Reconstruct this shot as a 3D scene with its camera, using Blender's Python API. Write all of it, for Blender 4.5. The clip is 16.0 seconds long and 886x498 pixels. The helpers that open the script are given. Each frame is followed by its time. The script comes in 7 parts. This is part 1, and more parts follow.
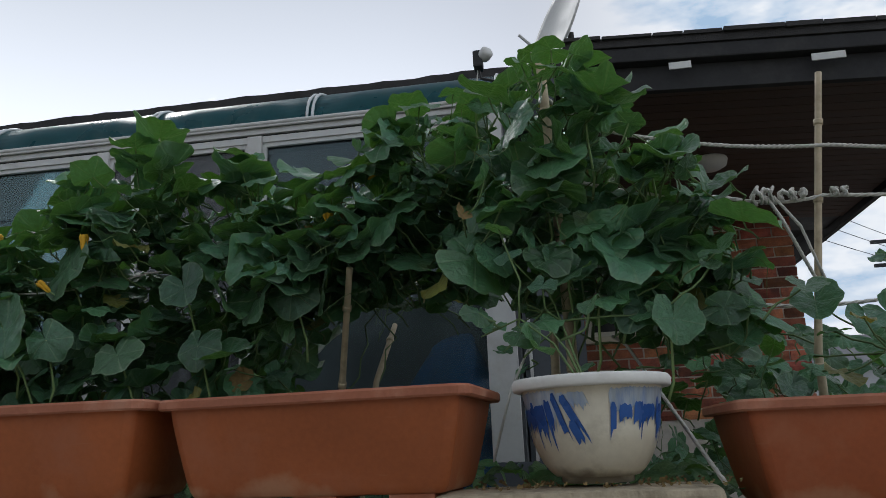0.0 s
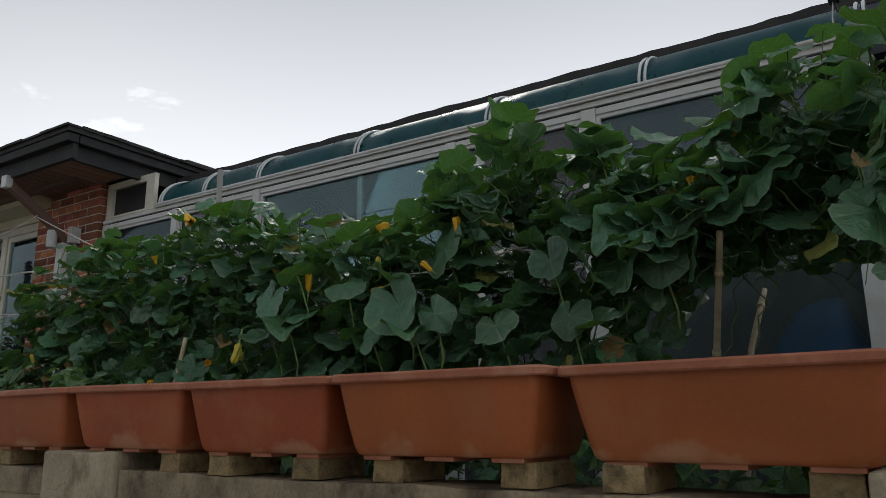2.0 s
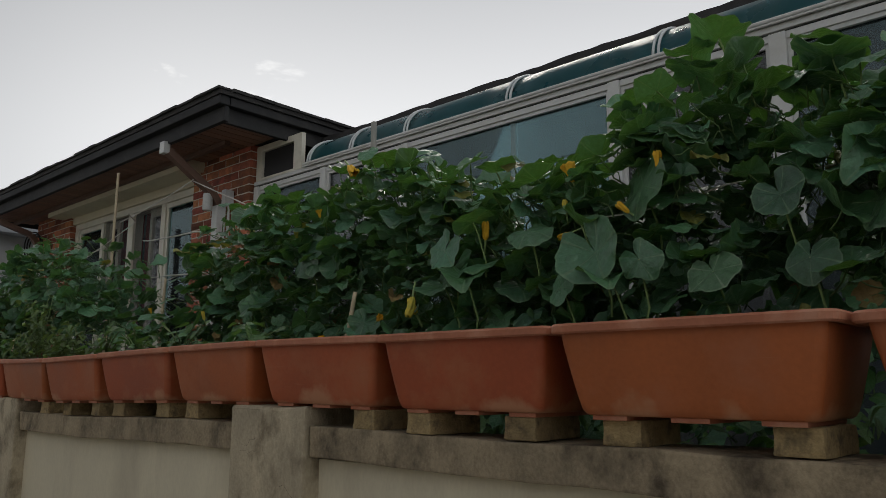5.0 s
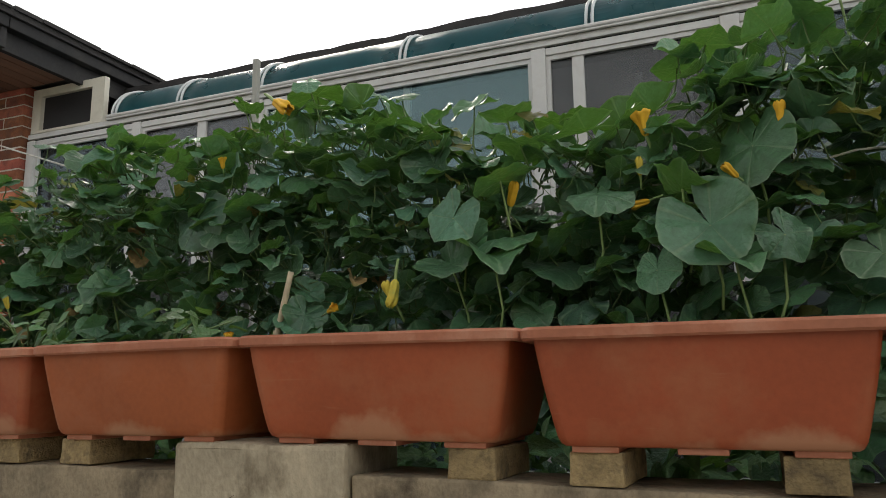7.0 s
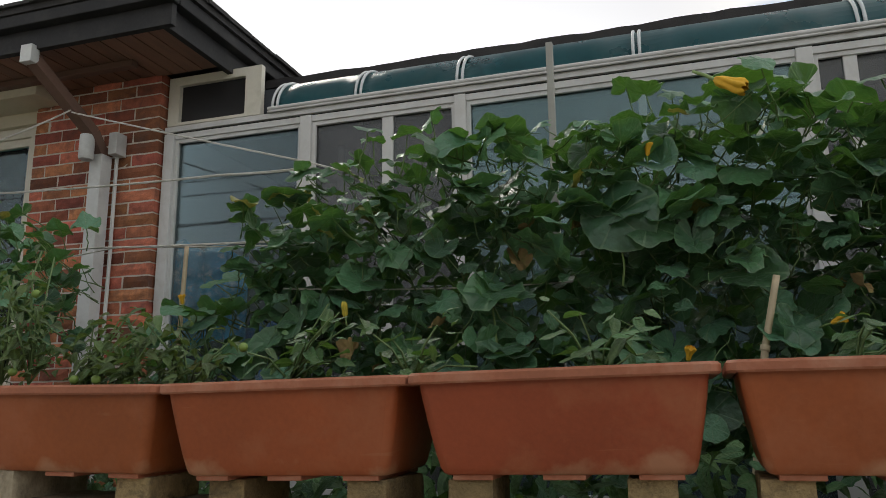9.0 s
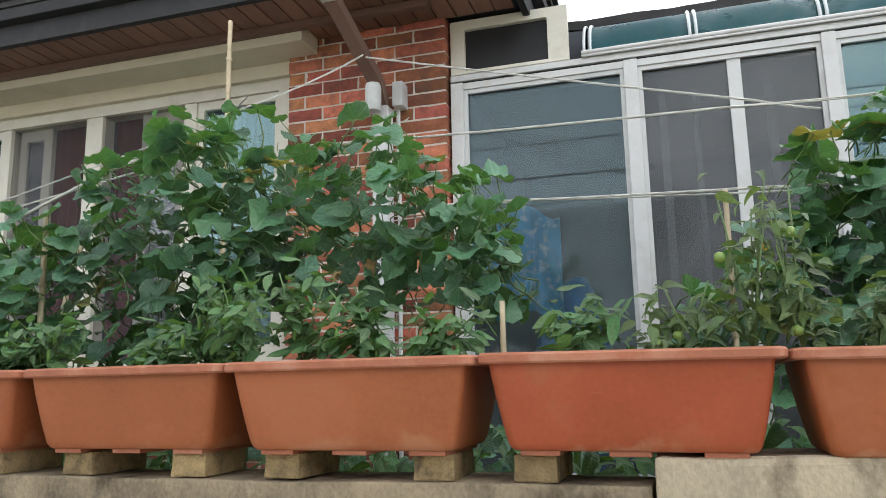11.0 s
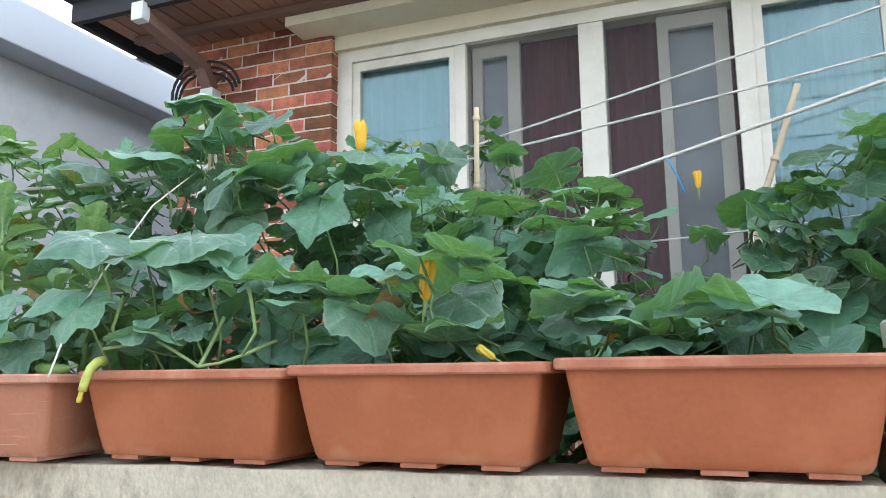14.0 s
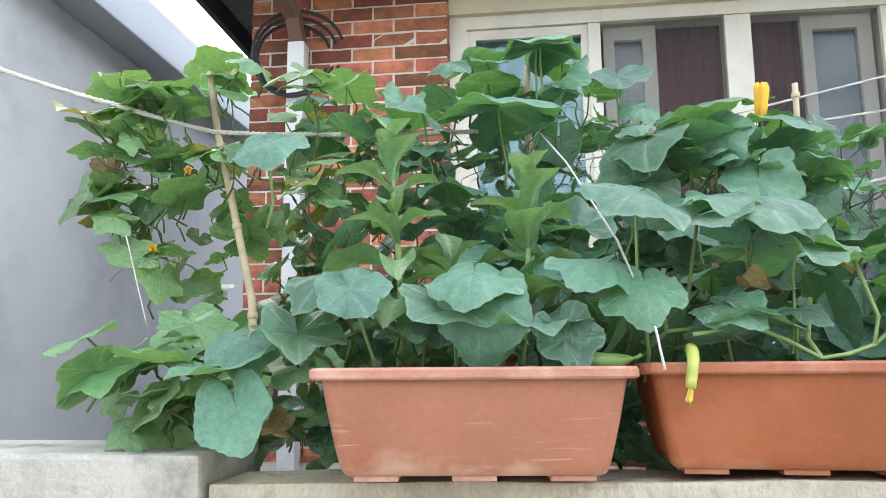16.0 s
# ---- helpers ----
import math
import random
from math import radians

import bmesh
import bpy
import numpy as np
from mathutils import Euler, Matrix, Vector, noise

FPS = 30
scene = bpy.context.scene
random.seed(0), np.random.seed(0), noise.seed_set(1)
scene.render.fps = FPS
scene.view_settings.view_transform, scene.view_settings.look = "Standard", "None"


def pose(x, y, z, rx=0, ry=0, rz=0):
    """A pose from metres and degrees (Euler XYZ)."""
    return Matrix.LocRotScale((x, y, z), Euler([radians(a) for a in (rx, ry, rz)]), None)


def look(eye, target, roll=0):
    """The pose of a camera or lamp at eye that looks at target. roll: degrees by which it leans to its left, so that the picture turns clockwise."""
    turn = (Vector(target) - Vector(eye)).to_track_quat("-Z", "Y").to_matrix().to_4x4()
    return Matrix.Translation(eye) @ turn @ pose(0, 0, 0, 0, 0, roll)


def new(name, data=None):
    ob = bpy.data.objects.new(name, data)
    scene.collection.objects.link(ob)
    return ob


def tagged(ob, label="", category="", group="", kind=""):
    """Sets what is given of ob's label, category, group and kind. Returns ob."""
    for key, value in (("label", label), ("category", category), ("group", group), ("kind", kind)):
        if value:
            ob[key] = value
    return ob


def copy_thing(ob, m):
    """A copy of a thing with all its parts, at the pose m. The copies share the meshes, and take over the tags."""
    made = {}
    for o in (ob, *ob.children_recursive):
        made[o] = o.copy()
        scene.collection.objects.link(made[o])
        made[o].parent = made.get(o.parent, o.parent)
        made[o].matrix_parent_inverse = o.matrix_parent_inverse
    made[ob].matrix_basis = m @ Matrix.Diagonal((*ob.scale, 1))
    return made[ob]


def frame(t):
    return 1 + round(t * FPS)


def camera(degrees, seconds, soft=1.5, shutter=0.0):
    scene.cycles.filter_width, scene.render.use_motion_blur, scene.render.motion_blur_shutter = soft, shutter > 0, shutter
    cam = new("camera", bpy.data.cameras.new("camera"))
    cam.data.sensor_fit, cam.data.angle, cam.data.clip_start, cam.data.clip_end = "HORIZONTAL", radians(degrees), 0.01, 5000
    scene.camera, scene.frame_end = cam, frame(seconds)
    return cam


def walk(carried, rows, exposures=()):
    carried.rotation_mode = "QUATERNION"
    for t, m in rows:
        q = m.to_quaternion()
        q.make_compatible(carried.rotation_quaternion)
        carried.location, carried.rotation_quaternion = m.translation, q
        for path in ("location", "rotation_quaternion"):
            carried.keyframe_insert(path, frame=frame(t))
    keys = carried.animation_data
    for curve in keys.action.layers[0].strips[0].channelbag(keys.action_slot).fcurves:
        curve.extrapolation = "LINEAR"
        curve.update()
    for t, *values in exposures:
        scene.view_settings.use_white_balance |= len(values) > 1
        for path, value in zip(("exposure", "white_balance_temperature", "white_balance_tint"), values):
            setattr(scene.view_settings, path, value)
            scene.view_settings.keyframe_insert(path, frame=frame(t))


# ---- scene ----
cam = camera(60.4, 16.0, soft=0.65)
PATH = [
    (0, (0.256, -1.397, 0.085), (-0.047, 0.515, 0.586), -2.3),
    (0.5, (0.221, -1.412, 0.07), (-0.319, 0.447, 0.571), -1.1),
    (1, (0.212, -1.437, 0.098), (-0.487, 0.373, 0.583), -1.1),
    (1.5, (0.174, -1.474, 0.084), (-0.698, 0.262, 0.56), -0.5),
    (2, (0.124, -1.452, 0.076), (-0.941, 0.18, 0.526), -0.3),
    (2.5, (0.091, -1.455, 0.079), (-1.115, 0.087, 0.485), -0.2),
    (3, (0.047, -1.467, 0.067), (-1.247, 0.009, 0.45), 0.1),
    (3.5, (0.027, -1.496, 0.068), (-1.339, -0.08, 0.43), 0.5),
    (5.8, (-0.573, -1.306, 0.069), (-1.808, 0.234, 0.386), -0.6),
    (6, (-0.701, -1.285, 0.091), (-1.79, 0.362, 0.411), -1.1),
    (6.5, (-1.012, -1.235, 0.077), (-1.851, 0.553, 0.393), -1.1),
    (7, (-1.361, -1.221, 0.103), (-2.112, 0.598, 0.46), -0.6),
    (7.5, (-1.755, -1.282, 0.116), (-2.442, 0.558, 0.494), -0.6),
    (8, (-2.139, -1.325, 0.103), (-2.8, 0.517, 0.519), -0.7),
    (8.2, (-2.295, -1.313, 0.107), (-2.943, 0.531, 0.528), -0.6),
    (10.3, (-4.091, -1.606, 0.145), (-4.636, 0.281, 0.519), -1.0),
    (10.5, (-4.296, -1.561, 0.113), (-4.853, 0.322, 0.494), -1.2),
    (11, (-4.808, -1.509, 0.126), (-5.386, 0.371, 0.489), -1.1),
    (11.5, (-5.347, -1.458, 0.123), (-5.907, 0.43, 0.471), -0.8),
    (12, (-5.876, -1.368, 0.115), (-6.445, 0.517, 0.463), -0.6),
    (12.5, (-6.379, -1.338, 0.113), (-6.961, 0.545, 0.45), -0.7),
    (13, (-6.861, -1.345, 0.102), (-7.51, 0.517, 0.437), -1.4),
    (13.5, (-7.33, -1.335, 0.107), (-8.046, 0.501, 0.449), -0.8),
    (14, (-7.779, -1.387, 0.12), (-8.481, 0.457, 0.446), -0.5),
    (14.5, (-8.261, -1.374, 0.117), (-8.902, 0.495, 0.427), -0.2),
    (15, (-8.682, -1.408, 0.114), (-9.204, 0.499, 0.416), -0.4),
    (15.5, (-9.049, -1.41, 0.105), (-9.446, 0.525, 0.42), -0.5),
    (16, (-9.441, -1.44, 0.119), (-9.68, 0.519, 0.442), -0.4),
]
walk(cam, [(t, look(eye, target, roll)) for t, eye, target, roll in PATH],
     exposures=((0, -0.82, 5950, 10), (0.5, -0.68, 6050, 10), (2, -1.05, 6300, 10), (3.5, -1.22, 6450, 10), (5.8, -1.12, 6650, 10), (6.5, -0.44, 6800, 10), (7, -0.18, 6800, 10), (7.5, -0.4, 6750, 10), (8, -0.5, 6650, 10), (10.5, 0.15, 6700, 10), (11, 0.86, 6300, 10), (11.5, 1.55, 6150, 10), (12, 1.8, 5950, 10), (12.5, 1.65, 6000, 10), (13, 1.35, 5950, 10), (13.5, 1.16, 5850, 10), (14, 1.34, 5800, 10), (14.5, 1.56, 5700, 10), (15.5, 1.60, 5900, 10), (16, 1.50, 5950, 10)))

# ---- world, sun, exposure ----
SUN_EL, SUN_AZ = radians(40), radians(-38)
world = bpy.data.worlds.new("world")
scene.world = world
world.use_nodes = True
wn, wl = world.node_tree.nodes, world.node_tree.links
wn.clear()
sky = wn.new("ShaderNodeTexSky")
sky.sky_type, sky.sun_disc = "NISHITA", False
sky.sun_elevation, sky.sun_rotation = SUN_EL, -SUN_AZ
sky.air_density, sky.dust_density, sky.ozone_density = 1.0, 2.5, 1.0
w_tc = wn.new("ShaderNodeTexCoord")
w_map = wn.new("ShaderNodeMapping")
w_map.inputs["Scale"].default_value = (1.0, 1.0, 2.6)
w_noise = wn.new("ShaderNodeTexNoise")
w_noise.inputs["Scale"].default_value, w_noise.inputs["Detail"].default_value = 3.4, 9.0
w_noise.inputs["Roughness"].default_value = 0.62
w_ramp = wn.new("ShaderNodeValToRGB")
w_ramp.color_ramp.elements[0].position, w_ramp.color_ramp.elements[1].position = 0.655, 0.78
w_ramp.color_ramp.elements[0].color = (0.58, 0.58, 0.58, 1)
w_mix = wn.new("ShaderNodeMixRGB")
w_bg = wn.new("ShaderNodeBackground")
w_bg.inputs["Strength"].default_value = 0.125
w_out = wn.new("ShaderNodeOutputWorld")
wl.new(w_tc.outputs["Generated"], w_map.inputs["Vector"])
wl.new(w_map.outputs["Vector"], w_noise.inputs["Vector"])
wl.new(w_noise.outputs["Fac"], w_ramp.inputs["Fac"])
w_sep = wn.new("ShaderNodeSeparateXYZ")
w_low = wn.new("ShaderNodeMapRange")
w_low.interpolation_type = "SMOOTHSTEP"
w_low.inputs["From Min"].default_value, w_low.inputs["From Max"].default_value = 0.12, 0.70
w_low.inputs["To Min"].default_value, w_low.inputs["To Max"].default_value = 1.58, 0.55
w_haze = wn.new("ShaderNodeMixRGB")
w_haze.blend_type = "MULTIPLY"
w_haze.inputs["Fac"].default_value = 1.0
w_haze.inputs["Color1"].default_value = (12.2, 12.1, 11.85, 1)
wl.new(w_tc.outputs["Generated"], w_sep.inputs["Vector"])
wl.new(w_sep.outputs["Z"], w_low.inputs["Value"])
wl.new(w_low.outputs["Result"], w_haze.inputs["Color2"])
w_way = wn.new("ShaderNodeVectorMath")
w_way.operation = "DOT_PRODUCT"
w_way.inputs[1].default_value = (math.sin(SUN_AZ) * math.cos(radians(24)), math.cos(SUN_AZ) * math.cos(radians(24)), math.sin(radians(24)))
w_glow = wn.new("ShaderNodeMapRange")
w_glow.interpolation_type = "SMOOTHERSTEP"
w_glow.inputs["From Min"].default_value, w_glow.inputs["From Max"].default_value = 0.70, 1.0
w_glow.inputs["To Min"].default_value, w_glow.inputs["To Max"].default_value = 0.95, 1.66
w_warm = wn.new("ShaderNodeMixRGB")
w_warm.blend_type = "MULTIPLY"
w_warm.inputs["Fac"].default_value = 1.0
wl.new(w_tc.outputs["Generated"], w_way.inputs[0])
wl.new(w_way.outputs["Value"], w_glow.inputs["Value"])
wl.new(w_haze.outputs["Color"], w_warm.inputs["Color1"])
wl.new(w_glow.outputs["Result"], w_warm.inputs["Color2"])
wl.new(w_warm.outputs["Color"], w_mix.inputs["Color2"])
wl.new(w_ramp.outputs["Color"], w_mix.inputs["Fac"])
wl.new(sky.outputs["Color"], w_mix.inputs["Color1"])
# broken white cloud on blue towards the east
w_cn = wn.new("ShaderNodeTexNoise")
w_cn.inputs["Scale"].default_value, w_cn.inputs["Detail"].default_value, w_cn.inputs["Roughness"].default_value = 6.5, 9.0, 0.6
w_cr = wn.new("ShaderNodeMapRange")
w_cr.inputs["From Min"].default_value, w_cr.inputs["From Max"].default_value = 0.36, 0.52
w_cmix = wn.new("ShaderNodeMixRGB")
w_cmix.inputs["Color1"].default_value, w_cmix.inputs["Color2"].default_value = (5.6, 7.4, 9.3, 1), (12.4, 12.3, 12.0, 1)
w_east = wn.new("ShaderNodeMapRange")
w_east.interpolation_type = "SMOOTHSTEP"
w_east.inputs["From Min"].default_value, w_east.inputs["From Max"].default_value = -0.04, 0.20
w_all = wn.new("ShaderNodeMixRGB")
wl.new(w_map.outputs["Vector"], w_cn.inputs["Vector"])
wl.new(w_cn.outputs["Fac"], w_cr.inputs["Value"])
wl.new(w_cr.outputs["Result"], w_cmix.inputs["Fac"])
wl.new(w_sep.outputs["X"], w_east.inputs["Value"])
wl.new(w_east.outputs["Result"], w_all.inputs["Fac"])
wl.new(w_mix.outputs["Color"], w_all.inputs["Color1"])
wl.new(w_cmix.outputs["Color"], w_all.inputs["Color2"])
wl.new(w_all.outputs["Color"], w_bg.inputs["Color"])
wl.new(w_bg.outputs["Background"], w_out.inputs["Surface"])

sun_data = bpy.data.lights.new("sun", "SUN")
sun_data.energy, sun_data.angle, sun_data.color = 1.1, radians(14), (1.0, 0.95, 0.87)
sun = new("sun", sun_data)
sun_dir = Vector((math.sin(SUN_AZ) * math.cos(SUN_EL), math.cos(SUN_AZ) * math.cos(SUN_EL), math.sin(SUN_EL)))
sun.matrix_world = look(sun_dir * 30, (0, 0, 0))


# ---- materials ----
def material(name, color, rough=0.7, metal=0.0, vary=0.15, scale=6.0, fine=60.0, bump=0.15, spec=0.4, stain=None, stain_amount=0.0, stain_scale=2.0, per_object=0.0, hue=0.0, stretch=(1, 1, 1), coat=0.0):
    """A painted, mineral or plastic surface with grain, wear and relief at two scales."""
    m = bpy.data.materials.new(name)
    m.use_nodes = True
    nodes, links = m.node_tree.nodes, m.node_tree.links
    bsdf = nodes["Principled BSDF"]
    bsdf.inputs["Roughness"].default_value, bsdf.inputs["Metallic"].default_value = rough, metal
    bsdf.inputs["Specular IOR Level"].default_value = spec
    bsdf.inputs["Coat Weight"].default_value = coat
    tc = nodes.new("ShaderNodeTexCoord")
    mp = nodes.new("ShaderNodeMapping")
    mp.inputs["Scale"].default_value = stretch
    geo = nodes.new("ShaderNodeNewGeometry")
    links.new(geo.outputs["Position"], mp.inputs["Vector"])
    big = nodes.new("ShaderNodeTexNoise")
    big.inputs["Scale"].default_value, big.inputs["Detail"].default_value = scale, 6
    small = nodes.new("ShaderNodeTexNoise")
    small.inputs["Scale"].default_value, small.inputs["Detail"].default_value = fine, 4
    for n in (big, small):
        links.new(mp.outputs["Vector"], n.inputs["Vector"])
    add = nodes.new("ShaderNodeMath")
    add.operation = "MULTIPLY_ADD"
    add.inputs[1].default_value = 0.45
    links.new(small.outputs["Fac"], add.inputs[0])
    links.new(big.outputs["Fac"], add.inputs[2])
    rng = nodes.new("ShaderNodeMapRange")
    rng.inputs["From Min"].default_value, rng.inputs["From Max"].default_value = 0.42, 1.02
    rng.inputs["To Min"].default_value, rng.inputs["To Max"].default_value = 1 - vary, 1 + vary
    links.new(add.outputs["Value"], rng.inputs["Value"])
    hsv = nodes.new("ShaderNodeHueSaturation")
    hsv.inputs["Color"].default_value = (*color, 1)
    last_value = rng.outputs["Result"]
    if per_object:
        info = nodes.new("ShaderNodeObjectInfo")
        r2 = nodes.new("ShaderNodeMapRange")
        r2.inputs["To Min"].default_value, r2.inputs["To Max"].default_value = 1 - per_object, 1 + per_object
        links.new(info.outputs["Random"], r2.inputs["Value"])
        mul = nodes.new("ShaderNodeMath")
        mul.operation = "MULTIPLY"
        links.new(r2.outputs["Result"], mul.inputs[0])
        links.new(last_value, mul.inputs[1])
        last_value = mul.outputs["Value"]
        if hue:
            r3 = nodes.new("ShaderNodeMapRange")
            r3.inputs["To Min"].default_value, r3.inputs["To Max"].default_value = 0.5 - hue, 0.5 + hue
            wn2 = nodes.new("ShaderNodeTexWhiteNoise")
            wn2.noise_dimensions = "1D"
            links.new(info.outputs["Random"], wn2.inputs["W"])
            links.new(wn2.outputs["Value"], r3.inputs["Value"])
            links.new(r3.outputs["Result"], hsv.inputs["Hue"])
    links.new(last_value, hsv.inputs["Value"])
    out = hsv.outputs["Color"]
    if stain:
        sn = nodes.new("ShaderNodeTexNoise")
        sn.inputs["Scale"].default_value, sn.inputs["Detail"].default_value, sn.inputs["Roughness"].default_value = stain_scale, 8, 0.65
        links.new(mp.outputs["Vector"], sn.inputs["Vector"])
        sr = nodes.new("ShaderNodeMapRange")
        sr.inputs["From Min"].default_value, sr.inputs["From Max"].default_value = 0.5, 0.68
        sr.inputs["To Max"].default_value = stain_amount
        links.new(sn.outputs["Fac"], sr.inputs["Value"])
        mx = nodes.new("ShaderNodeMixRGB")
        mx.inputs["Color2"].default_value = (*stain, 1)
        links.new(sr.outputs["Result"], mx.inputs["Fac"])
        links.new(out, mx.inputs["Color1"])
        out = mx.outputs["Color"]
    links.new(out, bsdf.inputs["Base Color"])
    rr = nodes.new("ShaderNodeMapRange")
    rr.inputs["From Min"].default_value, rr.inputs["From Max"].default_value = 0.3, 0.7
    rr.inputs["To Min"].default_value, rr.inputs["To Max"].default_value = max(0.03, rough - 0.1), min(1, rough + 0.1)
    links.new(big.outputs["Fac"], rr.inputs["Value"])
    links.new(rr.outputs["Result"], bsdf.inputs["Roughness"])
    if bump:
        bp = nodes.new("ShaderNodeBump")
        bp.inputs["Strength"].default_value, bp.inputs["Distance"].default_value = bump, 0.01
        links.new(add.outputs["Value"], bp.inputs["Height"])
        links.new(bp.outputs["Normal"], bsdf.inputs["Normal"])
    return m


def leaf_material(name, color, back, vein=(0.16, 0.26, 0.10), per=0.5, gloss=0.44, veins=5, yellow=0.12, through_light=0.30, sheen=0.10):
    """A leaf blade: veins from the stalk, blotches, some light let through; each leaf a little different."""
    m = bpy.data.materials.new(name)
    m.use_nodes = True
    nodes, links = m.node_tree.nodes, m.node_tree.links
    bsdf, outn = nodes["Principled BSDF"], nodes["Material Output"]
    bsdf.inputs["Roughness"].default_value = gloss
    bsdf.inputs["Specular IOR Level"].default_value = 0.62
    bsdf.inputs["Sheen Weight"].default_value = sheen
    bsdf.inputs["Sheen Roughness"].default_value = 0.45
    bsdf.inputs["Sheen Tint"].default_value = (0.72, 0.86, 0.84, 1)
    uv = nodes.new("ShaderNodeUVMap")
    sep = nodes.new("ShaderNodeSeparateXYZ")
    links.new(uv.outputs["UV"], sep.inputs["Vector"])
    ang = nodes.new("ShaderNodeMath")
    ang.operation = "ARCTAN2"
    links.new(sep.outputs["X"], ang.inputs[0])
    links.new(sep.outputs["Y"], ang.inputs[1])
    k = nodes.new("ShaderNodeMath")
    k.operation = "MULTIPLY"
    k.inputs[1].default_value = veins
    links.new(ang.outputs["Value"], k.inputs[0])
    c = nodes.new("ShaderNodeMath")
    c.operation = "COSINE"
    links.new(k.outputs["Value"], c.inputs[0])
    vr = nodes.new("ShaderNodeMapRange")
    vr.inputs["From Min"].default_value, vr.inputs["From Max"].default_value = 0.955, 1.0
    links.new(c.outputs["Value"], vr.inputs["Value"])
    noi = nodes.new("ShaderNodeTexNoise")
    noi.inputs["Scale"].default_value, noi.inputs["Detail"].default_value = 6.5, 4
    geo = nodes.new("ShaderNodeNewGeometry")
    links.new(uv.outputs["UV"], noi.inputs["Vector"])
    info = nodes.new("ShaderNodeObjectInfo")
    ran = nodes.new("ShaderNodeMath")
    ran.operation = "ADD"
    links.new(info.outputs["Random"], ran.inputs[0])
    links.new(geo.outputs["Random Per Island"], ran.inputs[1])
    fr = nodes.new("ShaderNodeMath")
    fr.operation = "FRACT"
    links.new(ran.outputs["Value"], fr.inputs[0])
    hsv = nodes.new("ShaderNodeHueSaturation")
    hsv.inputs["Color"].default_value = (*color, 1)
    v = nodes.new("ShaderNodeMapRange")
    v.inputs["To Min"].default_value, v.inputs["To Max"].default_value = 1 - per, 1 + per
    links.new(fr.outputs["Value"], v.inputs["Value"])
    vm = nodes.new("ShaderNodeMath")
    vm.operation = "MULTIPLY_ADD"
    links.new(noi.outputs["Fac"], vm.inputs[0])
    vm.inputs[1].default_value = 0.9
    links.new(v.outputs["Result"], vm.inputs[2])
    vs = nodes.new("ShaderNodeMath")
    vs.operation = "SUBTRACT"
    vs.inputs[1].default_value = 0.45
    links.new(vm.outputs["Value"], vs.inputs[0])
    links.new(vs.outputs["Value"], hsv.inputs["Value"])
    wn2 = nodes.new("ShaderNodeTexWhiteNoise")
    wn2.noise_dimensions = "1D"
    links.new(fr.outputs["Value"], wn2.inputs["W"])
    hu = nodes.new("ShaderNodeMapRange")
    hu.inputs["To Min"].default_value, hu.inputs["To Max"].default_value = 0.475, 0.525
    links.new(wn2.outputs["Value"], hu.inputs["Value"])
    links.new(hu.outputs["Result"], hsv.inputs["Hue"])
    mx = nodes.new("ShaderNodeMixRGB")
    mx.inputs["Color2"].default_value = (*vein, 1)
    vf = nodes.new("ShaderNodeMath")
    vf.operation = "MULTIPLY"
    vf.inputs[1].default_value = 0.6
    links.new(vr.outputs["Result"], vf.inputs[0])
    links.new(vf.outputs["Value"], mx.inputs["Fac"])
    links.new(hsv.outputs["Color"], mx.inputs["Color1"])
    # dry and yellow patches on some leaves
    yn = nodes.new("ShaderNodeTexNoise")
    yn.inputs["Scale"].default_value, yn.inputs["Detail"].default_value = 2.2, 5
    links.new(geo.outputs["Position"], yn.inputs["Vector"])
    yr = nodes.new("ShaderNodeMapRange")
    yr.inputs["From Min"].default_value, yr.inputs["From Max"].default_value = 0.66, 0.76
    yr.inputs["To Max"].default_value = yellow * 5
    links.new(yn.outputs["Fac"], yr.inputs["Value"])
    my = nodes.new("ShaderNodeMixRGB")
    my.inputs["Color2"].default_value = (0.26, 0.24, 0.05, 1)
    links.new(yr.outputs["Result"], my.inputs["Fac"])
    links.new(mx.outputs["Color"], my.inputs["Color1"])
    net = nodes.new("ShaderNodeTexVoronoi")
    net.feature = "DISTANCE_TO_EDGE"
    net.inputs["Scale"].default_value = 11.0
    links.new(uv.outputs["UV"], net.inputs["Vector"])
    nr = nodes.new("ShaderNodeMapRange")
    nr.inputs["From Min"].default_value, nr.inputs["From Max"].default_value = 0.0, 0.30
    nr.inputs["To Min"].default_value, nr.inputs["To Max"].default_value = 0.96, 1.01
    links.new(net.outputs["Distance"], nr.inputs["Value"])
    nm = nodes.new("ShaderNodeMixRGB")
    nm.blend_type = "MULTIPLY"
    nm.inputs["Fac"].default_value = 1.0
    links.new(my.outputs["Color"], nm.inputs["Color1"])
    links.new(nr.outputs["Result"], nm.inputs["Color2"])
    mot = nodes.new("ShaderNodeTexNoise")
    mot.inputs["Scale"].default_value, mot.inputs["Detail"].default_value, mot.inputs["Roughness"].default_value = 11.0, 6, 0.7
    links.new(uv.outputs["UV"], mot.inputs["Vector"])
    mr = nodes.new("ShaderNodeMapRange")
    mr.inputs["From Min"].default_value, mr.inputs["From Max"].default_value = 0.3, 0.7
    mr.inputs["To Min"].default_value, mr.inputs["To Max"].default_value = 0.70, 1.30
    links.new(mot.outputs["Fac"], mr.inputs["Value"])
    mm = nodes.new("ShaderNodeMixRGB")
    mm.blend_type = "MULTIPLY"
    mm.inputs["Fac"].default_value = 1.0
    links.new(nm.outputs["Color"], mm.inputs["Color1"])
    links.new(mr.outputs["Result"], mm.inputs["Color2"])
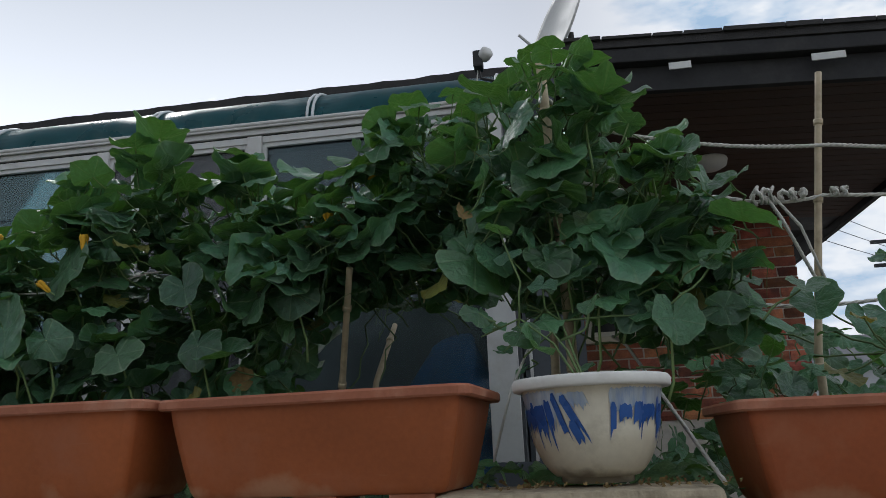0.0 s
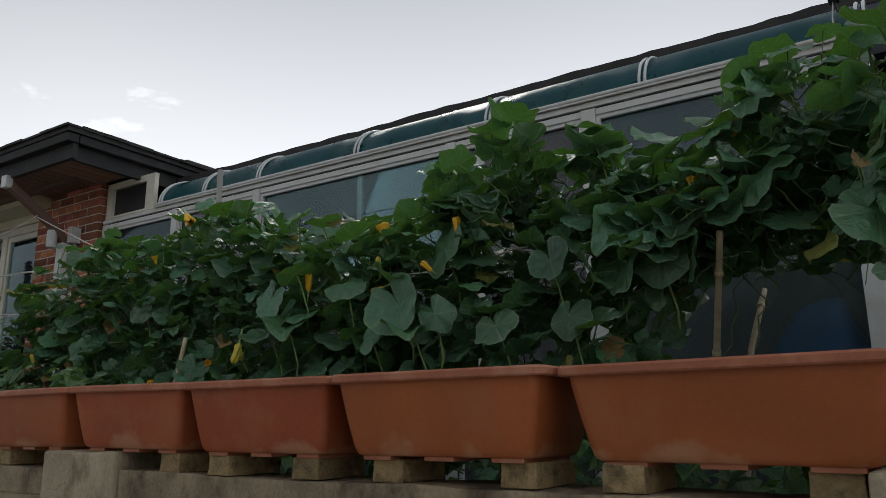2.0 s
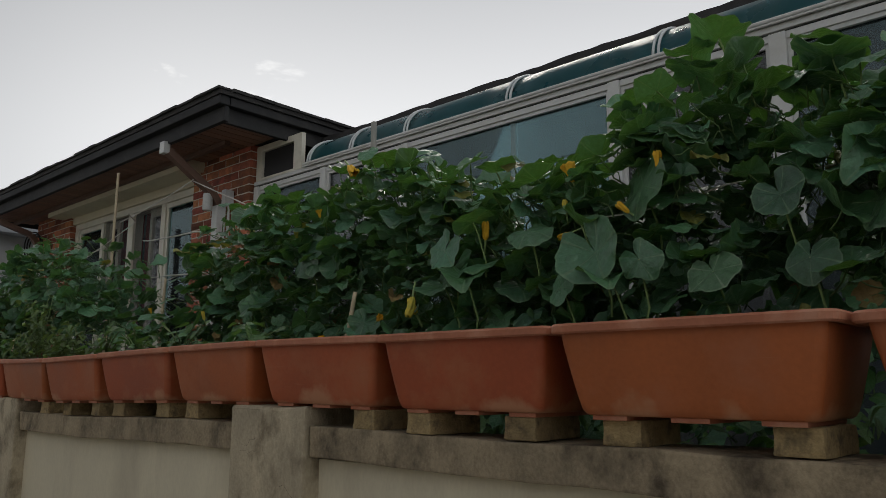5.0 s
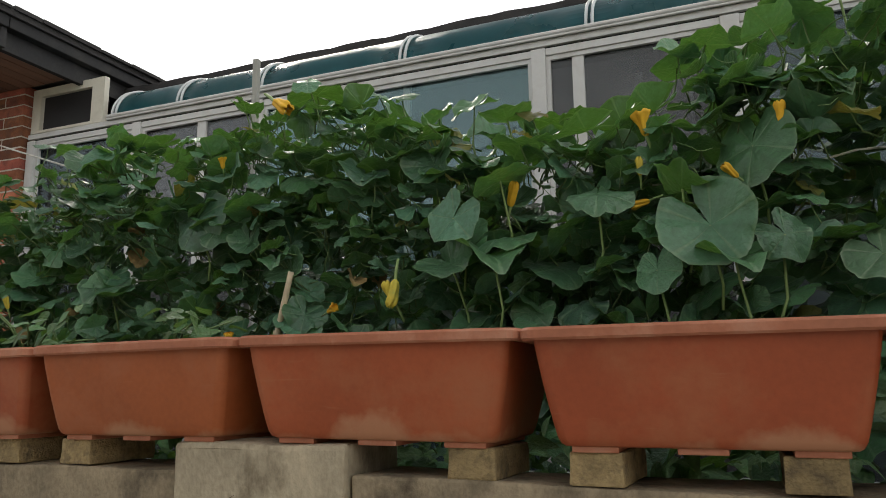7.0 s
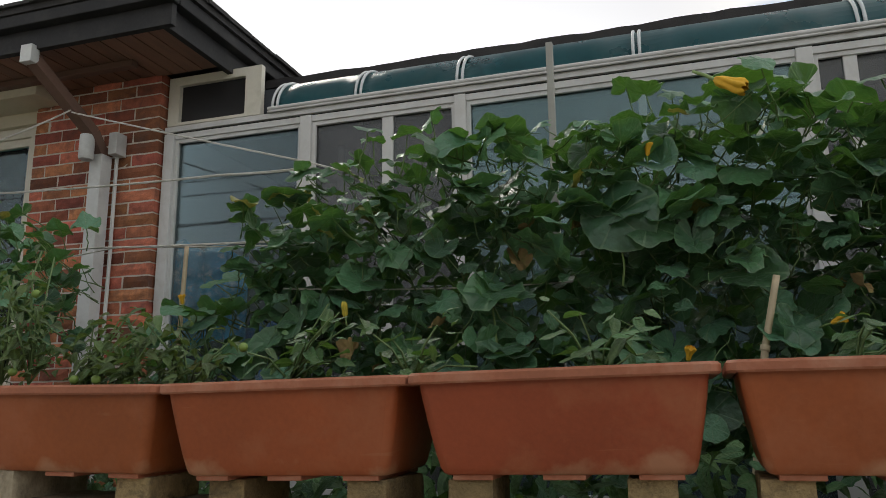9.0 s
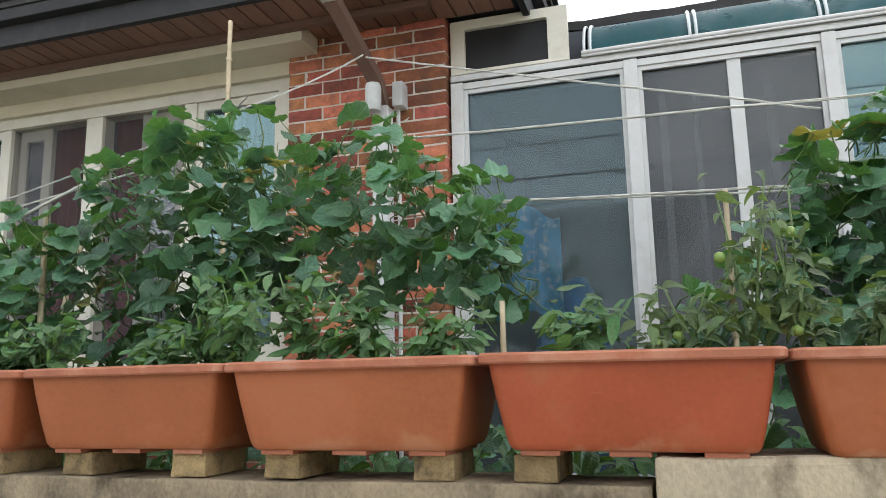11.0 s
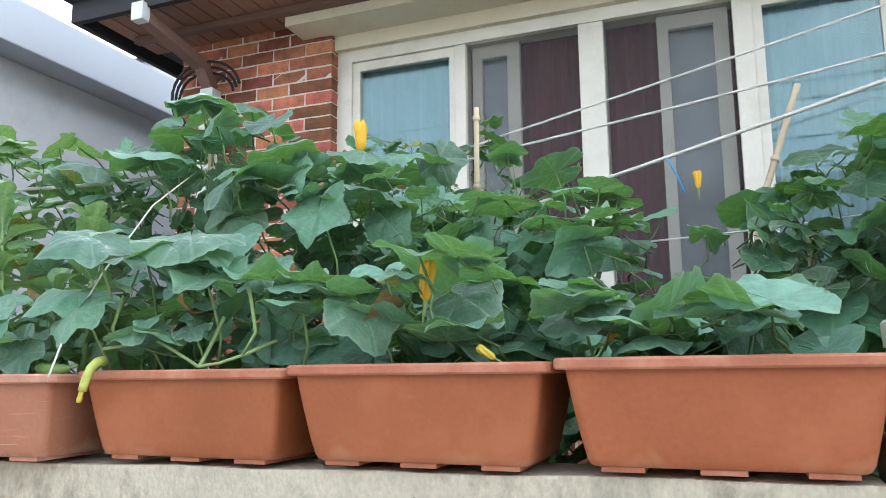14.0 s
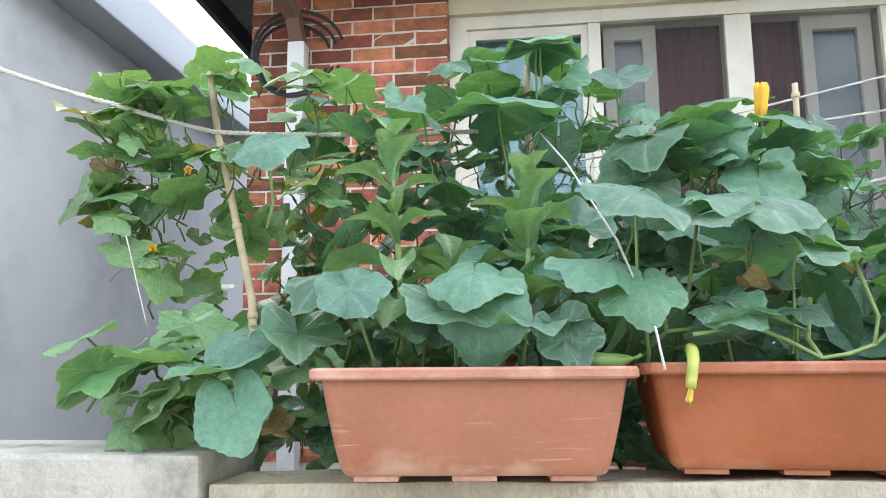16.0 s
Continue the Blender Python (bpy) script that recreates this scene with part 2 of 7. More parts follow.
    uv2 = nodes.new("ShaderNodeUVMap")
    uv2.uv_map = "Rim"
    sp2 = nodes.new("ShaderNodeSeparateXYZ")
    links.new(uv2.outputs["UV"], sp2.inputs["Vector"])
    rr = nodes.new("ShaderNodeMapRange")
    rr.inputs["From Min"].default_value, rr.inputs["From Max"].default_value = 0.93, 1.0
    rr.inputs["To Max"].default_value = 0.65
    links.new(sp2.outputs["X"], rr.inputs["Value"])
    edge = nodes.new("ShaderNodeMixRGB")
    edge.inputs["Color2"].default_value = (*vein, 1)
    links.new(rr.outputs["Result"], edge.inputs["Fac"])
    links.new(mm.outputs["Color"], edge.inputs["Color1"])
    links.new(edge.outputs["Color"], bsdf.inputs["Base Color"])
    bp = nodes.new("ShaderNodeBump")
    bp.inputs["Strength"].default_value, bp.inputs["Distance"].default_value = 0.6, 0.012
    hs = nodes.new("ShaderNodeMath")
    hs.operation = "MULTIPLY_ADD"
    hs.inputs[1].default_value = -0.12
    links.new(vr.outputs["Result"], hs.inputs[0])
    hm = nodes.new("ShaderNodeMath")
    hm.operation = "MULTIPLY_ADD"
    hm.inputs[1].default_value = 2.2
    links.new(nr.outputs["Result"], hm.inputs[0])
    links.new(noi.outputs["Fac"], hm.inputs[2])
    links.new(hm.outputs["Value"], hs.inputs[2])
    links.new(hs.outputs["Value"], bp.inputs["Height"])
    links.new(bp.outputs["Normal"], bsdf.inputs["Normal"])
    tr = nodes.new("ShaderNodeBsdfTranslucent")
    tr.inputs["Color"].default_value = (*back, 1)
    mix = nodes.new("ShaderNodeMixShader")
    mix.inputs["Fac"].default_value = through_light
    links.new(bsdf.outputs["BSDF"], mix.inputs[1])
    links.new(tr.outputs["BSDF"], mix.inputs[2])
    links.new(mix.outputs["Shader"], outn.inputs["Surface"])
    return m


def glass_material(name, tint=(0.75, 0.85, 0.85), gloss=0.02, dirt=0.12, dirt_color=(0.35, 0.4, 0.4), base=0.05, much=1.7, sheen=(1, 1, 1)):
    """Window glass: sees through, mirrors more at a slant, and carries a film of dust."""
    m = bpy.data.materials.new(name)
    m.use_nodes = True
    nodes, links = m.node_tree.nodes, m.node_tree.links
    nodes.remove(nodes["Principled BSDF"])
    clear = nodes.new("ShaderNodeBsdfTransparent")
    clear.inputs["Color"].default_value = (*tint, 1)
    mirror = nodes.new("ShaderNodeBsdfGlossy")
    mirror.inputs["Roughness"].default_value = gloss
    mirror.inputs["Color"].default_value = (*sheen, 1)
    dust = nodes.new("ShaderNodeBsdfDiffuse")
    dust.inputs["Color"].default_value = (*dirt_color, 1)
    fres = nodes.new("ShaderNodeFresnel")
    fres.inputs["IOR"].default_value = 1.5
    f2 = nodes.new("ShaderNodeMath")
    f2.operation = "MULTIPLY_ADD"
    f2.inputs[1].default_value, f2.inputs[2].default_value = much, base
    links.new(fres.outputs["Fac"], f2.inputs[0])
    noi = nodes.new("ShaderNodeTexNoise")
    noi.inputs["Scale"].default_value, noi.inputs["Detail"].default_value = 3, 6
    geo = nodes.new("ShaderNodeNewGeometry")
    links.new(geo.outputs["Position"], noi.inputs["Vector"])
    dr = nodes.new("ShaderNodeMapRange")
    dr.inputs["From Min"].default_value, dr.inputs["From Max"].default_value = 0.3, 0.75
    dr.inputs["To Min"].default_value, dr.inputs["To Max"].default_value = dirt * 0.5, dirt * 1.6
    links.new(noi.outputs["Fac"], dr.inputs["Value"])
    bp = nodes.new("ShaderNodeBump")
    bp.inputs["Strength"].default_value, bp.inputs["Distance"].default_value = 0.02, 0.02
    n2 = nodes.new("ShaderNodeTexNoise")
    n2.inputs["Scale"].default_value = 1.6
    links.new(geo.outputs["Position"], n2.inputs["Vector"])
    links.new(n2.outputs["Fac"], bp.inputs["Height"])
    links.new(bp.outputs["Normal"], mirror.inputs["Normal"])
    a = nodes.new("ShaderNodeMixShader")
    links.new(dr.outputs["Result"], a.inputs["Fac"])
    links.new(clear.outputs["BSDF"], a.inputs[1])
    links.new(dust.outputs["BSDF"], a.inputs[2])
    b = nodes.new("ShaderNodeMixShader")
    links.new(f2.outputs["Value"], b.inputs["Fac"])
    links.new(a.outputs["Shader"], b.inputs[1])
    links.new(mirror.outputs["BSDF"], b.inputs[2])
    links.new(b.outputs["Shader"], nodes["Material Output"].inputs["Surface"])
    return m


def screen_material():
    """Fine grey insect mesh: three quarters open."""
    m = bpy.data.materials.new("insect_screen")
    m.use_nodes = True
    nodes, links = m.node_tree.nodes, m.node_tree.links
    nodes.remove(nodes["Principled BSDF"])
    a, b, mix = nodes.new("ShaderNodeBsdfTransparent"), nodes.new("ShaderNodeBsdfDiffuse"), nodes.new("ShaderNodeMixShader")
    b.inputs["Color"].default_value = (0.12, 0.12, 0.125, 1)
    mix.inputs["Fac"].default_value = 0.25
    links.new(a.outputs["BSDF"], mix.inputs[1])
    links.new(b.outputs["BSDF"], mix.inputs[2])
    links.new(mix.outputs["Shader"], nodes["Material Output"].inputs["Surface"])
    return m


M = {}
M["terracotta"] = material("terracotta_plastic", (0.340, 0.083, 0.027), 0.5, vary=0.2, scale=4, fine=90, bump=0.06, stain=(0.38, 0.125, 0.055), stain_amount=0.8, stain_scale=5, per_object=0.1, hue=0.006)
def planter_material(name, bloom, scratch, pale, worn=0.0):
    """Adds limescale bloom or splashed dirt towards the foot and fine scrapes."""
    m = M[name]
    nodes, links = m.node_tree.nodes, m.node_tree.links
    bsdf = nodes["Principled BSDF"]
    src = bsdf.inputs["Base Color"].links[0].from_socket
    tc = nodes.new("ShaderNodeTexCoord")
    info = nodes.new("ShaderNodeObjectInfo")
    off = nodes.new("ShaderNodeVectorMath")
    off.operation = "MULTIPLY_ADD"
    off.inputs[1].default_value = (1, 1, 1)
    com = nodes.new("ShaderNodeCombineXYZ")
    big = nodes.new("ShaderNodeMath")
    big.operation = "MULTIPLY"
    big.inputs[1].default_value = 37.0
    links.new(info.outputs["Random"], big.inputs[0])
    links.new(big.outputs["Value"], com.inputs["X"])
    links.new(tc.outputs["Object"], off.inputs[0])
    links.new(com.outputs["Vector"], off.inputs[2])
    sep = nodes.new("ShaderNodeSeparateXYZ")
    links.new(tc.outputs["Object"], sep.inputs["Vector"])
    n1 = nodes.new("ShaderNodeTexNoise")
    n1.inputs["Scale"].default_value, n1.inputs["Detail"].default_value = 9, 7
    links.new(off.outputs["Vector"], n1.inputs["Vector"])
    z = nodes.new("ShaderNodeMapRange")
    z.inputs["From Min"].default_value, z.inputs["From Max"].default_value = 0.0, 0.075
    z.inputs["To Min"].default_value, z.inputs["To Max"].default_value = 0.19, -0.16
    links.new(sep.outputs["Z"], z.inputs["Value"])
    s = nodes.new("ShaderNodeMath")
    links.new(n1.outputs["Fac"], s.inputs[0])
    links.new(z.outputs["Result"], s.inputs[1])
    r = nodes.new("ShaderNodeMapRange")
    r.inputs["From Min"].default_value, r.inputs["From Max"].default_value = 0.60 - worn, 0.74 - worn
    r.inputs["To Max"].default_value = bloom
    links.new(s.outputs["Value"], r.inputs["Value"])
    mp = nodes.new("ShaderNodeMapping")
    mp.inputs["Scale"].default_value = (6, 6, 75)
    mp.inputs["Rotation"].default_value = (0, radians(1.5), 0)
    links.new(off.outputs["Vector"], mp.inputs["Vector"])
    n2 = nodes.new("ShaderNodeTexNoise")
    n2.inputs["Scale"].default_value, n2.inputs["Detail"].default_value, n2.inputs["Distortion"].default_value = 1.0, 3, 0.9
    links.new(mp.outputs["Vector"], n2.inputs["Vector"])
    r2 = nodes.new("ShaderNodeMapRange")
    r2.inputs["From Min"].default_value, r2.inputs["From Max"].default_value = 0.67 - worn, 0.80 - worn
    r2.inputs["To Max"].default_value = scratch
    links.new(n2.outputs["Fac"], r2.inputs["Value"])
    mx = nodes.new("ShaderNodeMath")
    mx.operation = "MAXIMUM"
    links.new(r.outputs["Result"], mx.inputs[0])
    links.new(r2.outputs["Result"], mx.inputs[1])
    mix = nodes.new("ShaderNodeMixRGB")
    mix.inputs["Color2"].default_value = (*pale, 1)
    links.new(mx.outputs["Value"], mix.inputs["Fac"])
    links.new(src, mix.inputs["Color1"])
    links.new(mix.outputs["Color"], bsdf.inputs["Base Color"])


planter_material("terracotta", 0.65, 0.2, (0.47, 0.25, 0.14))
M["terracotta_faded"] = material("faded_terracotta_plastic", (0.345, 0.099, 0.038), 0.55, vary=0.2, scale=4, fine=90, bump=0.06, stain=(0.38, 0.132, 0.058), stain_amount=0.8, stain_scale=4, per_object=0.08, hue=0.004)
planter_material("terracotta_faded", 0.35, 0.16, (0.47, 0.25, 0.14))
M["terracotta_pale"] = material("sun_bleached_terracotta_plastic", (0.42, 0.180, 0.103), 0.55, vary=0.2, scale=5, fine=90, bump=0.06, stain=(0.37, 0.115, 0.055), stain_amount=0.6, stain_scale=3.0, per_object=0.14, hue=0.006)
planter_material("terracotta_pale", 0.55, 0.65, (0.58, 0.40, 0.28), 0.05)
M["rim_pale"] = material("bleached_rim", (0.47, 0.23, 0.155), 0.6, vary=0.2, scale=9, fine=120, bump=0.1, stain=(0.66, 0.46, 0.36), stain_amount=0.6, stain_scale=9)
M["rim"] = material("terracotta_rim_worn", (0.38, 0.135, 0.072), 0.6, vary=0.2, scale=9, fine=120, bump=0.1, stain=(0.5, 0.29, 0.20), stain_amount=0.5, stain_scale=9)
M["soil"] = material("potting_soil", (0.06, 0.04, 0.028), 0.95, vary=0.5, scale=25, fine=140, bump=1.0)
M["yard"] = material("garden_soil", (0.07, 0.055, 0.04), 0.95, vary=0.4, scale=6, fine=60, bump=0.8)
# alley lies out of view; pale tone chosen to bounce light under the eaves
M["paving"] = material("pale_bounce_paving", (0.30, 0.285, 0.26), 0.9, vary=0.2, scale=1.5, fine=180, bump=0.5, stain=(0.18, 0.17, 0.155), stain_amount=0.5, stain_scale=0.7)
M["grey_concrete"] = material("pale_grey_concrete", (0.50, 0.48, 0.43), 0.9, vary=0.25, scale=9, fine=110, bump=0.8, stain=(0.17, 0.155, 0.13), stain_amount=0.8, stain_scale=6)
M["coping"] = material("stained_coping_concrete", (0.28, 0.225, 0.15), 0.95, vary=0.5, scale=9, fine=110, bump=0.9, stain=(0.065, 0.05, 0.034), stain_amount=0.9, stain_scale=8, stretch=(1, 1, 0.7))
M["coping_pale"] = material("pale_coping_concrete", (0.52, 0.475, 0.37), 0.95, vary=0.35, scale=9, fine=110, bump=0.9, stain=(0.15, 0.125, 0.09), stain_amount=0.8, stain_scale=9, stretch=(1, 1, 0.6))
M["pillar"] = material("cream_plastered_concrete", (0.43, 0.365, 0.26), 0.95, vary=0.35, scale=8, fine=110, bump=0.9, stain=(0.12, 0.095, 0.06), stain_amount=0.85, stain_scale=9, stretch=(1, 1, 0.6))
M["stucco"] = material("cream_wall_paint", (0.62, 0.56, 0.42), 0.85, vary=0.12, scale=3, fine=120, bump=0.25, stain=(0.3, 0.25, 0.18), stain_amount=0.35, stain_scale=2.4, stretch=(1, 1, 0.35))
M["cement_brick"] = material("cement_brick", (0.30, 0.22, 0.11), 0.95, vary=0.4, scale=24, fine=160, bump=1.0, stain=(0.085, 0.065, 0.04), stain_amount=0.85, stain_scale=22, per_object=0.28)
M["brick"] = material("red_face_brick", (0.38, 0.135, 0.075), 0.85, vary=0.4, scale=18, fine=120, bump=0.8, stain=(0.10, 0.06, 0.055), stain_amount=0.6, stain_scale=7, per_object=0.62, hue=0.018)
M["mortar"] = material("light_mortar", (0.62, 0.57, 0.50), 0.95, vary=0.15, scale=20, fine=140, bump=0.5)
M["white_frame"] = material("white_aluminium_frame", (0.61, 0.61, 0.60), 0.45, vary=0.07, scale=4, fine=60, bump=0.03, stain=(0.4, 0.37, 0.32), stain_amount=0.35, stain_scale=6)
M["cream_frame"] = material("cream_window_frame", (0.70, 0.67, 0.58), 0.5, vary=0.07, scale=4, fine=60, bump=0.03, stain=(0.42, 0.38, 0.3), stain_amount=0.3, stain_scale=6)
M["beige"] = material("beige_painted_lintel", (0.66, 0.60, 0.46), 0.75, vary=0.08, scale=3, fine=90, bump=0.1, stain=(0.38, 0.33, 0.25), stain_amount=0.35, stain_scale=3)
M["grey_reveal"] = material("grey_reveal_board", (0.36, 0.36, 0.33), 0.8, vary=0.1)
M["soffit"] = material("brown_soffit_boards", (0.26, 0.138, 0.094), 0.7, vary=0.25, scale=4, fine=60, bump=0.2, per_object=0.14, stretch=(6, 1, 1))
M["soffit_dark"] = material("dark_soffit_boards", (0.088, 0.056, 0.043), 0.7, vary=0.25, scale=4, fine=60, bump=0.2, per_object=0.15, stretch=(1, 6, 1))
M["fascia"] = material("dark_grey_gutter", (0.038, 0.038, 0.040), 0.75, vary=0.25, scale=4, fine=60, bump=0.08, spec=0.2, stain=(0.09, 0.085, 0.08), stain_amount=0.3, stain_scale=6)
M["roof"] = material("dark_shingle", (0.045, 0.043, 0.043), 0.95, vary=0.4, scale=8, fine=160, bump=0.8)
M["duct"] = material("brown_painted_duct", (0.17, 0.10, 0.075), 0.6, vary=0.15)
M["pipe"] = material("grey_white_downpipe", (0.60, 0.61, 0.60), 0.5, vary=0.1, stain=(0.3, 0.29, 0.27), stain_amount=0.4, stain_scale=5)
M["green_sheet"] = material("green_tinted_sheet", (0.02, 0.125, 0.145), 0.30, vary=0.15, scale=3, fine=30, bump=0.04, spec=0.55, stain=(0.12, 0.20, 0.19), stain_amount=0.3, stain_scale=4)
M["rib"] = material("pale_grey_rib", (0.58, 0.61, 0.62), 0.4, vary=0.08)
M["neighbour"] = material("pale_grey_render", (0.50, 0.51, 0.525), 0.85, vary=0.06, scale=1.5, fine=70, bump=0.15, stain=(0.27, 0.265, 0.27), stain_amount=0.5, stain_scale=1.2)
M["eave_band"] = material("pale_eave_paint", (0.40, 0.42, 0.46), 0.8, vary=0.06, scale=1.5, fine=70, bump=0.1)
M["styrofoam"] = material("white_styrofoam", (0.66, 0.62, 0.535), 0.75, vary=0.05, scale=6, fine=220, bump=0.12, stain=(0.6, 0.55, 0.45), stain_amount=0.25, stain_scale=7)
M["curtain"] = material("maroon_curtain", (0.27, 0.04, 0.05), 0.9, vary=0.2, scale=3, fine=40, bump=0.2, stretch=(14, 1, 0.6))
# pale curtain whose teal tint also carries the sky mirrored in the outer panes
M["pale_curtain"] = material("sky_tinted_curtain", (0.38, 0.50, 0.52), 0.9, vary=0.1, scale=3, fine=40, bump=0.2, stretch=(14, 1, 0.6))
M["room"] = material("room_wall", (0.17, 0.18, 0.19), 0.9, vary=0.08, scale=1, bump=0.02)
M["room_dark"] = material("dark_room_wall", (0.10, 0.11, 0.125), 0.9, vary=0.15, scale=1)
M["grey_blind"] = material("grey_insect_screen", (0.27, 0.29, 0.30), 0.8, vary=0.08, fine=300)
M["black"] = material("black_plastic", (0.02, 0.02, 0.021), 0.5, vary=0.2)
M["dark_pane"] = material("dark_louvre_panel", (0.02, 0.02, 0.022), 0.5, vary=0.3, fine=200, bump=0.3)
M["bamboo"] = material("bamboo_cane", (0.52, 0.43, 0.29), 0.55, vary=0.2, scale=12, fine=80, bump=0.2, stain=(0.22, 0.16, 0.1), stain_amount=0.5, stain_scale=14)
M["rope"] = material("white_rope", (0.60, 0.585, 0.54), 0.9, vary=0.15, scale=60, fine=300, bump=0.6)
M["blue_tape"] = material("blue_tape", (0.05, 0.25, 0.5), 0.5)
M["pot"] = material("cream_glazed_pot", (0.62, 0.57, 0.45), 0.4, vary=0.12, scale=6, fine=70, bump=0.05, stain=(0.2, 0.16, 0.1), stain_amount=0.4, stain_scale=12)
planter_material("pot", 0.75, 0.0, (0.10, 0.075, 0.05), -0.02)
M["pot_blue"] = material("blue_glaze", (0.03, 0.10, 0.34), 0.3, vary=0.3, scale=12)
M["pot_wash"] = material("pale_blue_glaze", (0.38, 0.43, 0.48), 0.35, vary=0.3, scale=30, stain=(0.16, 0.25, 0.48), stain_amount=0.8, stain_scale=40, stretch=(1, 1, 0.15))
M["pot_rim"] = material("white_pot_rim", (0.74, 0.73, 0.69), 0.5, vary=0.08, stain=(0.4, 0.36, 0.3), stain_amount=0.3, stain_scale=10)
M["dish"] = material("satellite_dish_paint", (0.62, 0.62, 0.6), 0.5, vary=0.08)
M["lamp_white"] = material("white_lamp_dome", (0.72, 0.72, 0.7), 0.4, vary=0.05)
M["stem"] = material("green_stem", (0.13, 0.20, 0.075), 0.6, vary=0.25, scale=10, fine=90)
M["leaf_stalk"] = material("pale_green_stalk", (0.24, 0.34, 0.13), 0.6, vary=0.2, scale=20)
M["dry_stem"] = material("dry_stem", (0.22, 0.17, 0.09), 0.8, vary=0.3, scale=10)
M["petal_pale"] = material("closed_flower_petal", (0.60, 0.47, 0.06), 0.65, vary=0.25, scale=14, fine=80, stain=(0.3, 0.36, 0.08), stain_amount=0.6, stain_scale=18)
M["petal"] = material("squash_flower_petal", (0.74, 0.42, 0.03), 0.65, vary=0.2, scale=14, fine=80)
M["pepper"] = material("green_pepper_skin", (0.10, 0.20, 0.035), 0.35, vary=0.2, scale=20)
M["fruit"] = material("green_squash_skin", (0.15, 0.25, 0.07), 0.4, vary=0.2, scale=20)
M["young_fruit"] = material("young_squash_skin", (0.42, 0.46, 0.10), 0.45, vary=0.2, scale=30)
M["tomato"] = material("green_tomato", (0.2, 0.3, 0.07), 0.3, vary=0.15, scale=20)
M["dry_leaf"] = material("dry_leaf", (0.24, 0.165, 0.07), 0.85, vary=0.45, scale=25, fine=120, bump=0.6, stain=(0.16, 0.17, 0.05), stain_amount=0.7, stain_scale=20)
M["leaf"] = leaf_material("squash_leaf", (0.078, 0.190, 0.100), (0.125, 0.285, 0.030), vein=(0.20, 0.32, 0.17), gloss=0.33)
M["leaf_big"] = leaf_material("large_squash_leaf", (0.112, 0.236, 0.155), (0.175, 0.37, 0.060), vein=(0.20, 0.33, 0.24), yellow=0.04, sheen=0.22, gloss=0.42)
M["leaf_small"] = leaf_material("pepper_leaf", (0.08, 0.18, 0.06), (0.15, 0.3, 0.04), veins=2, yellow=0.05, gloss=0.45)
M["leaf_pale"] = leaf_material("lettuce_leaf", (0.15, 0.27, 0.115), (0.25, 0.42, 0.10), vein=(0.42, 0.52, 0.32), veins=2, per=0.12, yellow=0.0, gloss=0.5)
M["leaf_cuke"] = leaf_material("cucumber_leaf", (0.165, 0.30, 0.135), (0.26, 0.46, 0.08), vein=(0.27, 0.40, 0.19), yellow=0.09)
M["leaf_yellow"] = leaf_material("yellowing_leaf", (0.24, 0.25, 0.06), (0.4, 0.34, 0.05), vein=(0.3, 0.33, 0.1), yellow=0.1)
M["leaf_tomato"] = leaf_material("tomato_leaf", (0.10, 0.155, 0.05), (0.2, 0.3, 0.05), veins=2, yellow=0.1, gloss=0.5)
M["leaf_veined"] = leaf_material("pale_veined_leaf", (0.10, 0.20, 0.11), (0.12, 0.26, 0.05), vein=(0.32, 0.42, 0.27), yellow=0.0, per=0.05)
M["blue_cloth"] = material("blue_patterned_cloth", (0.10, 0.48, 0.78), 0.8, vary=0.4, scale=9, stain=(0.75, 0.88, 0.92), stain_amount=1.0, stain_scale=16)
M["blue_bag"] = material("dark_blue_plastic", (0.02, 0.15, 0.36), 0.45, vary=0.3, scale=5)
M["roof_far"] = material("grey_far_roof", (0.16, 0.16, 0.17), 0.9, vary=0.2)
M["glass"] = glass_material("conservatory_glass", (0.72, 0.84, 0.85), dirt=0.16, dirt_color=(0.22, 0.31, 0.33), base=0.035, much=1.1, sheen=(0.62, 0.82, 0.84))
M["glass_clear"] = glass_material("dusty_clear_glass", (0.86, 0.91, 0.92), dirt=0.10, dirt_color=(0.24, 0.28, 0.29), base=0.0, much=1.1, sheen=(0.56, 0.70, 0.74))
M["glass_grey"] = glass_material("grey_screened_glass", (0.60, 0.62, 0.63), dirt=0.30, dirt_color=(0.20, 0.205, 0.21), base=0.0, much=0.7, sheen=(0.7, 0.72, 0.74))
M["glass_win"] = glass_material("window_glass", (0.92, 0.95, 0.95), dirt=0.05, base=0.0, much=1.0)
M["screen"] = screen_material()
M["glass_bright"] = glass_material("coated_window_glass", (0.85, 0.95, 0.95), dirt=0.05, base=0.02, much=1.0, sheen=(0.66, 0.82, 0.85))


# ---- mesh helpers ----
def box(bm, x0, x1, y0, y1, z0, z1, bevel=0.0):
    vs = bmesh.ops.create_cube(bm, size=1.0, matrix=Matrix.Translation(((x0 + x1) / 2, (y0 + y1) / 2, (z0 + z1) / 2)) @ Matrix.Diagonal((x1 - x0, y1 - y0, z1 - z0, 1)))["verts"]
    if bevel:
        es = list({e for v in vs for e in v.link_edges})
        bmesh.ops.bevel(bm, geom=es, offset=bevel, segments=2, affect="EDGES", profile=0.6)
    return bm


def new_box(x0, x1, y0, y1, z0, z1, bevel=0.0):
    return box(bmesh.new(), x0, x1, y0, y1, z0, z1, bevel)


